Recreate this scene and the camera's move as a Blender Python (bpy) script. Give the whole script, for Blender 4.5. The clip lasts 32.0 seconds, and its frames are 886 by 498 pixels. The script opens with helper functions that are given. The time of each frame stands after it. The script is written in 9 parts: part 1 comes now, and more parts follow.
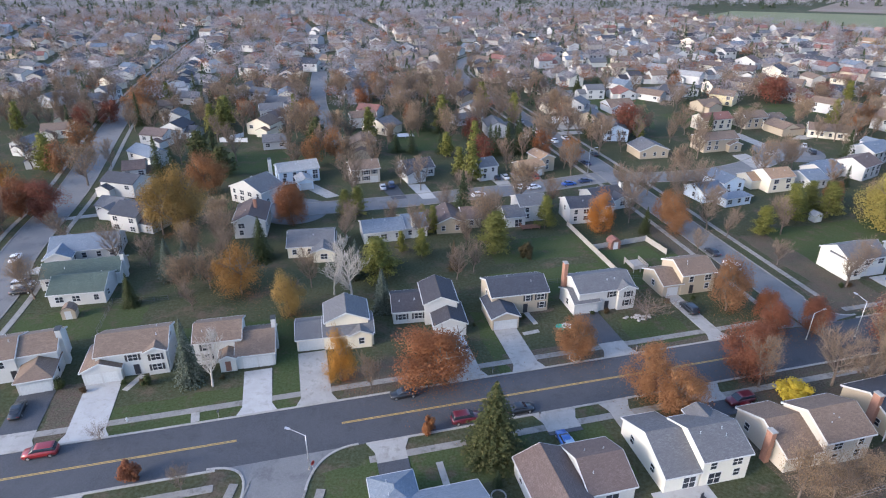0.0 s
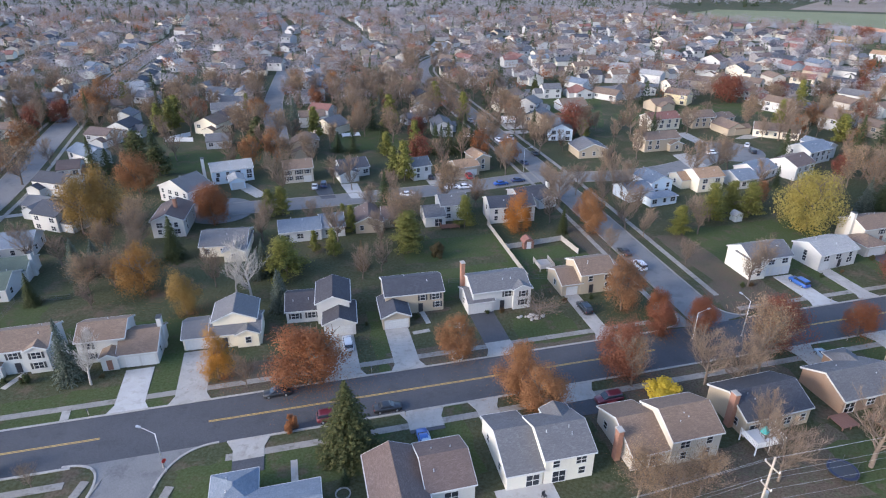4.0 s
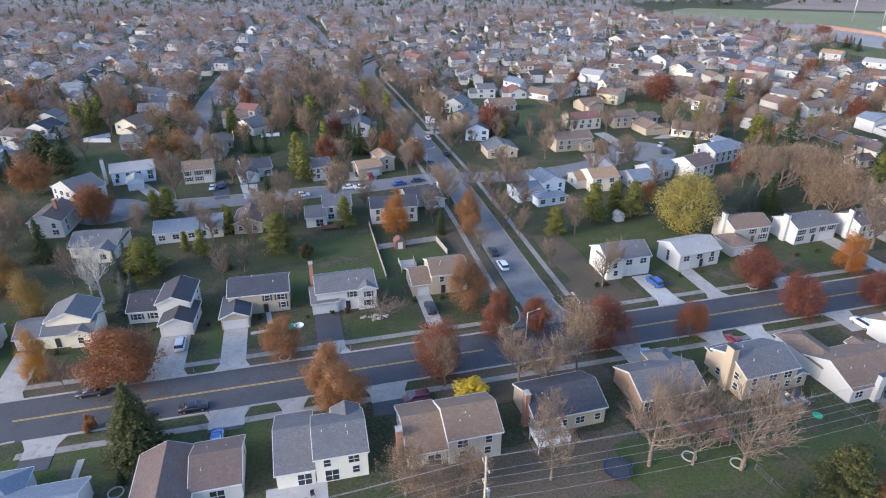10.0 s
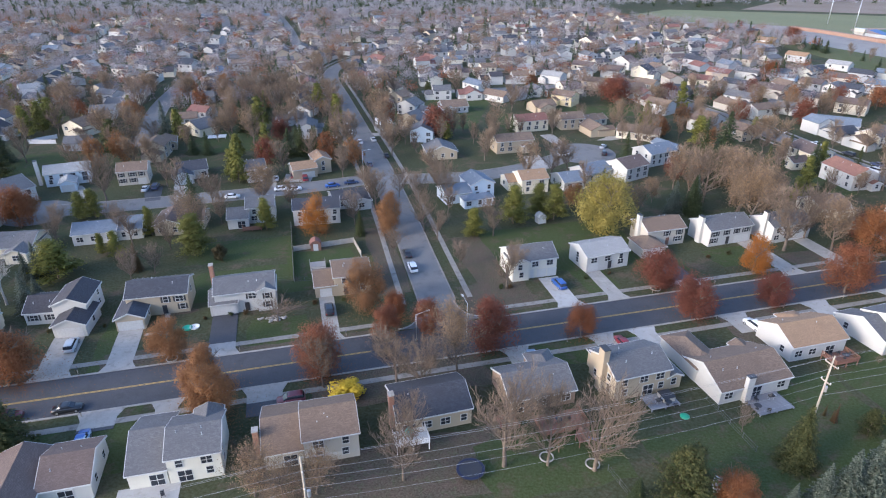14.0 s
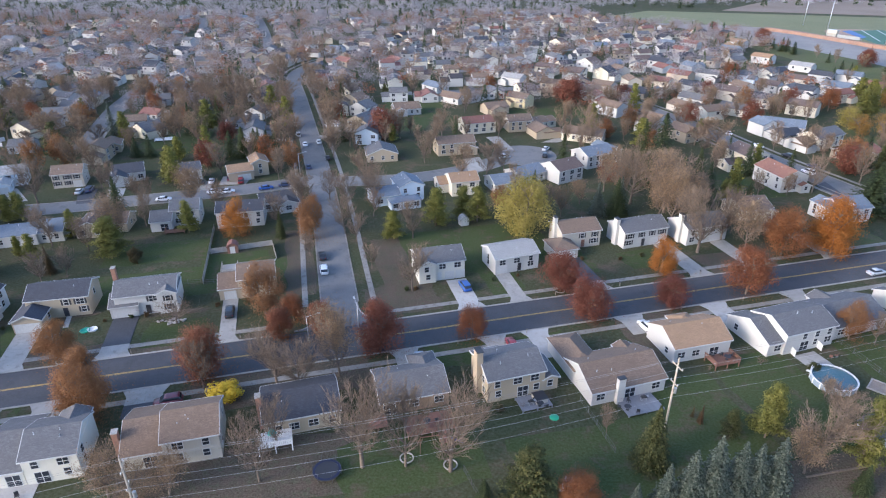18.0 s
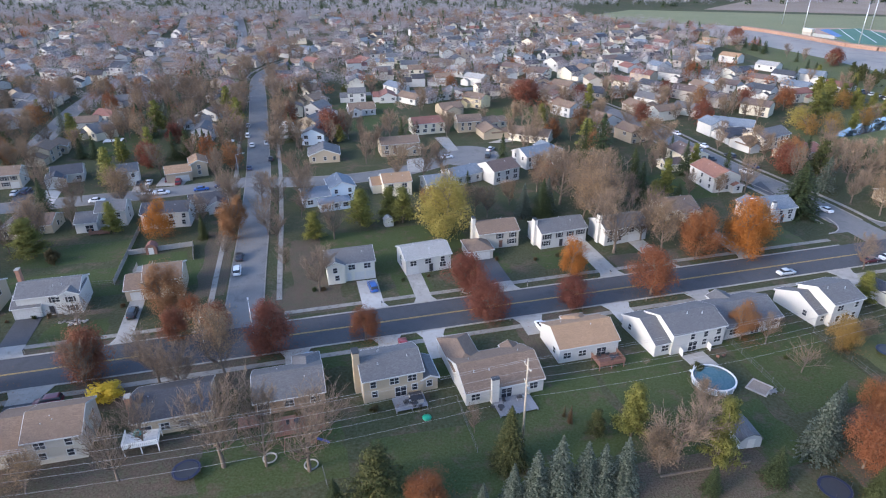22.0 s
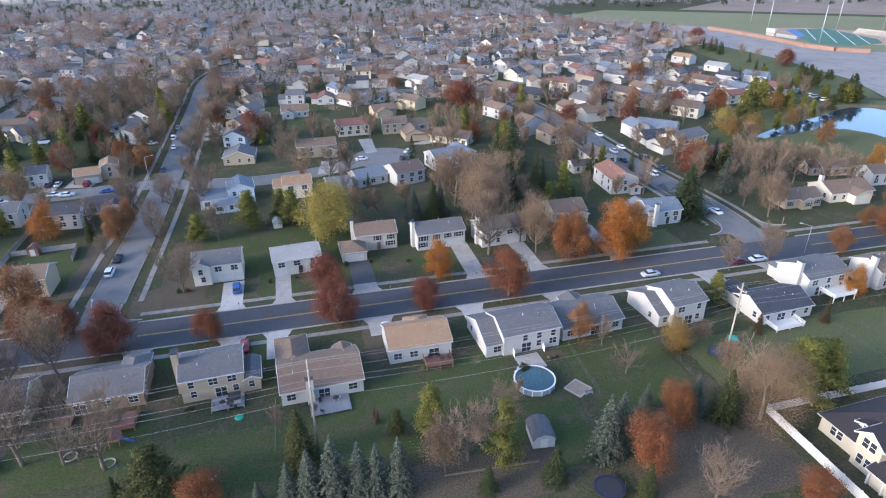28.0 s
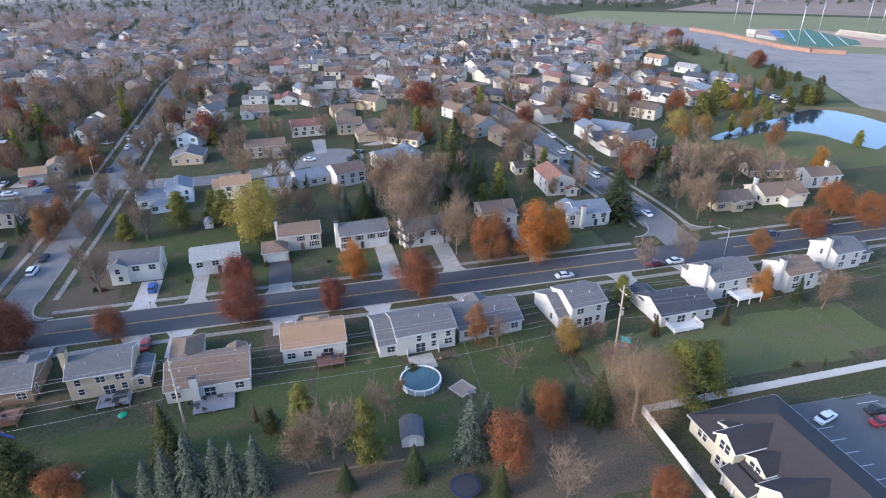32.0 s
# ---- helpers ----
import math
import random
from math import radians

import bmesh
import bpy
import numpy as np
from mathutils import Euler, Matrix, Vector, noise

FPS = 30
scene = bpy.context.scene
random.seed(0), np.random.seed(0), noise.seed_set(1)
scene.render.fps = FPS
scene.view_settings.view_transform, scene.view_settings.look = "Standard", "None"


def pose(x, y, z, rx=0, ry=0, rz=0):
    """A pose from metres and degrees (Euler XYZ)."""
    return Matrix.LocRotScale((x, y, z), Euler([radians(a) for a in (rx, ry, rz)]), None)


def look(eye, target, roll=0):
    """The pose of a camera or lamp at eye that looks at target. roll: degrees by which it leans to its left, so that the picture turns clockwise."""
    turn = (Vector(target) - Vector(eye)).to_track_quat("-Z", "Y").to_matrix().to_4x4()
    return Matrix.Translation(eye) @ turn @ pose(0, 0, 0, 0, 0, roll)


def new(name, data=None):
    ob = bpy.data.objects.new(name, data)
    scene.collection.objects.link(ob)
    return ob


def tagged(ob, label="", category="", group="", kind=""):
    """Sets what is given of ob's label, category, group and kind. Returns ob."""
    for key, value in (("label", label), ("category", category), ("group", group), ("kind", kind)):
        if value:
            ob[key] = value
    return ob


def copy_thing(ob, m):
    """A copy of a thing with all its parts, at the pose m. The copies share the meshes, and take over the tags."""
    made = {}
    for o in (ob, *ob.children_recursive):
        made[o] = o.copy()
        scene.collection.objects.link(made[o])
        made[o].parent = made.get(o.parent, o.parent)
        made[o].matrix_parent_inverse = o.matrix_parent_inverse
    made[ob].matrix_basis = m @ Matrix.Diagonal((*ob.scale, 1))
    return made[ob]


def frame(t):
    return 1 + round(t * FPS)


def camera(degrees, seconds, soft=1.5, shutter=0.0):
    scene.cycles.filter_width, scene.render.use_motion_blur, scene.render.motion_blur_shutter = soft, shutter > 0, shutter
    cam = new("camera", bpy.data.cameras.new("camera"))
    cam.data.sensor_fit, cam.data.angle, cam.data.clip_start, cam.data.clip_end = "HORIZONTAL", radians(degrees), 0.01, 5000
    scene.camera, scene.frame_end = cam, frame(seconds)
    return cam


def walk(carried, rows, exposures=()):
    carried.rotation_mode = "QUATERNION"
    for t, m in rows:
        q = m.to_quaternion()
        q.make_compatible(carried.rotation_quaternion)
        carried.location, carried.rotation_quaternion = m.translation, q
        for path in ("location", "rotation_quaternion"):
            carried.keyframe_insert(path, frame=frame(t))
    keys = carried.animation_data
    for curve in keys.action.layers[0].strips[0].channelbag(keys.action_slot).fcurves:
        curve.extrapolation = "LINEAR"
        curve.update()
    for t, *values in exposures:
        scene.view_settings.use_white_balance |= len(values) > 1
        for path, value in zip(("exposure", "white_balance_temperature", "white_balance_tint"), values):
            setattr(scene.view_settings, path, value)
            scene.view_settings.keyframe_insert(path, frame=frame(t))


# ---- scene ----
cam = camera(71.74, 32.0, soft=1.15)
PATH = [
    (0, -0.00, -0.01, 68.00, 63.537, -0.080, -0.337),
    (1, 5.42, -0.22, 68.20, 63.489, -0.027, -0.284),
    (2, 10.86, -0.43, 68.39, 63.460, 0.002, -0.285),
    (3, 16.28, -0.62, 68.56, 63.417, -0.022, -0.280),
    (4, 21.70, -0.79, 68.73, 63.367, -0.044, -0.235),
    (5, 27.10, -0.97, 68.90, 63.332, -0.055, -0.221),
    (6, 32.55, -1.13, 69.06, 63.305, -0.011, -0.204),
    (7, 37.95, -1.27, 69.20, 63.264, 0.016, -0.211),
    (8, 43.35, -1.38, 69.32, 63.276, 0.014, -0.188),
    (9, 48.72, -1.49, 69.43, 63.257, 0.022, -0.215),
    (10, 54.05, -1.59, 69.53, 63.247, 0.075, -0.220),
    (11, 59.38, -1.72, 69.64, 63.250, 0.041, -0.196),
    (12, 64.68, -1.88, 69.79, 63.248, 0.065, -0.244),
    (13, 69.95, -2.07, 69.95, 63.260, 0.017, -0.246),
    (14, 75.23, -2.31, 70.17, 63.299, 0.004, -0.281),
    (15, 80.56, -2.54, 70.39, 63.314, 0.021, -0.298),
    (16, 85.92, -2.76, 70.60, 63.324, 0.040, -0.345),
    (17, 91.22, -3.00, 70.82, 63.352, 0.054, -0.357),
    (18, 96.52, -3.22, 71.04, 63.356, 0.058, -0.354),
    (19, 101.97, -3.41, 71.23, 63.330, 0.130, -0.332),
    (20, 107.28, -3.57, 71.39, 63.303, 0.181, -0.278),
    (21, 112.73, -3.73, 71.55, 63.310, 0.219, -0.283),
    (22, 118.17, -3.88, 71.69, 63.282, 0.237, -0.246),
    (23, 123.62, -4.05, 71.85, 63.305, 0.277, -0.254),
    (24, 129.06, -4.25, 72.01, 63.293, 0.327, -0.264),
    (25, 134.53, -4.50, 72.19, 63.282, 0.344, -0.254),
    (26, 139.99, -4.77, 72.39, 63.267, 0.369, -0.175),
    (27, 145.41, -4.99, 72.59, 63.257, 0.384, -0.087),
    (28, 150.84, -5.26, 72.78, 63.249, 0.396, -0.001),
    (29, 156.27, -5.54, 73.00, 63.259, 0.401, 0.156),
    (30, 161.72, -5.80, 73.22, 63.230, 0.427, 0.282),
    (31, 167.11, -6.06, 73.44, 63.213, 0.402, 0.435),
    (32, 172.54, -6.30, 73.65, 63.200, 0.361, 0.532),
]
walk(cam, [(t, pose(*p)) for t, *p in PATH], [(0.0, 1.74, 5800, 15), (32.0, 1.78, 5800, 15)])

# world, sun
world = bpy.data.worlds.new("sky")
scene.world = world
world.use_nodes = True
wn = world.node_tree
sky = wn.nodes.new("ShaderNodeTexSky")
sky.sky_type = "NISHITA"
sky.sun_disc = False
SUN_AZ, SUN_EL = 242.0, 20.0          # compass of the low sun, clockwise from +y
sky.sun_elevation, sky.sun_rotation = radians(SUN_EL), radians(SUN_AZ)
sky.air_density, sky.dust_density, sky.ozone_density = 1.0, 2.0, 2.0
wn.links.new(sky.outputs[0], wn.nodes["Background"].inputs[0])
wn.nodes["Background"].inputs[1].default_value = 0.15
sun = new("sun", bpy.data.lights.new("sun", "SUN"))
sun.data.energy, sun.data.angle, sun.data.color = 0.9, radians(12), (1.0, 0.86, 0.68)
sa, se = radians(SUN_AZ), radians(SUN_EL)
SUN_FROM = Vector((math.sin(sa) * math.cos(se), math.cos(sa) * math.cos(se), math.sin(se)))
sun.matrix_world = look(SUN_FROM * 300, (0, 0, 0))
tagged(sun, "low hazy afternoon sun", "sun", kind="structure")


# materials
def nodes_of(name):
    m = bpy.data.materials.new(name)
    m.use_nodes = True
    return m, m.node_tree, m.node_tree.nodes["Principled BSDF"]


def mixer(nt, a, b, fac):
    n = nt.nodes.new("ShaderNodeMix")
    n.data_type = "RGBA"
    for sock, v in ((n.inputs[6], a), (n.inputs[7], b), (n.inputs[0], fac)):
        if isinstance(v, (tuple, list)):
            sock.default_value = (*v, 1) if len(v) == 3 else v
        elif isinstance(v, (int, float)):
            sock.default_value = v
        else:
            nt.links.new(v, sock)
    return n.outputs[2]


def ramp(nt, fac, lo, hi):
    n = nt.nodes.new("ShaderNodeMapRange")
    n.inputs[1].default_value, n.inputs[2].default_value = lo, hi
    n.clamp = True
    nt.links.new(fac, n.inputs[0])
    return n.outputs[0]


def noise_of(nt, scale, detail=3.0, rough=0.6, world_space=False, stretch=None):
    tc = nt.nodes.new("ShaderNodeTexCoord") if not world_space else nt.nodes.new("ShaderNodeNewGeometry")
    out = tc.outputs["Position"] if world_space else tc.outputs["Object"]
    if stretch:
        mp = nt.nodes.new("ShaderNodeMapping")
        mp.inputs["Scale"].default_value = stretch
        nt.links.new(out, mp.inputs[0])
        out = mp.outputs[0]
    n = nt.nodes.new("ShaderNodeTexNoise")
    n.inputs["Scale"].default_value, n.inputs["Detail"].default_value, n.inputs["Roughness"].default_value = scale, detail, rough
    nt.links.new(out, n.inputs["Vector"])
    return n.outputs["Fac"]


def bump(nt, bsdf, height, strength=0.3, dist=0.02):
    b = nt.nodes.new("ShaderNodeBump")
    b.inputs["Strength"].default_value, b.inputs["Distance"].default_value = strength, dist
    nt.links.new(height, b.inputs["Height"])
    nt.links.new(b.outputs[0], bsdf.inputs["Normal"])


def mottled(name, c1, c2, coarse=0.4, fine=6.0, rough=0.85, world_space=False, relief=0.3, c3=None, grain=0.25):
    """Two tones in wide patches, a fine grain over them, and relief."""
    m, nt, b = nodes_of(name)
    f1 = ramp(nt, noise_of(nt, coarse, 4, 0.65, world_space), 0.32, 0.68)
    col = mixer(nt, c1, c2, f1)
    if c3:
        col = mixer(nt, col, c3, ramp(nt, noise_of(nt, coarse * 2.7, 5, 0.7, world_space), 0.52, 0.66))
    fine_n = noise_of(nt, fine, 4, 0.75, world_space)
    dark = mixer(nt, (0.0, 0.0, 0.0), col, 1.0 - grain)
    light = mixer(nt, col, (1, 1, 1), grain * 0.16)
    col = mixer(nt, dark, light, ramp(nt, fine_n, 0.3, 0.7))
    nt.links.new(col, b.inputs["Base Color"])
    b.inputs["Roughness"].default_value = rough
    if rough > 0.94:
        b.inputs["Specular IOR Level"].default_value = 0.08
    if relief:
        bump(nt, b, fine_n, relief)
    return m


def siding(name, col, dirt=(0.35, 0.33, 0.3)):
    """Horizontal lap boards with faint weathering."""
    m, nt, b = nodes_of(name)
    tc = nt.nodes.new("ShaderNodeTexCoord")
    w = nt.nodes.new("ShaderNodeTexWave")
    w.bands_direction, w.wave_profile = "Z", "SAW"
    w.inputs["Scale"].default_value = 1.6
    nt.links.new(tc.outputs["Object"], w.inputs["Vector"])
    shade = mixer(nt, tuple(c * 0.86 for c in col), col, ramp(nt, w.outputs["Fac"], 0.0, 0.25))
    c = mixer(nt, shade, dirt, 0.0)
    n = ramp(nt, noise_of(nt, 0.6, 5, 0.7), 0.45, 0.85)
    mul = nt.nodes.new("ShaderNodeMath")
    mul.operation = "MULTIPLY"
    mul.inputs[1].default_value = 0.22
    nt.links.new(n, mul.inputs[0])
    c = mixer(nt, shade, dirt, mul.outputs[0])
    nt.links.new(c, b.inputs["Base Color"])
    b.inputs["Roughness"].default_value = 0.6
    bump(nt, b, w.outputs["Fac"], 0.35, 0.02)
    return m


def shingle(name, c1, c2):
    """Asphalt shingles: tabs in courses, each of its own tone, with streaks."""
    m, nt, b = nodes_of(name)
    tc = nt.nodes.new("ShaderNodeTexCoord")
    br = nt.nodes.new("ShaderNodeTexBrick")
    br.inputs["Scale"].default_value = 1.0
    br.inputs["Brick Width"].default_value, br.inputs["Row Height"].default_value = 0.42, 0.17
    br.inputs["Mortar Size"].default_value = 0.012
    br.inputs["Color1"].default_value, br.inputs["Color2"].default_value = (*c1, 1), (*c2, 1)
    br.inputs["Mortar"].default_value = (*[c * 0.55 for c in c1], 1)
    nt.links.new(tc.outputs["UV"], br.inputs["Vector"])
    f = ramp(nt, noise_of(nt, 0.35, 4, 0.7), 0.35, 0.75)
    col = mixer(nt, br.outputs["Color"], tuple(0.5 * (p + q) * 0.72 for p, q in zip(c1, c2)), f)
    g = noise_of(nt, 9.0, 3, 0.8)
    col = mixer(nt, col, tuple(min(1, q * 1.5) for q in c2), ramp(nt, g, 0.55, 0.8))
    nt.links.new(col, b.inputs["Base Color"])
    b.inputs["Roughness"].default_value = 0.9
    bump(nt, b, br.outputs["Fac"], -0.3, 0.02)
    return m


def leafy(name, c1, c2, c3=None, rough=0.7):
    """Foliage: each leaf clump takes its own tone, each tree leans to one."""
    m, nt, b = nodes_of(name)
    geo = nt.nodes.new("ShaderNodeNewGeometry")
    info = nt.nodes.new("ShaderNodeObjectInfo")
    col = mixer(nt, c1, c2, geo.outputs["Random Per Island"])
    if c3:
        col = mixer(nt, col, c3, ramp(nt, info.outputs["Random"], 0.35, 1.0))
    nt.links.new(col, b.inputs["Base Color"])
    b.inputs["Roughness"].default_value = rough
    b.inputs["Specular IOR Level"].default_value = 0.2
    thin, both = nt.nodes.new("ShaderNodeBsdfTranslucent"), nt.nodes.new("ShaderNodeMixShader")
    nt.links.new(col, thin.inputs["Color"])
    both.inputs[0].default_value = 0.35
    nt.links.new(b.outputs[0], both.inputs[1])
    nt.links.new(thin.outputs[0], both.inputs[2])
    nt.links.new(both.outputs[0], nt.nodes["Material Output"].inputs["Surface"])
    return m


def plain(name, col, rough=0.6, metal=0.0, spec=0.5):
    m, nt, b = nodes_of(name)
    n = noise_of(nt, 3.0, 3, 0.7)
    c = mixer(nt, tuple(v * 0.82 for v in col), col, ramp(nt, n, 0.3, 0.6))
    nt.links.new(c, b.inputs["Base Color"])
    b.inputs["Roughness"].default_value, b.inputs["Metallic"].default_value = rough, metal
    b.inputs["Specular IOR Level"].default_value = spec
    return m


WALL = {
    "white": siding("white_siding", (0.455, 0.45, 0.43)), "cream": siding("cream_siding", (0.64, 0.58, 0.45)),
    "tan": siding("tan_siding", (0.37, 0.305, 0.22)), "grey": siding("grey_siding", (0.36, 0.37, 0.38)),
    "brown": siding("brown_siding", (0.24, 0.16, 0.11)), "yellow": siding("yellow_siding", (0.62, 0.52, 0.3)),
    "ivory": siding("ivory_siding", (0.57, 0.55, 0.48)), "paleblue": siding("pale_blue_siding", (0.55, 0.62, 0.68)), "greige": siding("greige_siding", (0.42, 0.385, 0.33)),
}
ROOF = {
    "grey": shingle("grey_shingle", (0.094, 0.094, 0.1), (0.148, 0.147, 0.152)), "brown": shingle("brown_shingle", (0.14, 0.096, 0.068), (0.205, 0.146, 0.106)),
    "navy": shingle("charcoal_shingle", (0.034, 0.038, 0.05), (0.06, 0.064, 0.078)), "red": shingle("red_brown_shingle", (0.17, 0.075, 0.06), (0.23, 0.11, 0.085)),
    "rust": shingle("rust_shingle", (0.26, 0.165, 0.095), (0.335, 0.215, 0.13)), "pale": shingle("pale_grey_shingle", (0.26, 0.26, 0.25), (0.34, 0.33, 0.32)),
    "green": shingle("green_shingle", (0.05, 0.075, 0.06), (0.085, 0.11, 0.09)), "blue": shingle("blue_grey_shingle", (0.12, 0.15, 0.19), (0.18, 0.21, 0.25)),
    "terracotta": shingle("terracotta_shingle", (0.2, 0.095, 0.065), (0.28, 0.14, 0.1)),
    "plum": shingle("dark_plum_shingle", (0.02, 0.018, 0.022), (0.033, 0.03, 0.036)),
    "umber": shingle("umber_shingle", (0.1, 0.07, 0.06), (0.15, 0.11, 0.095)), "slate": shingle("dark_slate_shingle", (0.032, 0.031, 0.037), (0.055, 0.052, 0.06)),
}
GRASS = mottled("lawn_and_litter", (0.034, 0.046, 0.013), (0.052, 0.052, 0.02), 0.05, 1.9, 0.95, True, 0.1, (0.09, 0.066, 0.04), 0.24)
LAWN = mottled("mown_lawn", (0.036, 0.058, 0.011), (0.05, 0.064, 0.017), 0.09, 2.6, 0.95, True, 0.08, (0.078, 0.062, 0.034), 0.2)
DRY_LAWN = mottled("dry_lawn", (0.074, 0.09, 0.028), (0.095, 0.102, 0.038), 0.06, 2.2, 0.95, True, 0.25, (0.1, 0.09, 0.045), 0.22)
LITTER = mottled("leaf_litter", (0.088, 0.056, 0.034), (0.06, 0.05, 0.023), 0.3, 3.5, 0.95, True, 0.3, (0.07, 0.07, 0.028), 0.4)
ASPHALT = mottled("asphalt", (0.038, 0.04, 0.047), (0.05, 0.052, 0.059), 0.12, 7.0, 0.85, True, 0.25, (0.032, 0.034, 0.04), 0.2)
OLD_ASPHALT = mottled("old_asphalt", (0.13, 0.128, 0.127), (0.165, 0.162, 0.158), 0.1, 6.0, 0.9, True, 0.25, (0.105, 0.104, 0.104), 0.2)
BLACKTOP = mottled("sealed_blacktop", (0.028, 0.03, 0.036), (0.04, 0.042, 0.05), 0.3, 6.0, 0.7, True, 0.2)
CONCRETE = mottled("concrete", (0.27, 0.255, 0.23), (0.35, 0.333, 0.305), 0.25, 5.0, 0.9, True, 0.08, (0.23, 0.215, 0.19), 0.1)
OLD_CONCRETE = mottled("old_concrete", (0.19, 0.176, 0.155), (0.26, 0.243, 0.216), 0.25, 5.0, 0.9, True, 0.2, (0.13, 0.118, 0.1), 0.2)
NEW_CONCRETE = mottled("new_concrete", (0.34, 0.33, 0.31), (0.41, 0.4, 0.378), 0.25, 5.0, 0.9, True, 0.05, (0.31, 0.298, 0.272), 0.07)
YELLOW = mottled("yellow_road_paint", (0.42, 0.27, 0.05), (0.5, 0.34, 0.08), 1.0, 9.0, 0.8, True, 0.1)
TRIM = plain("white_trim", (0.52, 0.52, 0.51), 0.5)
GLASS = plain("dark_window_glass", (0.03, 0.035, 0.045), 0.08)
DARK = plain("dark_paint", (0.03, 0.03, 0.035), 0.5)
BRICK = mottled("chimney_brick", (0.25, 0.11, 0.07), (0.32, 0.16, 0.1), 1.5, 9.0, 0.9, False, 0.5)
DECKWOOD = mottled("weathered_deck_wood", (0.3, 0.27, 0.24), (0.4, 0.37, 0.33), 0.6, 8.0, 0.85, False, 0.3)
DECKGREY = mottled("blue_grey_deck_wood", (0.17, 0.175, 0.19), (0.25, 0.255, 0.275), 0.6, 8.0, 0.85, False, 0.3)
REDWOOD = mottled("stained_deck_wood", (0.16, 0.07, 0.045), (0.22, 0.1, 0.06), 0.6, 8.0, 0.8, False, 0.3)
POLEWOOD = mottled("pole_wood", (0.3, 0.25, 0.19), (0.38, 0.33, 0.26), 0.5, 8.0, 0.9, False, 0.3)
METAL = plain("galvanised_metal", (0.5, 0.51, 0.52), 0.4, 0.7)
BARK = mottled("bark", (0.12, 0.092, 0.07), (0.18, 0.14, 0.108), 0.8, 6.0, 0.95, False, 0.4)
PALEBARK = mottled("pale_bark", (0.34, 0.31, 0.27), (0.45, 0.42, 0.38), 0.8, 6.0, 0.9, False, 0.4)
TWIG = mottled("twigs", (0.165, 0.116, 0.078), (0.24, 0.172, 0.118), 0.5, 5.0, 0.95, False, 0.0)
LEAF = {
    "red": leafy("red_leaves", (0.152, 0.054, 0.034), (0.2, 0.075, 0.046), (0.136, 0.05, 0.036)),
    "orange": leafy("orange_leaves", (0.2, 0.08, 0.032), (0.26, 0.115, 0.045), (0.185, 0.072, 0.036)),
    "gold": leafy("gold_leaves", (0.3, 0.135, 0.022), (0.4, 0.2, 0.035), (0.32, 0.12, 0.025)),
    "willow": leafy("yellow_green_leaves", (0.22, 0.185, 0.045), (0.31, 0.255, 0.07)),
    "rust": leafy("rust_brown_leaves", (0.205, 0.096, 0.042), (0.265, 0.135, 0.058), (0.205, 0.108, 0.052)),
    "redrust": leafy("red_rust_leaves", (0.175, 0.068, 0.036), (0.23, 0.096, 0.05), (0.19, 0.076, 0.042)),
    "bronze": leafy("bronze_olive_leaves", (0.19, 0.12, 0.036), (0.29, 0.19, 0.06), (0.24, 0.125, 0.035)),
    "tan": leafy("tan_leaves", (0.22, 0.15, 0.09), (0.33, 0.225, 0.135), (0.21, 0.145, 0.095)),
    "pine": leafy("pine_needles", (0.1, 0.108, 0.026), (0.21, 0.198, 0.046), (0.12, 0.122, 0.034)),
    "darkpine": leafy("dark_pine_needles", (0.035, 0.046, 0.016), (0.095, 0.095, 0.034)),
    "spruce": leafy("spruce_needles", (0.026, 0.042, 0.02), (0.068, 0.085, 0.036), (0.06, 0.07, 0.025)),
    "bluespruce": leafy("blue_spruce_needles", (0.04, 0.056, 0.042), (0.135, 0.155, 0.12)),
    "shrub": leafy("shrub_leaves", (0.035, 0.05, 0.02), (0.07, 0.085, 0.03), (0.1, 0.06, 0.03)),
    "yellow": leafy("yellow_leaves", (0.5, 0.36, 0.03), (0.62, 0.48, 0.06)),
}


# mesh helpers
def empty(name, x=0, y=0, z=0, yaw=0):
    ob = new(name)
    ob.empty_display_size = 0.5
    ob.matrix_world = pose(x, y, z, 0, 0, yaw)
    return ob


def mesh_of(name, verts, faces, mats, idx=None, smooth=False, uv=None):
    me = bpy.data.meshes.new(name)
    me.from_pydata([tuple(v) for v in verts], [], faces)
    for m in (mats if isinstance(mats, (list, tuple)) else [mats]):
        me.materials.append(m)
    if idx is not None:
        me.polygons.foreach_set("material_index", idx)
    if smooth:
        me.polygons.foreach_set("use_smooth", [True] * len(me.polygons))
    if uv is not None:
        layer = me.uv_layers.new(name="UVMap")
        layer.data.foreach_set("uv", [c for p in uv for c in p])
    me.update()
    return me


def part(name, me, parent, label="", m=None):
    ob = new(name, me)
    ob.parent = parent
    if m is not None:
        ob.matrix_basis = m
    if label:
        ob["label"] = label
    return ob


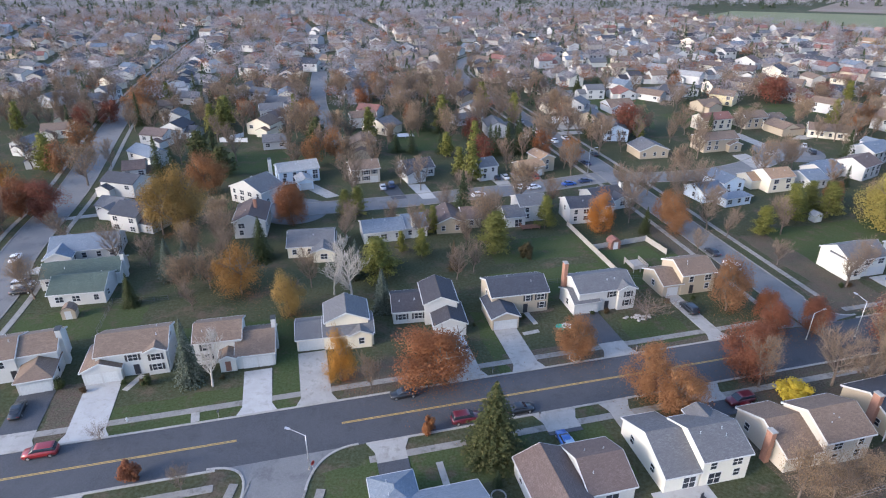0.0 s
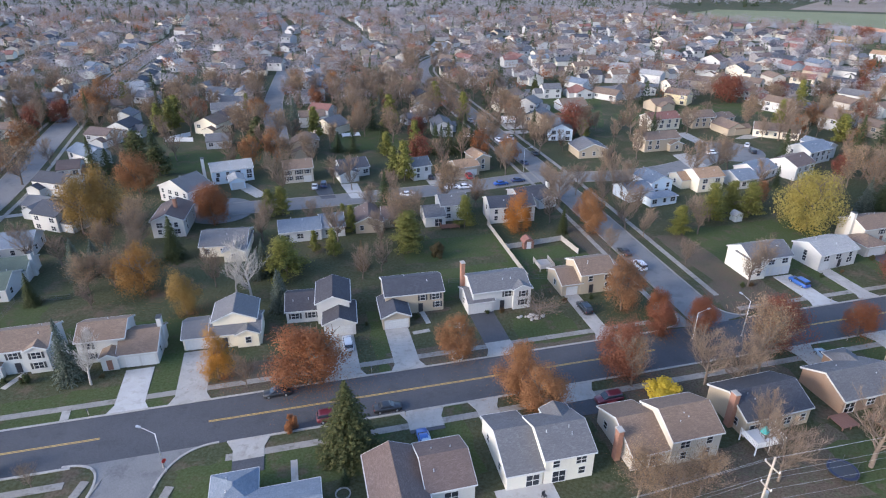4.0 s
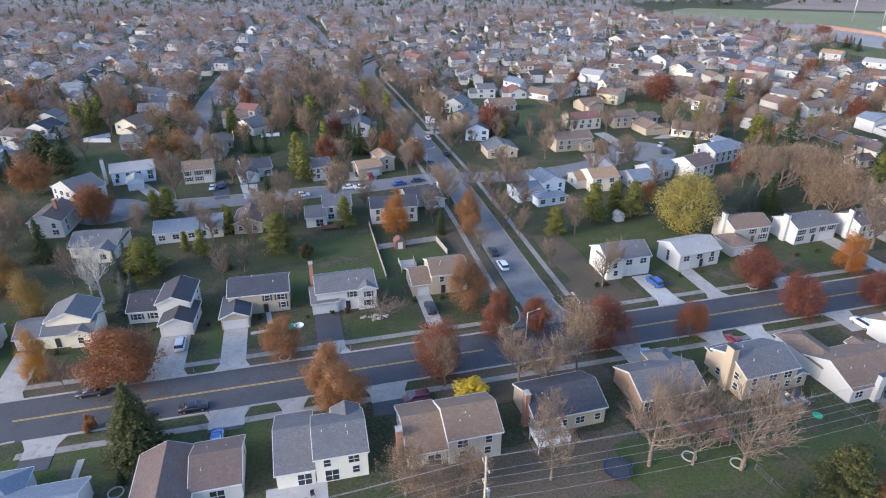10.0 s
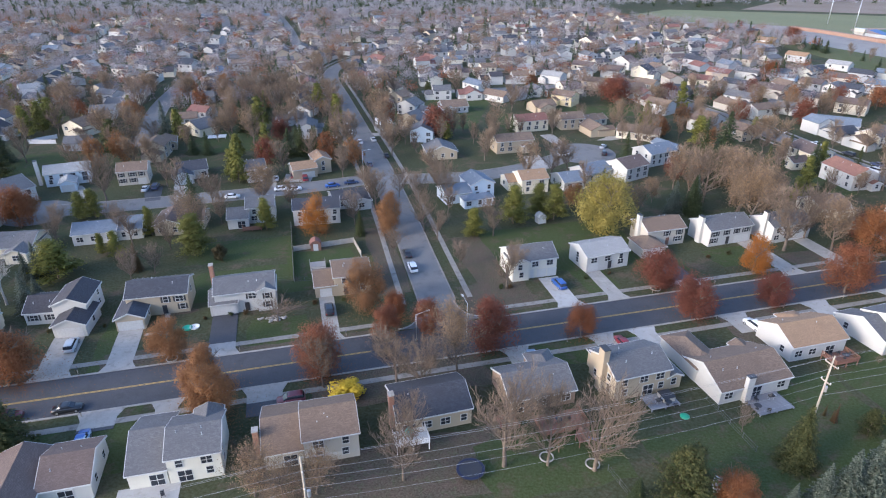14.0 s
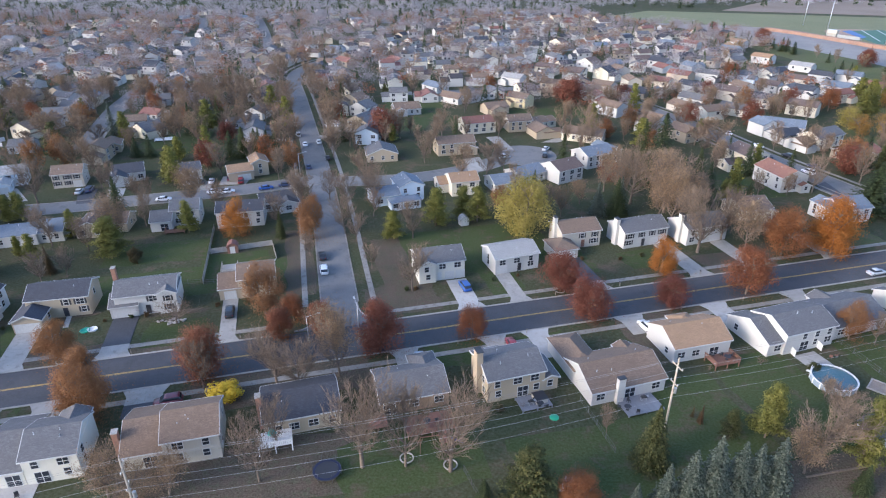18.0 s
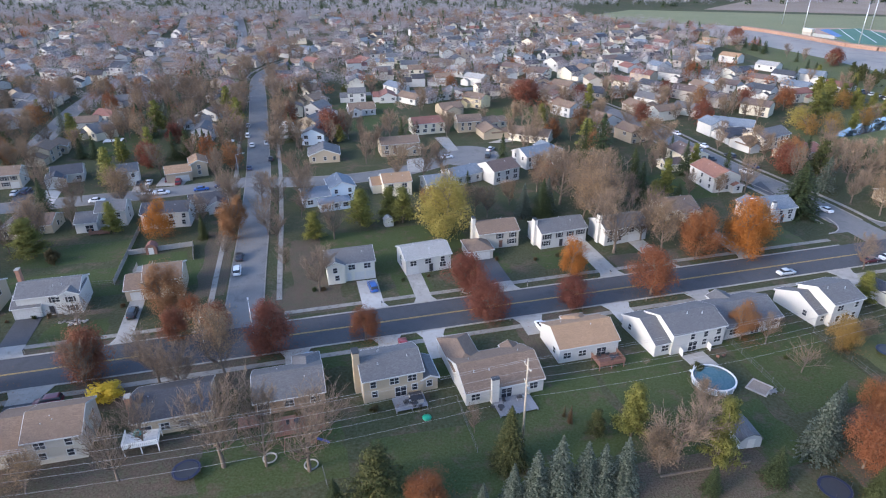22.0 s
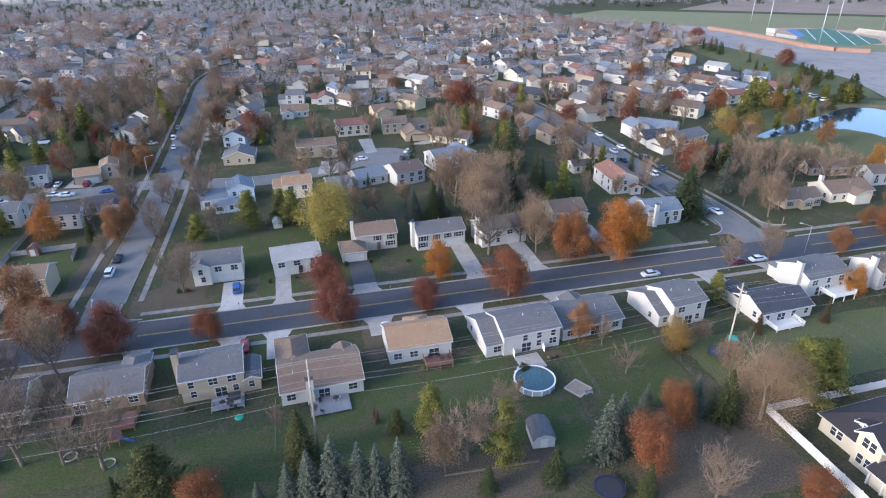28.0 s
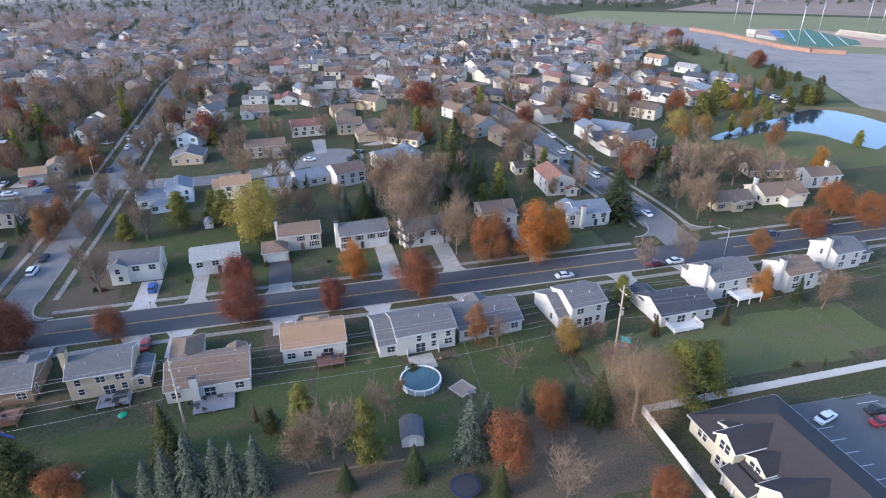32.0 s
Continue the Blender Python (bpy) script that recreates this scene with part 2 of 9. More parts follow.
class Shape:
    """Gathers boxes, prisms and tubes into one mesh."""
    def __init__(self):
        self.v, self.f = [], []

    def add(self, verts, faces):
        k = len(self.v)
        self.v += [tuple(p) for p in verts]
        self.f += [tuple(i + k for i in q) for q in faces]
        return self

    def box(self, x0, x1, y0, y1, z0, z1):
        v = [(x0, y0, z0), (x1, y0, z0), (x1, y1, z0), (x0, y1, z0), (x0, y0, z1), (x1, y0, z1), (x1, y1, z1), (x0, y1, z1)]
        return self.add(v, [(0, 3, 2, 1), (4, 5, 6, 7), (0, 1, 5, 4), (1, 2, 6, 5), (2, 3, 7, 6), (3, 0, 4, 7)])

    def tube(self, a, b, ra, rb, n=8, cap=True):
        a, b = Vector(a), Vector(b)
        q = (b - a).to_track_quat("Z", "Y")
        vs = []
        for p, r in ((a, ra), (b, rb)):
            for i in range(n):
                t = 2 * math.pi * i / n
                vs.append(p + q @ Vector((r * math.cos(t), r * math.sin(t), 0)))
        fs = [(i, (i + 1) % n, n + (i + 1) % n, n + i) for i in range(n)]
        if cap:
            fs += [tuple(range(n - 1, -1, -1)), tuple(range(n, 2 * n))]
        return self.add(vs, fs)

    def lathe(self, prof, n=16, x=0, y=0):
        """prof: (radius, z) from the bottom up."""
        vs, fs = [], []
        for r, z in prof:
            vs += [(x + r * math.cos(2 * math.pi * i / n), y + r * math.sin(2 * math.pi * i / n), z) for i in range(n)]
        for k in range(len(prof) - 1):
            fs += [(k * n + i, k * n + (i + 1) % n, (k + 1) * n + (i + 1) % n, (k + 1) * n + i) for i in range(n)]
        return self.add(vs, fs)

    def plate(self, xs, zs, hole, yf, yb, fill=False):
        """One board over a grid, standing in x and z; cells for which hole(i, k) are cut through, or sunk to yb when fill."""
        ids = {}

        def vid(i, k, y):
            if (i, k, y) not in ids:
                ids[i, k, y] = len(self.v)
                self.v.append((xs[i], y, zs[k]))
            return ids[i, k, y]
        n, m = len(xs) - 1, len(zs) - 1
        solid = lambda i, k: 0 <= i < n and 0 <= k < m and not hole(i, k)
        for i in range(n):
            for k in range(m):
                if solid(i, k):
                    self.f.append((vid(i, k, yf), vid(i + 1, k, yf), vid(i + 1, k + 1, yf), vid(i, k + 1, yf)))
                    for (a, b), o in ((((i, k), (i + 1, k)), (i, k - 1)), (((i + 1, k), (i + 1, k + 1)), (i + 1, k)), (((i + 1, k + 1), (i, k + 1)), (i, k + 1)), (((i, k + 1), (i, k)), (i - 1, k))):
                        if not solid(*o):
                            self.f.append((vid(*a, yb), vid(*b, yb), vid(*b, yf), vid(*a, yf)))
                elif fill:
                    self.f.append((vid(i, k, yb), vid(i + 1, k, yb), vid(i + 1, k + 1, yb), vid(i, k + 1, yb)))
        return self

    def mesh(self, name, mat, smooth=False):
        return mesh_of(name, self.v, self.f, mat, smooth=smooth)


SHARED = {}


def shared(key, make):
    if key not in SHARED:
        SHARED[key] = make()
    return SHARED[key]


def thing(name, x, y, yaw, label, category, group="", z=0.0):
    return tagged(empty(name, x, y, z, yaw), label, category, group)


# the main road's centre line
def road_y(x):
    if x > 225:
        return road_y(225) + (x - 225) * 0.25
    return 78.45 + 0.2438 * x + 2.4e-5 * x * x


def road_yaw(x):
    return math.degrees(math.atan((road_y(x + 1) - road_y(x - 1)) / 2))


def at_road(x, off):
    """The point off metres to the far side of the main road's centre at x, measured square to it."""
    a = radians(road_yaw(x))
    return Vector((x - math.sin(a) * off, road_y(x) + math.cos(a) * off, 0))


def smooth_line(pts, step=3.0):
    """A rounded polyline through the points."""
    p = [Vector((*q, 0)) if len(q) == 2 else Vector(q) for q in pts]
    p = [p[0] * 2 - p[1]] + p + [p[-1] * 2 - p[-2]]
    out = []
    for i in range(1, len(p) - 2):
        n = max(1, int((p[i + 1] - p[i]).length / step))
        for k in range(n):
            t = k / n
            out.append(0.5 * ((2 * p[i]) + (p[i + 1] - p[i - 1]) * t + (2 * p[i - 1] - 5 * p[i] + 4 * p[i + 1] - p[i + 2]) * t * t
                              + (3 * p[i] - p[i - 1] - 3 * p[i + 1] + p[i + 2]) * t ** 3))
    return out + [p[-2]]


def strip(name, line, a, b, z0, z1, mat):
    """A band between the offsets a and b (to the left) of a line, from z0 up to z1."""
    vs, fs = [], []
    n = len(line)
    for i, p in enumerate(line):
        d = (line[min(i + 1, n - 1)] - line[max(i - 1, 0)])
        d.z = 0
        d.normalize()
        s = Vector((-d.y, d.x, 0))
        for off, z in ((a, z0), (a, z1), (b, z1), (b, z0)):
            q = p + s * off
            vs.append((q.x, q.y, z))
    for i in range(n - 1):
        k = 4 * i
        for j in range(3):
            fs.append((k + j, k + j + 1, k + j + 5, k + j + 4))
    fs += [(3, 2, 1, 0), (4 * n - 4, 4 * n - 3, 4 * n - 2, 4 * n - 1)]
    me = mesh_of(name, vs, [f[::-1] for f in fs], mat)
    return me


def lay(name, label, category, me):
    return tagged(new(name, me), label, category, kind="structure")


def slab(name, label, category, x, y, yaw, w, d, z1, mat, z0=-0.1, kind="structure"):
    """A flat slab, w along its yaw and d across."""
    ob = new(name, Shape().box(-w / 2, w / 2, -d / 2, d / 2, z0, z1).mesh(name, mat))
    ob.matrix_world = pose(x, y, 0, 0, 0, yaw)
    return tagged(ob, label, category, kind=kind)


def patch(name, label, category, mat, z, *pts):
    """A flat outline on the ground with a small step at its edge."""
    n = len(pts)
    vs = [(x, y, z) for x, y in pts] + [(x, y, -0.05) for x, y in pts]
    fs = [tuple(range(n))] + [(i, n + i, n + (i + 1) % n, (i + 1) % n) for i in range(n)]
    me = mesh_of(name, vs, fs, mat)
    if me.polygons[0].normal.z < 0:
        me.flip_normals()
    return tagged(new(name, me), label, category, kind="structure")


def blob(x, y, rx, ry, n=22, seed=1, rough=0.12, yaw=0):
    """A rounded, uneven outline."""
    r = random.Random(seed)
    k1, k2, k3 = r.uniform(0, 6), r.uniform(0, 6), r.uniform(0, 6)
    out = []
    ca, sa_ = math.cos(radians(yaw)), math.sin(radians(yaw))
    for i in range(n):
        t = 2 * math.pi * i / n
        s = 1 + rough * (math.sin(2 * t + k1) + 0.6 * math.sin(3 * t + k2) + 0.4 * math.sin(5 * t + k3))
        u, v = rx * s * math.cos(t), ry * s * math.sin(t)
        out.append((x + u * ca - v * sa_, y + u * sa_ + v * ca))
    return out

# houses
def slope_uv(verts, faces):
    uv = []
    for f in faces:
        p = [Vector(verts[i]) for i in f]
        n = (p[1] - p[0]).cross(p[2] - p[0])
        if n.length < 1e-9:
            n = Vector((0, 0, 1))
        n.normalize()
        u = Vector((0, 0, 1)).cross(n)
        u = u.normalized() if u.length > 1e-4 else Vector((1, 0, 0))
        v = n.cross(u)
        uv += [(q.dot(u), q.dot(v)) for q in p]
    return uv


def block_walls(x0, x1, y0, y1, e, ridge, pitch, base=-0.3):
    """Walls of one block; gables where the ridge ends."""
    s = Shape()
    if ridge == "e":
        r, ym = e + pitch * (y1 - y0) / 2, (y0 + y1) / 2
        v = [(x0, y0, base), (x1, y0, base), (x1, y1, base), (x0, y1, base), (x0, y0, e), (x1, y0, e), (x1, y1, e), (x0, y1, e), (x0, ym, r), (x1, ym, r)]
        f = [(0, 1, 5, 4), (2, 3, 7, 6), (1, 2, 6, 9, 5), (3, 0, 4, 8, 7)]
    elif ridge == "g":
        r, xm = e + pitch * (x1 - x0) / 2, (x0 + x1) / 2
        v = [(x0, y0, base), (x1, y0, base), (x1, y1, base), (x0, y1, base), (x0, y0, e), (x1, y0, e), (x1, y1, e), (x0, y1, e), (xm, y0, r), (xm, y1, r)]
        f = [(1, 2, 6, 5), (3, 0, 4, 7), (0, 1, 5, 8, 4), (2, 3, 7, 9, 6)]
    else:
        v = [(x0, y0, base), (x1, y0, base), (x1, y1, base), (x0, y1, base), (x0, y0, e), (x1, y0, e), (x1, y1, e), (x0, y1, e)]
        f = [(0, 1, 5, 4), (1, 2, 6, 5), (2, 3, 7, 6), (3, 0, 4, 7)]
    return s.add(v, f)


def block_roof(x0, x1, y0, y1, e, ridge, pitch, over=0.3, th=0.16):
    """Sloping slabs with overhang and thickness."""
    if ridge == "g":
        v, f = block_roof(y0, y1, -x1, -x0, e, "e", pitch, over, th)
        return [(-y, x, z) for x, y, z in v], f
    ym, half = (y0 + y1) / 2, (y1 - y0) / 2
    r, lo = e + pitch * half + 0.05, e - pitch * over + 0.05
    X0, X1, Y0, Y1 = x0 - over * 0.7, x1 + over * 0.7, y0 - over, y1 + over
    if ridge == "h":
        X0, X1 = x0 - over, x1 + over
        k = min(half, (x1 - x0) / 2)
        if x1 - x0 < y1 - y0:
            v, f = block_roof(y0, y1, -x1, -x0, e, "h", pitch, over, th)
            return [(-y, x, z) for x, y, z in v], f
        top = [(X0, Y0, lo), (X1, Y0, lo), (X1, Y1, lo), (X0, Y1, lo), (x0 + k, ym, r), (x1 - k, ym, r)]
        v = [(x, y, z + th) for x, y, z in top] + [(x, y, z) for x, y, z in top[:4]]
        f = [(0, 1, 5, 4), (1, 2, 5), (2, 3, 4, 5), (3, 0, 4), (6, 7, 1, 0), (7, 8, 2, 1), (8, 9, 3, 2), (9, 6, 0, 3), (9, 8, 7, 6)]
        return v, f
    prof = [(Y0, lo), (ym, r), (Y1, lo), (Y1, lo + th), (ym, r + th * 1.1), (Y0, lo + th)]
    v = [(X0, y, z) for y, z in prof] + [(X1, y, z) for y, z in prof]
    f = [(5, 11, 10, 4), (4, 10, 9, 3), (1, 7, 6, 0), (2, 8, 7, 1), (0, 6, 11, 5), (3, 9, 8, 2), (0, 5, 4, 1), (1, 4, 3, 2), (6, 7, 10, 11), (7, 8, 9, 10)]
    return v, f


def turned(sh):
    return Shape().add([(-y, x, z) for x, y, z in sh.v], sh.f)


def trim_boards(x0, x1, y0, y1, e, ridge, pitch, over=0.3, th=0.16):
    """White gutters along the eaves and rake boards on the gables: (name, shape)."""
    if ridge == "g":
        return [(n, turned(t)) for n, t in trim_boards(y0, y1, -x1, -x0, e, "e", pitch, over, th)]
    ym, half = (y0 + y1) / 2, (y1 - y0) / 2
    r, lo = e + pitch * half + 0.05, e - pitch * over + 0.05
    k = over if ridge == "h" else over * 0.7
    X0, X1, Y0, Y1 = x0 - k, x1 + k, y0 - over, y1 + over
    out = [("gutter", Shape().box(X0, X1, Y0 - 0.13, Y0 - 0.004, lo - 0.03, lo + 0.11)), ("gutter", Shape().box(X0, X1, Y1 + 0.004, Y1 + 0.13, lo - 0.03, lo + 0.11))]
    for xa, xb in ((X0 - 0.08, X0 - 0.004), (X1 + 0.004, X1 + 0.08)):
        if ridge == "h":
            out.append(("gutter", Shape().box(xa, xb, Y0, Y1, lo - 0.03, lo + 0.11)))
            continue
        prof = [(Y0, lo - 0.14), (ym, r - 0.14), (Y1, lo - 0.14), (Y1, lo + th - 0.01), (ym, r + th - 0.005), (Y0, lo + th - 0.01)]
        v = [(xa, y, z) for y, z in prof] + [(xb, y, z) for y, z in prof]
        f = [(0, 5, 4, 1), (1, 4, 3, 2), (6, 7, 10, 11), (7, 8, 9, 10), (5, 11, 10, 4), (4, 10, 9, 3), (1, 7, 6, 0), (2, 8, 7, 1), (0, 6, 11, 5), (3, 9, 8, 2)]
        out.append(("rake_board", Shape().add(v, f)))
    return out


def window_meshes(w, h, mullions=1):
    def frame_():
        t, g = 0.1, 0.035
        xs = [-w / 2 - t, -w / 2]
        for k in range(mullions):
            x = -w / 2 + w * (k + 1) / (mullions + 1)
            xs += [x - g, x + g]
        xs += [w / 2, w / 2 + t]
        zs = [-t, 0, h * 0.5 - g, h * 0.5 + g, h, h + t]
        return Shape().plate(xs, zs, lambda i, k: i % 2 == 1 and k % 2 == 1, -0.06, 0.0).mesh("window_frame", TRIM)
    return (shared(("win", w, h, mullions), frame_),
            shared(("pane", w, h), lambda: Shape().box(-w / 2, w / 2, -0.025, 0.01, 0.002, h - 0.002).mesh("pane", GLASS)))


def door_mesh(w, h, mat, key):
    def make():
        xs, zs = [-w / 2, -w / 2 + 0.13, w / 2 - 0.13, w / 2], [0, 0.2, h * 0.48, h * 0.54, h - 0.15, h]
        return Shape().plate(xs, zs, lambda i, k: i == 1 and k % 2 == 1, -0.07, -0.03, True).mesh("door", mat)
    return shared(("door", w, h, key), make)


def garage_door_mesh(w, h=2.15):
    def make():
        n = max(3, round(w / 0.75))
        xs, zs = [-w / 2], [0]
        for i in range(n):
            xs += [-w / 2 + w * (i + 0.12) / n, -w / 2 + w * (i + 0.88) / n]
        for k in range(4):
            zs += [h * (k + 0.14) / 4, h * (k + 0.86) / 4]
        return Shape().plate(xs + [w / 2], zs + [h], lambda i, k: i % 2 == 1 and k % 2 == 1, -0.06, -0.02, True).mesh("garage_door", TRIM)
    return shared(("garage", w, h), make)


def face_pose(b, face, u, z):
    """The pose of something set on a block's face: u metres along it as seen from outside."""
    x0, x1, y0, y1 = b[:4]
    if face == "S":
        return pose((x0 + x1) / 2 + u, y0, z, 0, 0, 0)
    if face == "N":
        return pose((x0 + x1) / 2 - u, y1, z, 0, 0, 180)
    if face == "W":
        return pose(x0, (y0 + y1) / 2 - u, z, 0, 0, -90)
    return pose(x1, (y0 + y1) / 2 + u, z, 0, 0, 90)


def covered(b, blocks, p, z):
    for o in blocks:
        if o is not b and o[0] - 0.5 < p.x < o[1] + 0.5 and o[2] - 0.5 < p.y < o[3] + 0.5 and z < o[4] + 0.9:
            return True
    return False


SHUTTER_W = 0.38


def house(x, y, yaw, label, blocks, wall, roof, doors=(), chimneys=(), shutters=None, pitch=0.43, trim=True, wins="SNWE",
          front_mat=None, vents=2, seed=0, group="houses along the main road", skip=()):
    """A house at x, y. blocks: (x0, x1, y0, y1, eave, ridge); doors: (block, face, u, kind, width); chimneys: (x, y, w, d, z0, z1, material)."""
    rng = random.Random(seed * 7 + int(x * 3) + int(y))
    root = thing("house", x, y, yaw, label, "house", group)
    taken = []
    for i, b in enumerate(blocks):
        x0, x1, y0, y1, e, ridge = b[:6]
        p = pitch if len(b) < 7 else b[6]
        part("wall", block_walls(x0, x1, y0, y1, e, ridge, p).mesh("wall", WALL[wall]), root)
        v, f = block_roof(x0, x1, y0, y1, e, ridge, p)
        part("roof", mesh_of("roof", v, f, ROOF[roof], uv=slope_uv(v, f)), root)
        for n, sh in trim_boards(x0, x1, y0, y1, e, ridge, p) if trim else ():
            part(n, sh.mesh(n, TRIM), root)
    for bi, face, u, kind, w in doors:
        b = blocks[bi]
        taken.append((bi, face, u, w))
        if kind == "garage":
            part("garage_door", garage_door_mesh(w), root, "white panelled garage door", face_pose(b, face, u, 0.0) @ pose(0, -0.03, 0))
        elif kind == "slider":
            fr, pn = window_meshes(1.9, 2.0, 1)
            o = part("patio_door", fr, root, "white sliding patio door", face_pose(b, face, u, 0.15))
            part("pane", pn, o)
        else:
            part("front_door", door_mesh(0.95, 2.05, DARK if kind == "dark" else REDWOOD if kind == "red" else TRIM, kind), root, "", face_pose(b, face, u, 0.15))
    for i, b in enumerate(blocks):
        x0, x1, y0, y1, e, ridge = b[:6]
        for face in wins:
            width = (x1 - x0) if face in "SN" else (y1 - y0)
            if width < 2.5 or (i, face) in skip:
                continue
            n = max(1, int(width / (3.0 if face in "SN" else 4.2)))
            for level in range(1 if e < 3.9 else 2):
                zz = 0.95 if level == 0 else e - 1.75
                for k in range(n):
                    u = width * ((k + 0.5) / n - 0.5) + rng.uniform(-0.25, 0.25)
                    if level == 0 and any(t[0] == i and t[1] == face and abs(t[2] - u) < t[3] / 2 + 1.0 for t in taken):
                        continue
                    if face in "WE" and rng.random() < 0.35:
                        continue
                    m = face_pose(b, face, u, zz)
                    if covered(b, blocks, m.translation, zz):
                        continue
                    wide = face in "SN" and rng.random() < 0.45
                    w, h = (1.5, 1.25) if wide else (0.95, 1.25)
                    fr, pn = window_meshes(w, h, 1 if wide else 0)
                    o = part("window", fr, root, "", m)
                    part("pane", pn, o)
                    if shutters and face == shutters:
                        for s in (-1, 1):
                            part("shutter", shared("shutter", lambda: Shape().box(-SHUTTER_W / 2, SHUTTER_W / 2, -0.05, 0.0, -0.02, 1.27).mesh("shutter", DARK)),
                                 o, "", pose(s * (w / 2 + 0.12 + SHUTTER_W / 2), -0.01, 0))
    for cx, cy, w, d, z0, z1, mat in chimneys:
        o = part("chimney", Shape().box(cx - w / 2, cx + w / 2, cy - d / 2, cy + d / 2, z0, z1).mesh("chimney", mat), root)
        part("chimney_cap", Shape().box(cx - w / 2 - 0.08, cx + w / 2 + 0.08, cy - d / 2 - 0.08, cy + d / 2 + 0.08, z1, z1 + 0.12)
             .mesh("chimney_cap", DARK if mat is not BRICK else CONCRETE), o)
    b = blocks[0]
    for k in range(vents):
        p = pitch
        if b[5] == "e":
            yy = rng.uniform(0.25, 0.42) if rng.random() < 0.6 else rng.uniform(0.58, 0.75)
            px, py = b[0] + (b[1] - b[0]) * rng.uniform(0.15, 0.85), b[2] + (b[3] - b[2]) * yy
            pz = b[4] + p * (min(py - b[2], b[3] - py))
        else:
            px, py = b[0] + (b[1] - b[0]) * 0.35, b[2] + (b[3] - b[2]) * rng.uniform(0.2, 0.8)
            pz = b[4] + p * min(px - b[0], b[1] - px)
        part("roof_vent", shared("vent", lambda: Shape().lathe([(0.13, -0.15), (0.13, 0.04), (0.06, 0.08), (0.055, 0.32), (0.09, 0.34), (0.08, 0.4), (0.01, 0.41)], 9).mesh("roof_vent", METAL)),
             root, "", pose(px, py, pz + 0.15))
    return root


def house_simple(x, y, yaw, w, d, storeys, ridge, wall, roof):
    """A house further back, known by its outline, colours and height; x, y is its middle."""
    rng = random.Random(int(x * 7 + y * 13))
    e, storeys = {1: (2.9, 1), 2: (4.5, 2)}.get(storeys, (storeys, 1 if storeys < 4.3 else 2))
    blocks = [(-w / 2, w / 2, -d / 2, d / 2, e, ridge)]
    side = rng.choice((-1, 1))
    if w > 9.5 and rng.random() < (0.75 if e in (2.9, 4.5) else 0.0):
        g = rng.uniform(4.6, 5.6)
        xs = (w / 2 - g, w / 2 + 0.15) if side > 0 else (-w / 2 - 0.15, -w / 2 + g)
        if rng.random() < 0.5:
            blocks.append((*xs, -d / 2 - rng.uniform(1.5, 3.5), d / 2 - 1.5, 2.7, "g"))
        else:
            k = rng.uniform(3.5, 5.0)
            blocks.append(((w / 2 + 0.0, w / 2 + k) if side > 0 else (-w / 2 - k, -w / 2)) + (-d / 2 + 0.6, d / 2 - 0.6, 2.6, "e"))
    walls = {"white": "white siding", "cream": "cream siding", "tan": "tan siding", "grey": "grey siding", "brown": "brown siding", "yellow": "pale yellow siding"}[wall]
    roofs = {"grey": "grey shingle roof", "brown": "brown shingle roof", "navy": "charcoal shingle roof", "red": "red-brown shingle roof", "rust": "rust-coloured shingle roof",
             "pale": "pale grey shingle roof", "green": "dark green shingle roof", "blue": "blue-grey shingle roof", "umber": "dark brown shingle roof"}[roof]
    ch = ()
    if rng.random() < 0.35:
        s = rng.choice((-1, 1))
        ch = ((s * (w / 2 + 0.35) if ridge == "e" else rng.uniform(-1, 1) * w / 4, rng.uniform(-1, 1), 0.8, 1.2, 0, e + 0.5 * d / 2 + 0.9, BRICK if rng.random() < 0.3 else WALL[wall]),)
    return house(x, y, yaw, f"{'two' if storeys == 2 else 'one'}-storey house, {walls}, {roofs}", blocks, wall, roof, chimneys=ch,
                 pitch=rng.choice((0.38, 0.43, 0.48)), wins="SWE", vents=1, trim=True, group="suburban houses")


FAR_PROTO = {}
FAR_BLOCKS = [
    [(-5.6, 5.6, -3.8, 3.8, 4.4, "e"), (1.0, 5.8, -6.2, 1.5, 2.6, "g")],
    [(-5.2, 5.2, -4.2, 4.2, 2.8, "e"), (-5.4, -0.8, -6.4, 1.0, 2.6, "g")],
    [(-3.9, 3.9, -5.2, 5.2, 4.3, "g"), (3.9, 7.8, -4.6, 2.6, 2.6, "e")],
    [(-4.4, 4.4, -4.0, 4.0, 4.6, "e"), (-8.2, -4.4, -3.4, 3.2, 2.6, "e")],
    [(-4.2, 4.2, -5.4, 5.4, 3.0, "g"), (-7.0, -4.2, -3.0, 4.4, 2.7, "e")],
    [(-6.0, 1.0, -3.8, 3.8, 4.5, "e"), (1.0, 6.0, -4.2, 3.4, 2.8, "e")],
]
FAR_JOINED = []
FAR_PLACES = []


def far_house(x, y, yaw, wall, roof, kind):
    """A distant house: a copy of one of a few built ones; those too far to tell apart go into one mass."""
    FAR_PLACES.append((x, y))
    if y > 360:
        FAR_JOINED.append((x, y, yaw, wall, roof, (kind * 5 + int(abs(x) * 3 + y)) % len(FAR_BLOCKS)))
        return
    kind = (kind * 5 + int(abs(x) * 3 + y)) % len(FAR_BLOCKS)
    key = (wall, roof, kind)
    if key not in FAR_PROTO:
        FAR_PROTO[key] = far_build(x, y, yaw, wall, roof, FAR_BLOCKS[kind], True)
    else:
        copy_thing(FAR_PROTO[key], pose(x, y, 0, 0, 0, yaw))


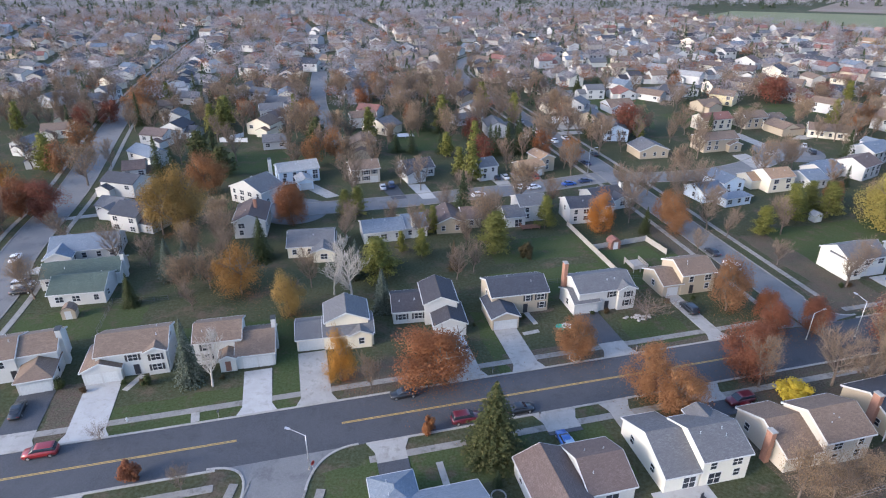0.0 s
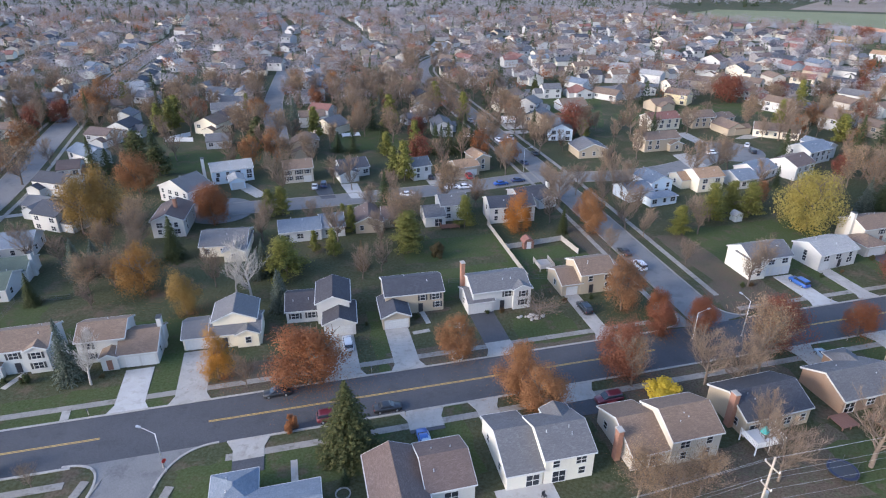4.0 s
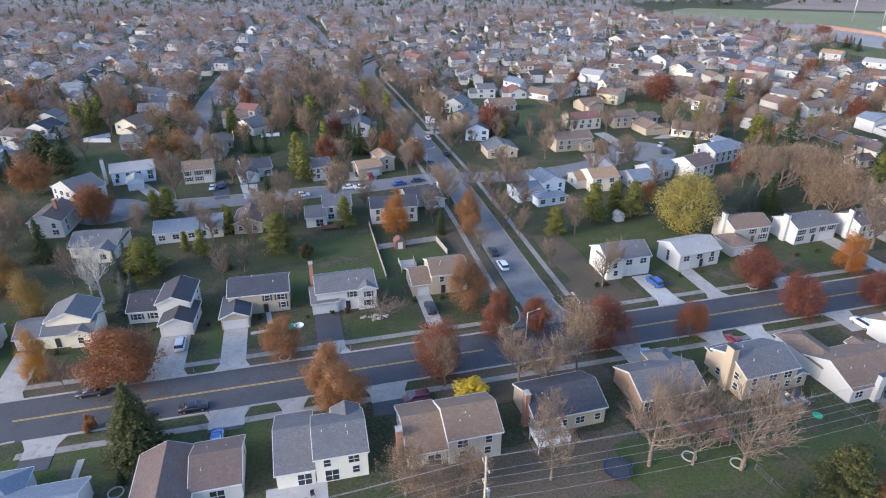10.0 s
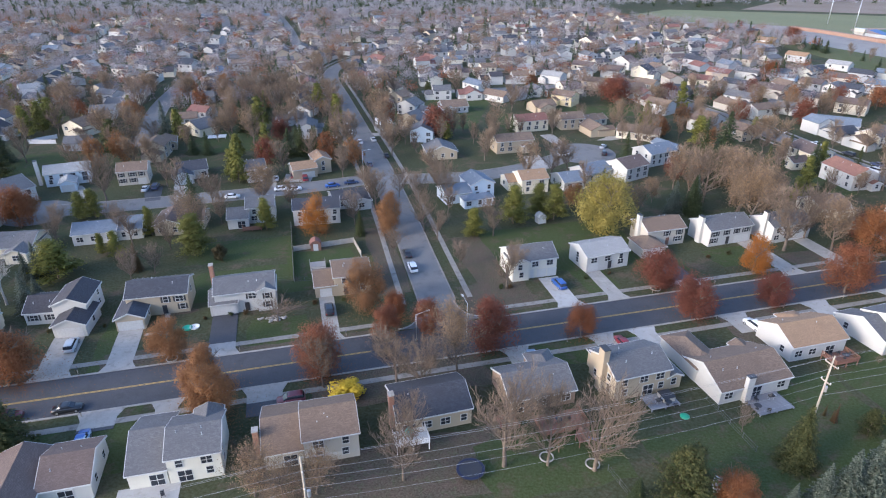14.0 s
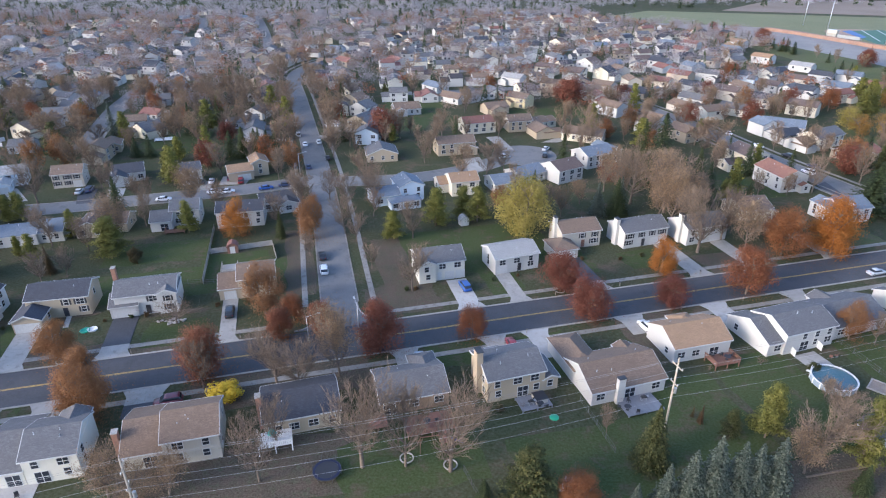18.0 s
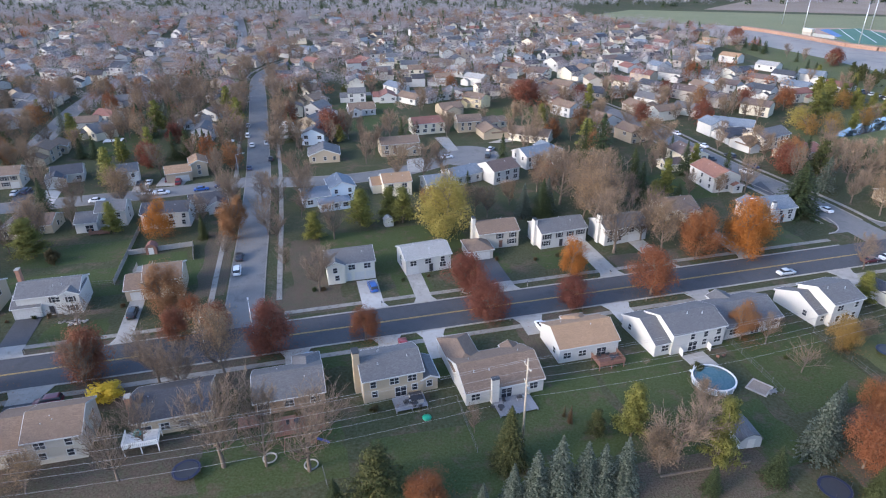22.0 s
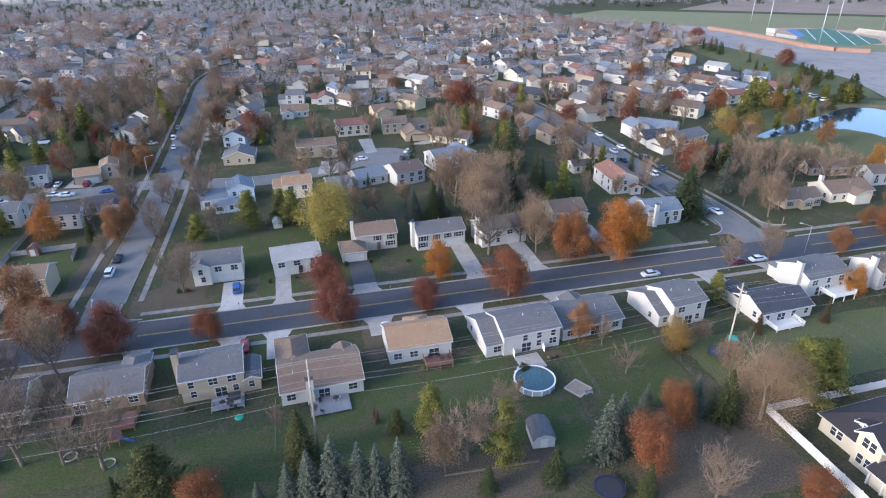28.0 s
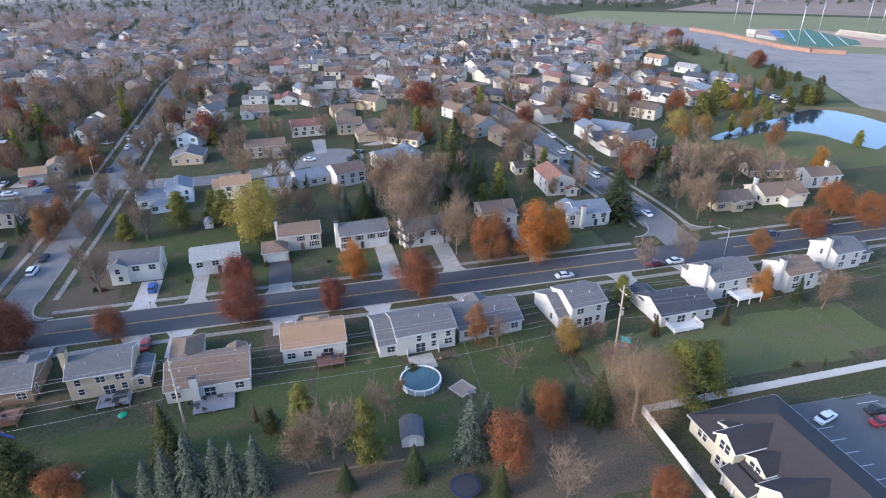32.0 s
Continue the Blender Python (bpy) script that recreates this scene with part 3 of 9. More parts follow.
def placed_house(x, y, yaw, w, d, e, ridge, wall, roof):
    """A distant house of known size; x, y is its middle."""
    FAR_PLACES.append((x, y))
    a = w / 2
    blocks = [(-a, a, -d / 2, d / 2, e, ridge)]
    k = int(x * 3 + y * 7) % 4
    if k == 0:
        blocks.append((a - 4.6, a + 0.2, -d / 2 - 2.6, 0, 2.6, "g"))
    elif k == 1:
        blocks.append((-a - 0.2, -a + 4.6, -d / 2 - 2.2, 0, 2.6, "g"))
    elif k == 2 and w < 11:
        blocks.append((a, a + 4.0, -d / 2 + 0.8, d / 2 - 0.6, 2.6, "e"))
    if y > 362:
        FAR_JOINED.append((x, y, yaw, wall, roof, blocks))
    else:
        far_build(x, y, yaw, wall, roof, blocks, True)


def far_mass():
    """All houses too far off to pick out, as one object."""
    mats, index, V, F, M, UV = [], {}, [], [], [], []

    def slot(m):
        if m.name not in index:
            index[m.name] = len(mats)
            mats.append(m)
        return index[m.name]
    for x, y, yaw, wall, roof, kind in FAR_JOINED:
        c, s = math.cos(radians(yaw)), math.sin(radians(yaw))
        for b in (FAR_BLOCKS[kind] if isinstance(kind, int) else kind):
            t = block_walls(*b, 0.45)
            rv, rf = block_roof(*b, 0.45)
            e = b[4]
            pane = Shape()
            for u in (-0.28, 0.28):
                w = (b[1] - b[0])
                xm = (b[0] + b[1]) / 2 + u * w
                pane.box(xm - 0.6, xm + 0.6, b[2] - 0.06, b[2] + 0.02, e - 1.8, e - 0.6)
            for v, f, m in ((t.v, t.f, WALL[wall]), (rv, rf, ROOF[roof]), (pane.v, pane.f, GLASS)):
                k = len(V)
                V += [(x + p * c - q * s, y + p * s + q * c, z) for p, q, z in v]
                F += [tuple(i + k for i in g) for g in f]
                M += [slot(m)] * len(f)
                UV += slope_uv(v, f)
    me = mesh_of("distant_houses", V, F, mats, M, uv=UV)
    tagged(new("distant_houses", me), "hundreds of distant suburban houses in white, cream and tan", "houses", kind="stuff")


def far_build(x, y, yaw, wall, roof, blocks, windows):
    tone = dict(navy="charcoal", rust="rust-coloured", red="red-brown", umber="dark brown", slate="dark slate", pale="pale grey", blue="blue-grey").get(roof, roof)
    size = "two-storey" if blocks[0][4] > 4 else "low"
    root = thing("house", x, y, yaw, f"distant {size} house, {'pale blue' if wall == 'paleblue' else wall} siding, {tone} shingle roof", "house", "distant houses")
    wv, rv = Shape(), Shape()
    for b in blocks:
        t = block_walls(*b, 0.45)
        wv.add(t.v, t.f)
        rv.add(*block_roof(*b, 0.45))
    part("wall", wv.mesh("wall", WALL[wall]), root)
    part("roof", mesh_of("roof", rv.v, rv.f, ROOF[roof], uv=slope_uv(rv.v, rv.f)), root)
    b = blocks[0]
    for face, us in (("S", (-0.3, 0.3)), ("W", (0.1,))) if windows and y < 335 else ():
        width = (b[1] - b[0]) if face == "S" else b[3] - b[2]
        for z in (b[4] - 1.75, b[4] - 4.1)[:2 if b[4] > 4.2 and face == "S" else 1]:
            for u in us:
                p = face_pose(b, face, u * width, z)
                if not covered(b, blocks, p.translation, z):
                    fr, pn = window_meshes(1.5, 1.25, 1)
                    part("pane", pn, part("window", fr, root, "", p))
    return root

# trees
def quads_mesh(name, centres, normals, sizes, mat, rng, up_bias=0.0, aspect=1.0):
    """Small leaf-clump faces, each turned its own way."""
    n = len(centres)
    c, d = np.asarray(centres, float), np.asarray(normals, float)
    d = d + rng.normal(0, 0.3, d.shape)
    d[:, 2] += up_bias
    d /= np.linalg.norm(d, axis=1)[:, None] + 1e-9
    a = np.cross(d, rng.normal(0, 1, d.shape))
    a /= np.linalg.norm(a, axis=1)[:, None] + 1e-9
    b = np.cross(d, a)
    s = np.asarray(sizes, float)[:, None]
    jit = lambda: s * rng.uniform(0.65, 1.25, (n, 1))
    v = np.stack([c - a * jit() - b * jit() * aspect * 0.6, c + a * jit() - b * jit() * aspect * 0.9, c + a * jit() * 0.7 + b * jit() * aspect, c - a * jit() + b * jit() * aspect * 0.7], 1).reshape(-1, 3)
    me = bpy.data.meshes.new(name)
    me.vertices.add(4 * n)
    me.vertices.foreach_set("co", v.ravel())
    me.loops.add(4 * n)
    me.loops.foreach_set("vertex_index", np.arange(4 * n))
    me.polygons.add(n)
    me.polygons.foreach_set("loop_start", np.arange(0, 4 * n, 4))
    me.polygons.foreach_set("loop_total", np.full(n, 4))
    me.materials.append(mat)
    me.update(calc_edges=True)
    me.validate()
    return me


def branch_mesh(name, segs, mat, sides=5):
    s = Shape()
    for a, b, ra, rb in segs:
        s.tube(a, b, ra, rb, sides if ra > 0.04 else 3, cap=False)
    return s.mesh(name, mat, smooth=True)


def limbs(rng, height, spread, levels=4, trunk=0.25, first=0.28, ratio=0.68, kids=3, up=0.35):
    """A branching frame for a tree one unit high, scaled to height."""
    segs, tips = [], []
    r0 = height * 0.021

    def go(p, d, length, r, level):
        steps = 3 if level < 2 else 2
        for k in range(steps):
            q = p + d * (length / steps)
            segs.append((p.copy(), q.copy(), r * (1 - k / steps * 0.4), r * (1 - (k + 1) / steps * 0.4)))
            p = q
            d = (d + Vector(rng.normal(0, 0.13, 3)) + Vector((0, 0, 0.05))).normalized()
            if level > 0 and level < levels and k < steps - 1 and rng.random() < 0.75:
                side = Vector(rng.normal(0, 1, 3)).cross(d).normalized()
                go(p, (d * 0.5 + side * spread + Vector((0, 0, up * 0.4))).normalized(), length * ratio * 0.75, r * 0.5, level + 1)
        if level >= levels:
            tips.append(p)
            return
        n = kids + (1 if rng.random() < 0.4 else 0)
        t0 = rng.uniform(0, 6.28)
        for i in range(n):
            t = t0 + 6.283 * i / n + rng.uniform(-0.4, 0.4)
            side = Vector((math.cos(t), math.sin(t), 0)) if abs(d.z) > 0.5 else (d.cross(Vector((0, 0, 1))) * math.cos(t) + Vector((0, 0, 1)) * math.sin(t))
            go(p, (d * 0.75 + side * spread * rng.uniform(0.6, 1.2) + Vector((0, 0, up))).normalized(), length * ratio * rng.uniform(0.8, 1.1), r * 0.6, level + 1)
    go(Vector((0, 0, -0.1)), Vector((0, 0, 1)), height * first, r0, 0)
    return segs, tips


def leader_limbs(rng, height, width, levels):
    """A frame with one main stem: side limbs rise from it all the way up and fork again."""
    segs, tips = [], []

    def rise(p, d, length, r, level):
        steps = 4 if level == 1 else 3 if level == 2 else 2
        for k in range(steps):
            q = p + d * (length / steps)
            segs.append((p.copy(), q.copy(), r * (1 - k / steps * 0.6), r * (1 - (k + 1) / steps * 0.6)))
            p = q
            d = (d + Vector(rng.normal(0, 0.1, 3)) + Vector((0, 0, 0.1))).normalized()
            if level < levels:
                for _ in range(2 if level < 2 else 1):
                    side = Vector(rng.normal(0, 1, 3)).cross(d).normalized()
                    rise(p, (d * 0.75 + side * 0.6 + Vector((0, 0, 0.3))).normalized(), length * rng.uniform(0.34, 0.52), r * 0.45, level + 1)
        tips.append(p)
    p, d, n = Vector((0, 0, -0.1)), Vector((0, 0, 1)), 12
    for k in range(n):
        q = p + d * (height * 0.92 / n)
        r = height * 0.019 * (1 - k / n) + 0.02
        segs.append((p.copy(), q.copy(), r, height * 0.019 * (1 - (k + 1) / n) + 0.015))
        p = q
        d = (d + Vector((rng.normal(0, 0.05), rng.normal(0, 0.05), 0))).normalized()
        f = (k + 1) / n
        if f > 0.17:
            for _ in range(3 if f < 0.75 else 2):
                t = rng.uniform(0, 6.283)
                reach = width * 0.5 * (0.35 + 1.0 * math.sin(math.pi * min(1, (f - 0.1) ** 0.8)))
                rise(p, Vector((math.cos(t) * 0.72, math.sin(t) * 0.72, 0.75)).normalized(), reach * rng.uniform(0.75, 1.1), r * 0.5, 1)
    tips.append(p)
    return segs, tips


def crown_points(rng, n, height, width, lo, lobes, power=0.8, flat=1.0):
    """Clump centres and outward ways over many uneven lobes inside a rounded crown."""
    cs, ns = [], []
    mid, half = (lo + 1) / 2 * height, (1 - lo) / 2 * height
    L = []
    for _ in range(lobes):
        d = rng.normal(0, 1, 3)
        d /= np.linalg.norm(d)
        k = rng.uniform(0.35, 0.8)
        taper = 1.0 if d[2] < 0 else 1 - 0.35 * d[2]
        L.append((np.array([d[0] * width / 2 * k * taper, d[1] * width / 2 * k * taper, mid + d[2] * half * k]), rng.uniform(0.2, 0.36) * width * 0.62))
    for i in range(n):
        c, r = L[i % lobes]
        d = rng.normal(0, 1, 3)
        d /= np.linalg.norm(d)
        p = c + d * r * rng.uniform(0.45, 1.08) * np.array([1, 1, flat])
        cs.append(p)
        ns.append(d + np.array([0, 0, 0.4]))
    c = np.array(cs)
    rad = np.hypot(c[:, 0], c[:, 1])
    c[:, :2] *= width / 2 / np.quantile(rad, 0.96)
    z0, z1 = np.quantile(c[:, 2], 0.02), np.quantile(c[:, 2], 0.995)
    c[:, 2] = (c[:, 2] - z0) / (z1 - z0) * (height - lo * height) + lo * height
    return c, ns


TREE_HEIGHT = 10.0
LITE = [False]


def make_broadleaf(seed, leaf, n=2600, width=8.0, lo=0.16, lobes=26, size=0.115, bark=None):
    n, size = (n, size) if not LITE[0] else (int(n * 0.2), size * 1.9)
    rng = np.random.default_rng(seed)
    segs, tips = limbs(rng, TREE_HEIGHT, 0.75, 3, kids=3)
    k = width / 2 / max(max(abs(p.x), abs(p.y)) for p in tips) * 0.9
    kz = TREE_HEIGHT * 0.92 / max(p.z for p in tips)
    fit_ = lambda p: Vector((p.x * k, p.y * k, p.z * kz))
    segs = [(fit_(a), fit_(b), ra, rb) for a, b, ra, rb in segs]
    cs, ns = crown_points(rng, n, TREE_HEIGHT, width, lo, lobes)
    return branch_mesh("trunk", segs, bark or BARK), quads_mesh("crown", cs, ns, rng.uniform(0.6, 1.3, n) * size, LEAF[leaf], rng)


def make_bare(seed, width=8.0, leaf=None, n=500, bark=None, levels=4, haze=2100):
    """A leafless crown: limbs, and a mass of fine twigs at their ends; leaf adds withered leaves."""
    thick = 1.0
    if LITE[0]:
        levels, haze, n, thick = levels - 1, int(haze * 0.5), n // 5, 1.6
    rng = np.random.default_rng(seed)
    segs, tips = leader_limbs(rng, TREE_HEIGHT, width, levels - 1)
    k = width / 2 / sorted(max(abs(p.x), abs(p.y)) for p in tips)[int(len(tips) * 0.97)]
    kz = TREE_HEIGHT / max(p.z for p in tips)
    fit_ = lambda p: Vector((p.x * k, p.y * k, p.z * kz))
    segs = [(fit_(a), fit_(b), max(ra, 0.02), max(rb, 0.014)) for a, b, ra, rb in segs]
    ends = [(a, b) for a, b, ra, rb in segs if ra < 0.07]
    trunk = branch_mesh("trunk", segs, bark or BARK)
    vs, fs = [], []
    for i in range(haze):
        a, b = ends[int(rng.integers(0, len(ends)))]
        p = a.lerp(b, rng.random())
        d = ((b - a).normalized() * 0.9 + Vector(rng.normal(0, 0.42, 3)) + Vector((0, 0, 0.45))).normalized()
        L, w = rng.uniform(0.4, 1.15) * (thick + 1) / 2, (rng.uniform(0.009, 0.016) if thick == 1.0 else rng.uniform(0.02, 0.036))
        side = d.cross(Vector(rng.normal(0, 1, 3))).normalized() * w
        q = p + d * L
        m = p.lerp(q, 0.55) + Vector(rng.normal(0, 0.06, 3))
        o = len(vs)
        vs += [p - side, p + side, m + side * 0.8, m - side * 0.8, q]
        fs += [(o, o + 1, o + 2, o + 3), (o + 3, o + 2, o + 4)]
    twigs = mesh_of("bare_crown", vs, fs, bark or TWIG)
    if leaf:
        pick = [fit_(tips[int(i)]) for i in rng.integers(0, len(tips), n)]
        cs = [np.array(p) + rng.normal(0, 0.6, 3) for p in pick]
        me = quads_mesh("foliage", cs, rng.normal(0, 1, (n, 3)), rng.uniform(0.6, 1.2, n) * 0.065 * thick, LEAF[leaf], rng)
        return trunk, twigs, me
    return trunk, twigs


def make_spruce(seed, leaf="spruce", width=4.6, n_tiers=30, dens=1.0):
    rng = np.random.default_rng(seed)
    cs, ns, sz = [], [], []
    s = Shape().tube((0, 0, -0.1), (0, 0, TREE_HEIGHT * 0.97), 0.19, 0.02, 7)
    for k in range(n_tiers):
        f = k / (n_tiers - 1)
        z = TREE_HEIGHT * (0.05 + 0.93 * f)
        r = width / 2 * (1 - f) ** 0.85 * rng.uniform(0.82, 1.12) + 0.1
        boughs = max(5, int((13 - 7 * f) * dens))
        t0 = rng.uniform(0, 6.28)
        for i in range(boughs):
            t = t0 + 6.283 * i / boughs + rng.uniform(-0.25, 0.25)
            rr = r * rng.uniform(0.72, 1.12)
            m = max(3, int(rr * (3.0 if LITE[0] else 11.0)))
            for j in range(m):
                g = (j + 0.6) / m
                droop = -0.28 * rr * g * g + 0.06 * rr * g
                sp = 0.13 * rr * (1.1 - g)
                cs.append((rr * g * math.cos(t) + rng.normal(0, sp), rr * g * math.sin(t) + rng.normal(0, sp), z + droop + rng.normal(0, 0.06)))
                ns.append((math.cos(t) * 0.5, math.sin(t) * 0.5, 0.9))
                sz.append(rng.uniform(0.1, 0.19) * (1.0 if LITE[0] else 0.72))
    return s.mesh("trunk", BARK, True), quads_mesh("crown", cs, ns, sz, LEAF[leaf], rng)


def make_pine(seed, leaf="pine", width=5.5):
    """Open, layered pine: tufted pads on uneven whorls."""
    rng = np.random.default_rng(seed)
    cs, ns, segs = [], [], [(Vector((0, 0, -0.1)), Vector((0.1, 0, TREE_HEIGHT * 0.96)), 0.17, 0.03)]
    for k in range(11):
        f = k / 10
        z = TREE_HEIGHT * (0.12 + 0.84 * f)
        for i in range(6 if f < 0.85 else 3):
            t = rng.uniform(0, 6.28)
            r = width / 2 * (1 - f * 0.82) * rng.uniform(0.55, 1.15)
            e = Vector((r * math.cos(t), r * math.sin(t), z + r * 0.28))
            segs.append((Vector((0.1 * f, 0, z)), e, 0.05, 0.02))
            for g in (0.45, 0.75, 1.0):
                p = Vector((0, 0, z)).lerp(e, g)
                for _ in range(12 if LITE[0] else 48):
                    d = rng.normal(0, 1, 3)
                    cs.append(np.array(p) + d * np.array([0.46, 0.46, 0.27]))
                    ns.append(d + np.array([0, 0, 1.0]))
    return branch_mesh("trunk", segs, BARK), quads_mesh("crown", cs, ns, rng.uniform(0.1, 0.18, len(cs)) * (1.5 if LITE[0] else 0.75), LEAF[leaf], rng)


def make_shrub(seed, leaf="shrub", width=10.0, n=2600):
    rng = np.random.default_rng(seed)
    cs, ns = crown_points(rng, n, TREE_HEIGHT, width, 0.0, 14)
    segs, _ = limbs(rng, TREE_HEIGHT * 0.7, 0.8, 2)
    return branch_mesh("stems", segs, BARK), quads_mesh("crown", cs, ns, rng.uniform(0.17, 0.38, n), LEAF[leaf], rng)


KINDS = {
    "red_maple": (lambda s: make_broadleaf(s, "red", 18000, 8.8, 0.1, 48, 0.09), "maple_tree", "dense rounded maple with dark red autumn leaves", "tree"),
    "orange_maple": (lambda s: make_broadleaf(s, "orange", 16000, 8.0, 0.13, 40, 0.08), "maple_tree", "maple with orange autumn leaves, open crown", "tree"),
    "gold_maple": (lambda s: make_broadleaf(s, "gold", 15000, 7.6, 0.1, 32, 0.072), "maple_tree", "full maple with golden-orange autumn leaves", "tree"),
    "rust_oak": (lambda s: make_broadleaf(s, "rust", 15000, 8.0, 0.14, 36, 0.078), "oak_tree", "oak with sparse rust-brown autumn leaves", "tree"),
    "red_oak": (lambda s: make_broadleaf(s, "redrust", 17000, 7.8, 0.12, 44, 0.085), "oak_tree", "oak with dull red-orange autumn leaves", "tree"),
    "bronze": (lambda s: make_broadleaf(s, "bronze", 13000, 8.6, 0.08, 34, 0.08), "deciduous_tree", "full tree with bronze and olive autumn leaves", "tree"),
    "thicket": (lambda s: make_broadleaf(s, "tan", 32000, 8.4, 0.02, 60, 0.028), "deciduous_tree", "dense multi-stemmed thicket with tan leaves and twigs", "tree"),
    "tan_tree": (lambda s: make_bare(s, 6.6, "tan", 5000), "deciduous_tree", "half-bare tree with tan withered leaves", "tree"),
    "willow": (lambda s: make_broadleaf(s, "willow", 16000, 9.8, 0.05, 40, 0.09), "willow_tree", "large rounded tree with yellow-green leaves", "tree"),
    "bare": (lambda s: make_bare(s, 6.4), "bare_tree", "leafless grey-brown tree with fine twigs", "tree"),
    "birch": (lambda s: make_bare(s, 4.6, None, 0, PALEBARK, 4, 900), "birch_tree", "leafless pale-barked birch with upright limbs", "tree"),
    "sparse": (lambda s: make_bare(s, 6.4, "rust", 700), "deciduous_tree", "nearly bare tree with a few rust leaves", "tree"),
    "spruce": (lambda s: make_spruce(s, "spruce", 5.4, 32, 1.2), "spruce_tree", "dark green conical spruce", "tree"),
    "bluespruce": (lambda s: make_spruce(s, "bluespruce", 5.2, 32, 1.25), "blue_spruce", "silvery blue-green conical spruce", "tree"),
    "oldspruce": (lambda s: make_spruce(s, "darkpine", 6.0, 34, 1.5), "spruce_tree", "broad olive-green old spruce", "tree"),
    "pine": (lambda s: make_pine(s), "pine_tree", "yellow-green pine with layered tufts", "tree"),
    "darkpine": (lambda s: make_pine(s, "darkpine", 7.0), "pine_tree", "dark olive pine with shaggy layered boughs", "tree"),
    "cypress": (lambda s: make_spruce(s, "shrub", 2.6, 26), "arborvitae", "narrow dark evergreen shrub tree", "tree"),
    "shrub": (lambda s: make_shrub(s), "shrub", "low rounded garden shrub", "shrub"),
    "yellow_shrub": (lambda s: make_shrub(s, "yellow"), "shrub", "bright yellow autumn shrub", "shrub"),
    "orange_shrub": (lambda s: make_shrub(s, "orange", 8), "shrub", "small orange ornamental shrub", "shrub"),
    "brown_shrub": (lambda s: make_bare(s, 11.0, "rust", 300, None, 3, 900), "shrub", "bare brown garden shrub", "shrub"),
}
TREES = {}
FALLEN = []
LITTER_UNDER = {"red_maple": "red", "orange_maple": "orange", "rust_oak": "rust", "gold_maple": "orange", "bronze": "rust", "red_oak": "orange"}
PART_NAMES = {2: ("trunk", "crown"), 3: ("trunk", "bare_crown", "foliage")}
tree_rng = random.Random(11)


def tree(kind, x, y, h, wide=1.0, variant=None):
    """A tree or shrub h metres high; wide stretches its crown."""
    make, name, label, cat = KINDS[kind]
    v = tree_rng.randrange(3) if variant is None else variant
    LITE[0] = y > 175
    key = (kind, v, LITE[0])
    if key not in TREES:
        TREES[key] = make(100 + 17 * v + len(kind))
    ms = TREES[key]
    if kind in LITTER_UNDER and y < 150:
        FALLEN.append((x, y, h * wide, LITTER_UNDER[kind]))
    k = h / TREE_HEIGHT
    ob = new(name)
    ob.matrix_world = pose(x, y, 0, 0, 0, tree_rng.uniform(0, 360)) @ Matrix.Diagonal((k * wide, k * wide, k, 1))
    tagged(ob, label, cat, "trees" if cat == "tree" else "shrubs")
    bare = kind in ("bare", "birch")
    for me, n in zip(ms, ("trunk", "bare_crown") if bare else PART_NAMES[len(ms)]):
        part(n, me, ob)
    return ob

# ground and roads
ground = new("ground", mesh_of("ground", [(-1800, -500, 0), (2000, -500, 0), (2000, 2600, 0), (-1800, 2600, 0)], [(0, 1, 2, 3)], GRASS))
tagged(ground, "lawns and brown leaf litter between the houses", "ground", kind="structure")


def street(name, label, pts, half, mat, z=0.03, curb=True, walk_off=None, trim=0, walk_trim=0):
    """An asphalt street with kerbs and pavements; trim leaves them off near its first end."""
    line = smooth_line(pts, 4.0)
    lay(name, label, "road", strip(name, line, -half, half, -0.1, z, mat))
    far_from = lambda d: [p for p in line if (p - line[0]).length >= d]
    if curb:
        for s in (-1, 1):
            a, b = sorted((s * half, s * (half + 0.3)))
            lay("kerb", "worn concrete kerb along the street", "kerb", strip("kerb", far_from(trim), a, b, -0.1, z + 0.09, OLD_CONCRETE))
    if walk_off:
        for s in (-1, 1):
            a, b = sorted((s * walk_off, s * (walk_off + 1.25)))
            lay("pavement", "concrete pavement beside the street", "pavement", strip("pavement", far_from(walk_trim), a, b, -0.1, z + 0.06, OLD_CONCRETE))
    return line


def corner(p, d1, d2, r1, r2, mat, z):
    """A rounded junction corner: asphalt between two kerb lines and a curved kerb round it."""
    p, a, b = Vector((*p, 0)), Vector((*d1, 0)).normalized() * r1, Vector((*d2, 0)).normalized() * r2
    arc = [p + a * (1 - t) ** 2 + b * t * t for t in [k / 10 for k in range(11)]]
    inner = p - (a.normalized() + b.normalized()) * 0.6
    patch("road_corner", "rounded asphalt corner of the junction", "road", mat, z, *[(q.x, q.y) for q in [inner] + arc])
    side = 1 if a.cross(b).z > 0 else -1
    lo, hi = sorted((0.0, -0.32 * side))
    lay("kerb", "curved concrete kerb at the junction", "kerb", strip("kerb", arc, lo, hi, -0.1, 0.135, CONCRETE))


MAIN = [Vector((x, road_y(x), 0)) for x in range(-330, 520, 4)]
HALF = 5.3
lay("road", "dark resurfaced asphalt of the main road", "road", strip("road", MAIN, -HALF, HALF, -0.1, 0.05, ASPHALT))


def main_part(x0, x1):
    n = max(2, int((x1 - x0) / 4))
    return [Vector((x0 + (x1 - x0) * i / n, road_y(x0 + (x1 - x0) * i / n), 0)) for i in range(n + 1)]


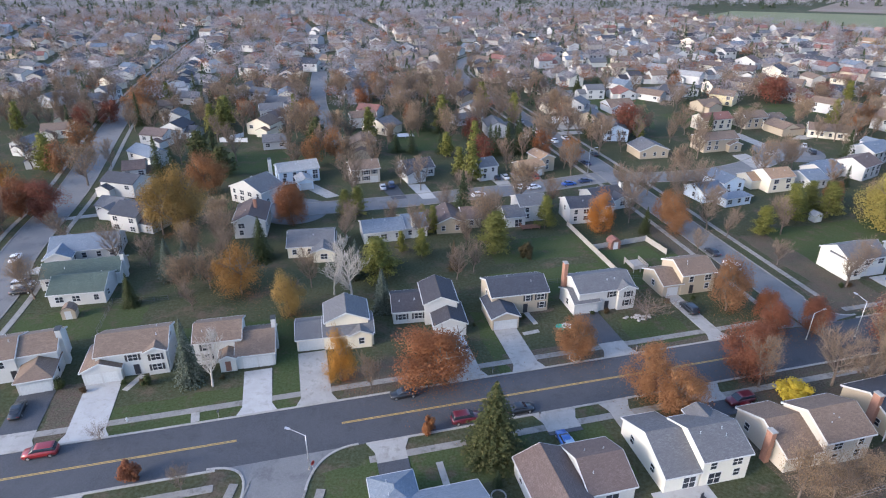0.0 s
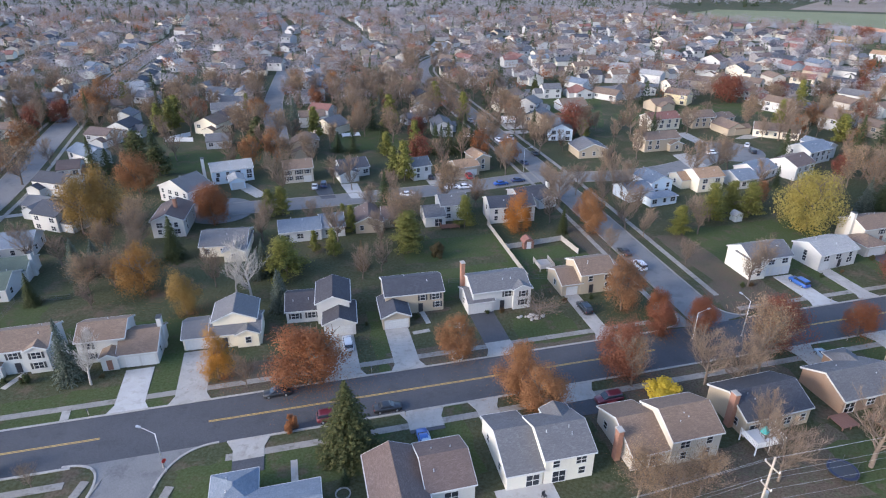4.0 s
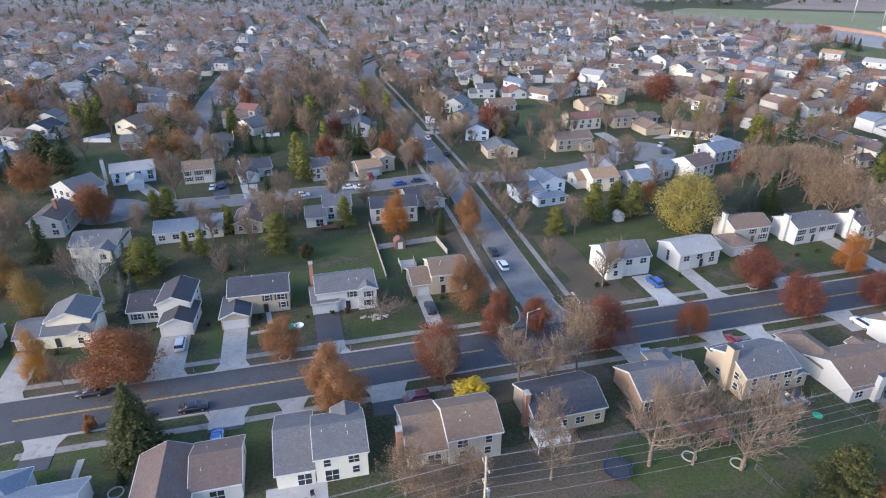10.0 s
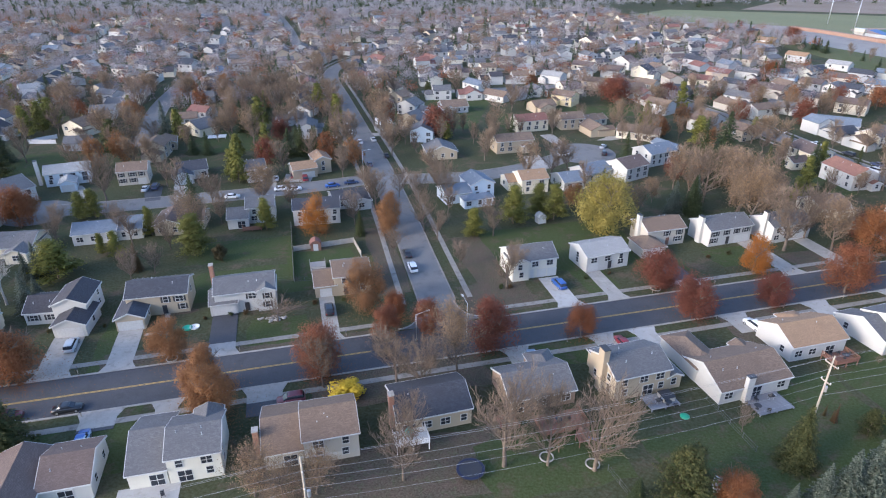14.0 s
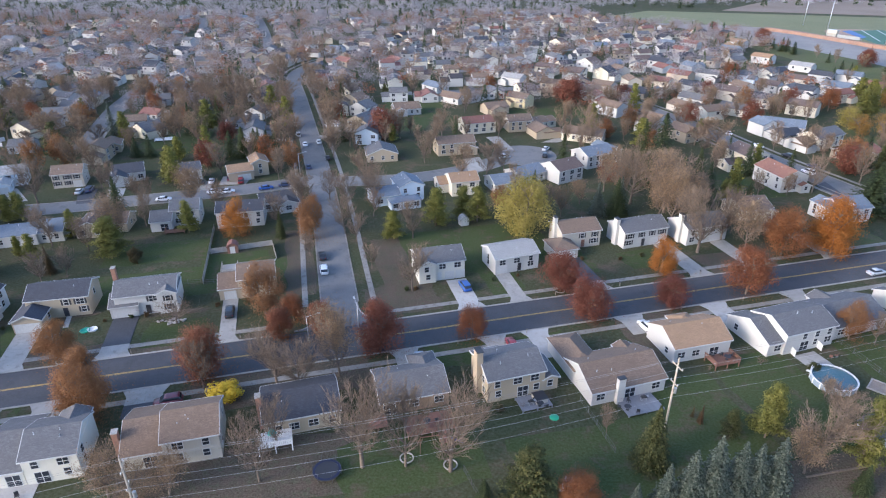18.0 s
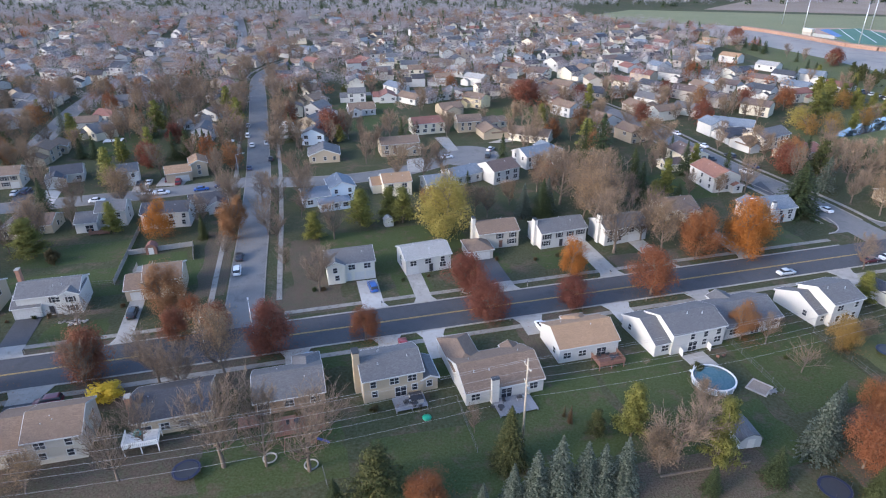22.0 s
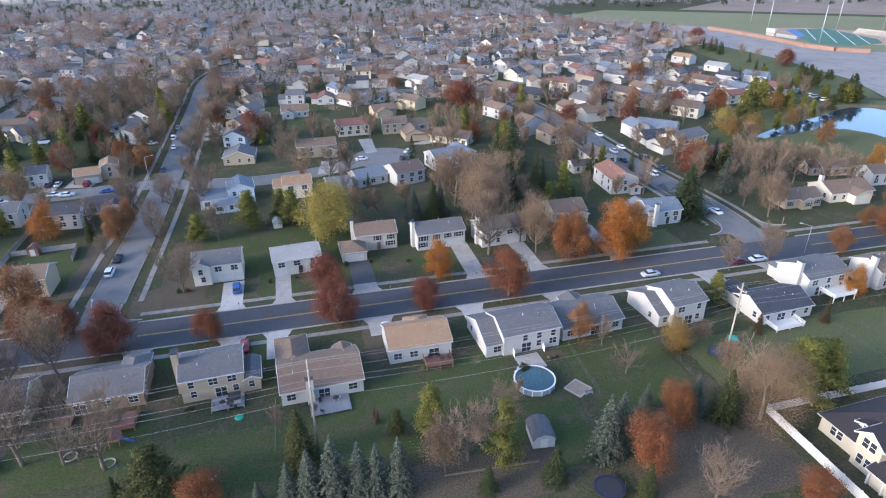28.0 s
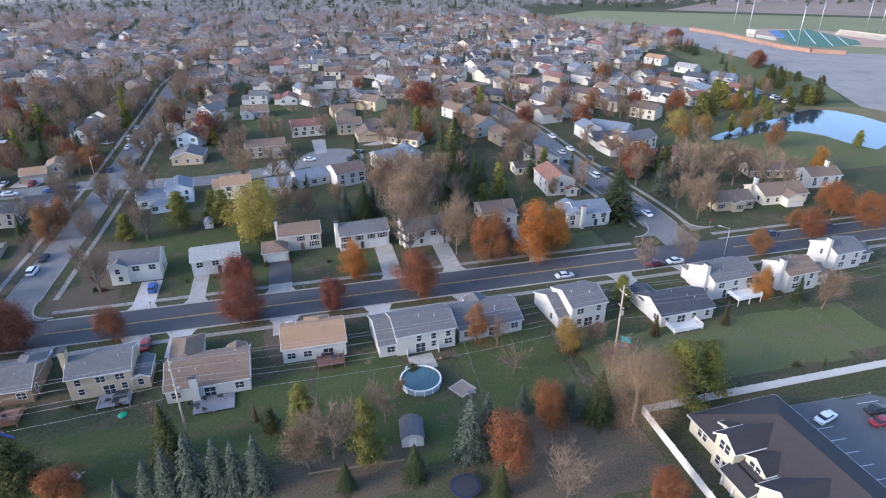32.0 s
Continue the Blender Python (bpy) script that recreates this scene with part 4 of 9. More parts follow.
# kerbs and pavements of the main road break at the side streets
for side, cuts in ((1, ((-330, 66.2), (86.2, 223.6), (247.6, 520))), (-1, ((-330, -33.7), (-12.4, 520)))):
    for x0, x1 in cuts:
        ln = main_part(x0, x1)
        a, b = sorted((side * HALF, side * (HALF + 0.38)))
        lay("kerb", "pale concrete kerb along the main road", "kerb", strip("kerb", ln, a, b, -0.1, 0.14, CONCRETE))
        a, b = sorted((side * 8.1, side * 9.4))
        lay("pavement", "concrete pavement along the main road", "pavement", strip("pavement", ln, a, b, -0.1, 0.07, OLD_CONCRETE))
# double yellow centre line, open at the junctions
for x0, x1 in ((-330, -31), (-15.5, 62), (87, 224), (248, 420)):
    for a, b in ((0.06, 0.19), (-0.19, -0.06)):
        lay("centre_line", "double yellow line on the asphalt", "road marking", strip("centre_line", main_part(x0, x1), a, b, 0.03, 0.056, YELLOW))

street("road", "old grey asphalt of the side street", [(76.8, 101.5), (74.5, 112), (70.5, 130), (65, 155), (55.5, 195), (41, 250), (26, 306), (13, 355), (11, 388), (22, 425), (50, 470), (90, 520)], 3.9, OLD_ASPHALT, 0.04, True, 6.8, 10, 9)
street("road", "pale asphalt of the curving court", [(56, 190), (30, 180), (7, 173.3), (-14, 167.5), (-30, 164), (-38, 162)], 4.4, OLD_ASPHALT, 0.034, True)
lay("road", "round end of the court", "road", Shape().lathe([(9.5, -0.1), (9.5, 0.038), (0.01, 0.038)], 28, -41, 161).mesh("turning_circle", OLD_ASPHALT))
street("road", "pale asphalt of the short eastern court", [(58, 188), (85, 191), (106, 200), (122, 213)], 4.4, OLD_ASPHALT, 0.034, True)
lay("road", "round end of the eastern court", "road", Shape().lathe([(12, -0.1), (12, 0.038), (0.01, 0.038)], 28, 128, 216).mesh("turning_circle", OLD_ASPHALT))
street("road", "grey asphalt of the eastern side street", [(236, 140), (234, 150), (231, 165), (226, 182), (218.5, 205), (212, 230), (205, 258), (190, 300)], 5.0, OLD_ASPHALT, 0.04, True, 7.4, 14, 12)
street("road", "old asphalt of the western side street", [(-88, 68), (-95, 112), (-101, 128), (-106, 147), (-114, 182), (-140, 268), (-163, 371), (-172, 420), (-190, 520)], 4.6, OLD_ASPHALT, 0.04, True, 7.0, 14, 12)
street("road", "asphalt of a street between the houses", [(-40, 225), (-48, 254), (-58, 292), (-65, 335), (-78, 420)], 4.2, OLD_ASPHALT, 0.04, True)
street("road", "short street towards the camera", [(-22.6, 70), (-22.7, 62), (-24, 40), (-26, -60)], 4.0, OLD_ASPHALT, 0.044, True, 5.6, 8, 6)
corner((-26.9, 66.9), (-0.97, -0.23), (-0.02, -1), 7.0, 7.5, OLD_ASPHALT, 0.046)
corner((-18.7, 68.8), (0.97, 0.23), (-0.02, -1), 6.5, 7.5, OLD_ASPHALT, 0.046)
corner((71.6, 102.2), (-0.96, -0.27), (-0.22, 0.97), 5.0, 7.0, OLD_ASPHALT, 0.046)
corner((79.7, 104.4), (0.96, 0.27), (-0.22, 0.97), 6.0, 8.0, OLD_ASPHALT, 0.046)
corner((230.4, 148.3), (-0.96, -0.28), (-0.14, 0.99), 7.0, 9.0, OLD_ASPHALT, 0.046)
corner((241.0, 151.4), (0.97, 0.25), (-0.14, 0.99), 7.0, 9.0, OLD_ASPHALT, 0.046)


DRIVES = [0]


def driveway(x, y, w, mat, flare=1.0):
    """A drive from the garage at x, y square to the main road's kerb."""
    DRIVES[0] += 1
    dz = 0.0006 * DRIVES[0]
    side = 1 if y > road_y(x) else -1
    a = radians(road_yaw(x))
    t, nrm = Vector((math.cos(a), math.sin(a), 0)), Vector((-math.sin(a), math.cos(a), 0)) * side
    p = Vector((x, y, 0))
    foot = p - nrm * ((p - Vector((x, road_y(x), 0))).dot(nrm) - HALF - 0.1)
    mid_ = foot + nrm * 2.2
    zs = {"blacktop": BLACKTOP}.get(mat, NEW_CONCRETE if mat == "new" else CONCRETE)
    body = [p + nrm * 0.3 - t * w / 2, p + nrm * 0.3 + t * w / 2]
    walk_ = foot + nrm * 4.4
    if mat == "blacktop":
        patch("driveway", "black sealed asphalt driveway", "driveway", BLACKTOP, 0.072 + dz, *[(q.x, q.y) for q in (body[0], body[1], walk_ + t * w / 2, walk_ - t * w / 2)])
        patch("driveway_apron", "pale concrete apron of the driveway", "driveway", CONCRETE, 0.076 + dz,
              *[(q.x, q.y) for q in (walk_ - t * w / 2, walk_ + t * w / 2, mid_ + t * w / 2, foot + t * (w / 2 + flare), foot - t * (w / 2 + flare), mid_ - t * w / 2)])
    else:
        patch("driveway", "pale concrete driveway up to the garage" if mat == "new" else "grey concrete driveway up to the garage", "driveway", zs, 0.08 + dz,
              *[(q.x, q.y) for q in (body[0], body[1], mid_ + t * w / 2, foot + t * (w / 2 + flare), foot - t * (w / 2 + flare), mid_ - t * w / 2)])

# houses along the main road
# N0
house(-74.8, 84.9, 17.4, 'two-storey white house with a brown shingle roof and side garage', [(-2.3, 2.3, 0.0, 8.0, 4.75, 'e'), (3.1, 8.5, -4.6, 3.4, 2.7, 'h'), (2.3, 8.6, 0.5, 8.0, 4.6, 'e')],
      'white', 'brown', doors=((1, 'S', 0, 'garage', 4.6), (0, 'S', 1.6, 'dark', 1)), chimneys=((8.9, 3.5, 0.9, 1.5, 0, 7.2, WALL['white']),))
driveway(-67.9, 82.2, 5.7, 'blacktop')
# N1
house(-53.3, 87.1, 14.1, 'two-storey white house with a tan shingle roof, shutters and double garage', [(-5.8, 5.8, -0.0, 8.0, 4.8, 'e'), (-8.1, -2.0, -1.1, 6.9, 2.7, 'g'), (2.2, 5.6, -0.7, 5.0, 4.8, 'g')],
      'white', 'brown', doors=((1, 'S', -1.35, 'garage', 2.4), (1, 'S', 1.35, 'garage', 2.4), (0, 'S', 0.3, 'dark', 1)), shutters='S')
driveway(-57.9, 84.8, 5.7, 'new')
# N2
house(-40.3, 87.7, 11.6, 'white split-level house with tan shingle roof and double garage', [(-2.8, 5.3, 2.6, 10.0, 4.75, 'e'), (4.4, 11.0, 0.0, 9.0, 2.8, 'e'), (1.6, 4.4, -0.4, 4.0, 2.7, 'g')],
      'white', 'brown', doors=((1, 'S', -1.0, 'garage', 2.4), (1, 'S', 1.7, 'garage', 2.4), (2, 'S', 0, 'red', 1)), chimneys=((11.0, 5.5, 0.8, 1.3, 0, 6.6, WALL['white']),), shutters='S')
driveway(-32.2, 88.0, 4.75, 'new')
# N3
house(-16.9, 95.2, 10.8, 'cream split-level house with grey shingle roof and low garage', [(-4.6, 4.6, -0.0, 7.0, 2.9, 'e'), (-4.1, 3.8, 1.8, 8.8, 4.75, 'g'), (-9.6, -4.3, 0.4, 7.4, 2.6, 'e'), (0.2, 4.2, -0.6, 5.0, 2.9, 'g')],
      'cream', 'grey', doors=((2, 'S', 0, 'garage', 4.6), (0, 'S', -2, 'dark', 1)))
driveway(-23.6, 93.3, 5.1, 'concrete')
# N4
house(-5.8, 103.4, 8.8, 'white split-level house with dark grey shingle roof and gabled garage', [(-3.4, 3.0, 0.0, 8.0, 2.8, 'e'), (2.8, 9.2, -1.2, 7.5, 4.75, 'g'), (4.1, 10.2, -5.9, 2.1, 2.7, 'g')],
      'white', 'slate', doors=((2, 'S', 0, 'garage', 4.8),), shutters='S')
driveway(1.8, 98.6, 5.7, 'concrete')
# N5
house(16.4, 106.8, 11.7, 'two-storey tan house with charcoal shingle roof and gabled garage', [(-6.0, 6.0, 0.0, 8.0, 4.6, 'e'), (-7.2, -1.8, -4.9, 3.1, 2.7, 'g')],
      'tan', 'navy', doors=((1, 'S', 0, 'garage', 4.8), (0, 'S', 1.2, 'dark', 1)), shutters='S')
driveway(12.9, 101.0, 4.6, 'concrete')
# N6
house(34.3, 108.1, 14.0, 'two-storey white house with grey shingle roof and brick chimney', [(-6.1, 6.1, 0.0, 8.0, 4.75, 'e'), (-7.2, -1.7, -0.4, 6.6, 2.7, 'e'), (2.4, 6.2, -0.7, 6.0, 4.75, 'g')],
      'white', 'grey', doors=((1, 'S', 0, 'garage', 4.6), (0, 'S', 0.2, 'dark', 1)), chimneys=((-6.6, 6.5, 0.8, 1.2, 0, 8.6, BRICK),), shutters='S')
driveway(30.2, 106.4, 5.1, 'blacktop')
# N7
house(55.9, 115.0, 13.5, 'two-storey tan house with brown shingle roof and carport drive', [(-4.0, 4.0, -0.0, 8.0, 4.75, 'e'), (-8.2, -3.6, 0.2, 8.2, 2.8, 'e')],
      'tan', 'brown', doors=((1, 'S', 0, 'garage', 2.6), (0, 'S', -1.5, 'dark', 1)))
driveway(50.1, 113.6, 3.2, 'concrete')
# N8
house(97.0, 122.2, 14.7, 'ivory raised ranch house with grey roof and two garage doors', [(-5.5, 5.5, 0.0, 8.0, 4.7, 'e', 0.5), (-5.6, -1.6, -0.7, 5.0, 4.7, 'g', 0.5)],
      'ivory', 'grey', doors=((0, 'S', 1.8, 'garage', 2.3), (0, 'S', 4.4, 'garage', 2.3), (0, 'S', -0.6, 'white', 1)))
driveway(100.4, 122.0, 4.75, 'new')
# N9
house(115.0, 126.3, 19.1, 'white raised ranch house with pale grey roof and basement garage', [(-5.7, 5.7, 0.0, 8.0, 4.1, 'e', 0.38)],
      'white', 'pale', doors=((0, 'S', -3.9, 'garage', 2.6), (0, 'S', 0.6, 'dark', 1)))
driveway(111.2, 125.9, 3.6, 'concrete')
# N10
house(133.0, 139.0, 14.7, 'greige house with brown shingle roof and low hipped garage', [(-5.4, 5.4, 0.0, 8.0, 4.5, 'e'), (-9.6, -3.4, -5.2, 1.5, 2.7, 'h')],
      'greige', 'brown', doors=((1, 'S', 0, 'garage', 4.6), (0, 'S', 0.5, 'red', 1)), chimneys=((-5.8, 4, 0.8, 1.4, 0, 7.6, WALL['white']),), shutters='S')
driveway(129.0, 132.4, 5.4, 'blacktop')
# N11
house(150.2, 140.0, 17.8, 'white raised ranch house with grey shingle roof and white chimney', [(-6.7, 6.3, -0.0, 8.0, 4.5, 'e')],
      'white', 'grey', doors=((0, 'S', 2.4, 'garage', 2.3), (0, 'S', 4.6, 'garage', 2.3), (0, 'S', -0.8, 'dark', 1)), chimneys=((-7.1, 3.5, 0.9, 1.6, 0, 7.2, WALL['white']),), shutters='S')
driveway(154.3, 142.4, 4.75, 'concrete')
# N12
house(166.7, 141.8, 19.5, 'white two-storey house with grey roof behind a bare tree', [(-6.4, 6.4, -0.0, 8.0, 4.6, 'e')],
      'white', 'grey', doors=((0, 'S', 3.2, 'garage', 4.6),), chimneys=((-6.7, 3, 0.8, 1.3, 0, 7.9, WALL['white']),))
driveway(169.8, 142.9, 4.5, 'concrete')
# N13
house(187.0, 156.9, 14.8, 'one-storey cream house with grey-brown shingle roof', [(-5.0, 5.0, -0.0, 9.0, 3.0, 'e'), (-0.8, 4.4, -2.5, 4.0, 2.8, 'g')],
      'cream', 'brown', doors=((0, 'S', 2.4, 'garage', 2.5), (0, 'S', -1, 'dark', 1)))
driveway(190.0, 155.1, 4.0, 'concrete')
# N14
house(213.3, 153.9, 14.75, 'white house with blue-grey shingle roof and white chimney', [(-5.2, 5.2, 0.0, 9.0, 4.2, 'e'), (-7.5, -1.5, 0.5, 9.0, 4.2, 'g')],
      'white', 'blue', doors=((0, 'S', 1, 'dark', 1),), chimneys=((-3.4, -0.5, 1.0, 0.9, 0, 6.8, WALL['white']),))
# N15
house(258.8, 165.4, 12.0, 'tan one-storey house with brown roof and gabled porch', [(-6.1, 6.1, 0.0, 8.0, 3.0, 'e'), (-1.6, 1.8, -1.5, 4.0, 2.9, 'g')],
      'tan', 'brown', doors=((0, 'S', 0, 'white', 1),), shutters='S')
# N16
house(276.2, 170.4, 12.0, 'cream house with grey-brown roof and gabled garage', [(-7.5, 7.5, -0.0, 10.0, 3.0, 'e'), (-1.5, 4.2, -2.8, 5.0, 2.8, 'g')],
      'cream', 'brown', doors=((1, 'S', 0, 'garage', 4.4),), chimneys=((-7.0, 6, 1.0, 1.2, 0, 7.0, WALL['white']),))
# N17
house(295.6, 184.1, 10.0, 'pale house with brown roof and white chimney', [(-5.6, 5.6, 0.0, 8.0, 4.0, 'e')],
      'white', 'brown', chimneys=((2.5, 4, 0.9, 1.2, 0, 7.8, WALL['white']),))
# S1
house(24.4, 58.7, 13.8, 'low white house with umber shingle roof and gabled wing', [(-4.6, 2.1, 0.2, 9.2, 2.9, 'e'), (-12.0, -4.6, -1.5, 8.8, 2.9, 'g')],
      'white', 'umber', doors=((0, 'S', 0, 'slider', 2),), vents=3)
# S2
house(39.9, 61.9, 12.9, 'two-storey ivory house with mottled grey roof and patio door', [(-3.6, 3.8, 0.7, 9.4, 4.7, 'e'), (-9.1, -3.8, 0.8, 12.8, 2.9, 'e'), (-0.5, 3.4, 3.5, 10.5, 4.8, 'g')],
      'ivory', 'grey', doors=((0, 'S', -1.5, 'slider', 2), (1, 'S', 1.2, 'slider', 2)), vents=3)
# S3
house(58.9, 65.1, 13.8, 'two-storey greige house with brown roof and brick chimney', [(-3.7, 4.4, 1.0, 9.6, 4.8, 'e', 0.5), (-9.6, -3.9, 1.4, 12.0, 3.0, 'e')],
      'greige', 'brown', doors=((1, 'S', 1.0, 'slider', 2),), chimneys=((-10.5, 4.2, 0.8, 1.1, 0, 5.6, BRICK),), vents=3)
# S4
house(73.7, 71.8, 15.6, 'tan raised house with charcoal roof and white back deck', [(-5.2, 6.9, 0.5, 9.4, 3.3, 'e', 0.46)],
      'tan', 'navy', doors=((0, 'S', -4.3, 'slider', 2),), chimneys=((-5.6, 3.5, 0.8, 1.2, 0, 6.4, BRICK),))
# S5
house(92.1, 76.8, 14.8, 'brown-sided house with grey roof and hipped front wing', [(-5.5, 6.2, 0.6, 9.4, 2.9, 'e', 0.48), (1.5, 6.0, 4.0, 12.0, 2.9, 'h')],
      'brown', 'grey', doors=((0, 'S', -4.4, 'slider', 2),))
# S6
house(109.8, 80.2, 16.6, 'two-storey tan house with grey-brown roof and broad end chimney', [(-5.3, 5.3, 0.4, 8.9, 4.75, 'e'), (5.2, 8.0, 0.6, 7.0, 2.6, 'g'), (-4.5, 0.5, 5.0, 11.0, 3.4, 'h')],
      'tan', 'grey', doors=((0, 'S', 1.2, 'slider', 2),), chimneys=((-5.75, 4.2, 1.1, 1.7, 0, 8.6, WALL['tan']),), vents=5)
# S7
house(129.2, 80.1, 16.5, 'white house with brown roof, long white gable and rear chimney', [(-7.2, 7.2, 0.2, 10.5, 2.8, 'e'), (-7.3, -1.6, 6.5, 17.0, 2.8, 'h'), (3.4, 6.4, 7.0, 11.4, 2.8, 'g')],
      'white', 'brown', doors=((0, 'S', 0.2, 'slider', 2),), chimneys=((-2.2, -0.3, 1.3, 0.8, 0, 5.2, WALL['white']),), vents=4)
# S8
house(146.2, 91.1, 14.5, 'one-storey white house with rust-tan shingle roof', [(-6.1, 6.1, 0.4, 9.4, 3.3, 'e', 0.46), (-1.2, 3.2, 6.5, 10.6, 3.3, 'h', 0.46)],
      'white', 'rust', doors=((0, 'S', 2.6, 'slider', 2),), vents=2)
# S9
house(168.0, 93.8, 17.5, 'two-storey white house with grey roof above a round pool', [(-6.0, 6.0, 0.4, 9.4, 4.5, 'e', 0.38), (-9.4, -5.0, 0.9, 12.0, 2.8, 'e')],
      'white', 'grey', doors=((0, 'S', -1.2, 'slider', 2),))
# S10
house(181.7, 99.2, 18.3, 'white house with grey roof and small front gable', [(-7.4, 6.4, 0.4, 10.4, 2.8, 'e'), (-2.5, 2.0, 5.0, 12.0, 2.8, 'g')],
      'white', 'grey', doors=((0, 'S', 0.5, 'slider', 2),))
# S11
house(202.0, 102.8, 19.7, 'two-storey white house with grey roof and low wing', [(-4.1, 4.1, 0.4, 9.4, 5.2, 'e', 0.38), (-6.6, -4.0, 1.5, 12.4, 2.8, 'e')],
      'white', 'grey', doors=((0, 'S', 0, 'slider', 2),))
# S12
house(223.3, 104.0, 17.0, 'one-storey white house with dark grey roof and low deck', [(-6.5, 6.5, 0.4, 9.4, 2.8, 'e'), (-6.6, -2.2, 7.0, 13.0, 2.8, 'g')],
      'white', 'navy', doors=((0, 'S', -1.5, 'slider', 2),), vents=3)
# S13
house(237.8, 115.0, 18.6, 'white house with grey roof, end chimney and white balcony deck', [(-5.9, 5.9, 0.4, 9.4, 4.6, 'e'), (-5.5, -1.0, 6.0, 12.0, 2.8, 'h')],
      'white', 'grey', doors=((0, 'S', -2.2, 'slider', 2),), chimneys=((-6.4, 3.2, 0.9, 1.5, 0, 8.0, WALL['white']),))
# S14
house(254.4, 117.5, 18.0, 'white house with tan-brown roof and white chimney', [(-4.4, 4.2, 0.4, 8.4, 4.6, 'e'), (4.2, 8.0, 1.0, 7.0, 2.8, 'e')],
      'white', 'brown', chimneys=((-4.8, 2.6, 0.9, 1.4, 0, 7.9, WALL['white']),))
# S15
house(270.9, 128.4, 18.3, 'white house with grey roof and white chimney', [(-4.2, 4.2, 0.0, 8.0, 4.6, 'e'), (4.2, 8.5, 1.0, 7.0, 2.8, 'e')],
      'white', 'grey', chimneys=((-4.6, 2.6, 0.9, 1.4, 0, 7.9, WALL['white']),))
# M1
house(35.9, 194.7, 24.0, 'beige split-level house with terracotta shingle roof', [(-2.7, 2.7, 0.0, 8.0, 4.6, 'g'), (-10.7, -2.7, -2.6, 4.4, 3.2, 'e')],
      'tan', 'rust', group='houses further back', doors=((1, 'S', 1, 'garage', 4.2),))
# M2
house(15.9, 186.2, 24.0, 'two-storey white house with grey shingle roof', [(-3.1, 3.1, 0.0, 8.0, 4.6, 'e')],
      'white', 'grey', group='houses further back', doors=((0, 'S', 1.8, 'garage', 2.6),))
# M3
house(-5.9, 188.9, 24.0, 'white ranch house with charcoal roof and gabled garage', [(-4.7, 4.7, -0.0, 9.0, 3.0, 'e'), (-6.1, -0.1, -4.1, 3.9, 2.7, 'g')],
      'white', 'navy', group='houses further back', doors=((1, 'S', 0, 'garage', 4.6),))
# M4
house(-23.2, 183.8, 16.2, 'two-storey pale house with grey-brown shingle roof', [(-4.5, 4.5, 0.0, 8.0, 4.6, 'e')],
      'greige', 'brown', group='houses further back', doors=((0, 'S', 2.6, 'garage', 2.6),), shutters='S')
# M5
house(-44.1, 183.9, 23.5, 'pale blue house with pale shingle roof and end chimney', [(-6.3, 6.3, 0.0, 8.0, 4.2, 'e'), (-1.7, 2.7, -6.8, -0.8, 2.7, 'g')],
      'paleblue', 'pale', group='houses further back', doors=((1, 'S', 0, 'garage', 3.6),), chimneys=((-8.3, 3.5, 0.9, 1.6, 0, 8.0, WALL['white']),))
# M6
house(-55.9, 165.9, -29.5, 'two-storey white house with grey gabled roof on the court', [(-6.1, 6.1, 0.0, 9.0, 4.6, 'g')],
      'white', 'grey', group='houses further back')
# M8
house(-13.9, 140.6, 14.7, 'low white house with blue-grey roof and broad wing', [(-5.2, 5.2, 0.0, 8.0, 3.0, 'e'), (5.3, 11.3, 0.6, 9.6, 2.9, 'e')],
      'white', 'blue', group='houses further back', chimneys=((7.6, 1.0, 0.8, 1.2, 0, 6.4, WALL['white']),))
# M9
house(3.0, 145.8, 8.1, 'tan house with brown gabled roof and low wing', [(-3.6, 3.6, -0.0, 10.0, 3.0, 'g'), (3.6, 8.6, 2.6, 10.6, 2.7, 'e')],
      'tan', 'umber', group='houses further back')
# M10
house(25.6, 153.8, 12.4, 'white split-level house with grey-green roof and red deck', [(-3.8, 3.8, -0.0, 8.0, 4.6, 'e'), (-8.7, -3.2, -2.8, 5.2, 2.9, 'e')],
      'white', 'grey', group='houses further back', doors=((1, 'S', 0.8, 'slider', 2),))
# M11
house(41.3, 152.6, 10.1, 'two-storey white house with charcoal shingle roof', [(-6.3, 6.3, -0.0, 8.0, 4.6, 'e')],
      'white', 'navy', group='houses further back')
# M12
house(88.1, 171.7, 20.2, 'white split-level house with blue-grey roof and screened porch', [(-3.8, 3.8, -0.0, 9.0, 4.6, 'g'), (-12.3, -4.1, -1.2, 6.8, 3.0, 'e'), (-8.3, 0.8, -6.2, -2.2, 2.6, 'h')],
      'paleblue', 'blue', group='houses further back')
# M13
house(104.6, 175.7, 14.5, 'two-storey cream house with tan shingle roof and side garage', [(-4.4, 4.4, 0.0, 8.0, 4.6, 'e'), (-7.4, -2.0, 3.9, 10.9, 2.8, 'e')],
      'cream', 'rust', group='houses further back')
driveway(19.7, 72.7, 5.6, 'blacktop')
driveway(30.6, 72.3, 3.6, 'concrete')
driveway(46.0, 76.4, 6.0, 'blacktop')
driveway(90.9, 88.7, 4.1, 'concrete')
driveway(108.1, 94.3, 4.1, 'concrete')
driveway(118.0, 92.4, 4.3, 'new')
driveway(137.9, 100.2, 4.9, 'concrete')
driveway(158.2, 103.7, 4.8, 'new')
driveway(177.2, 111.4, 4.6, 'concrete')
driveway(216.6, 116.5, 5.0, 'concrete')
driveway(232.4, 125.5, 4.6, 'concrete')
driveway(-6.3, 64.3, 4.6, 'blacktop')
driveway(-51.6, 59.8, 3.8, 'concrete')
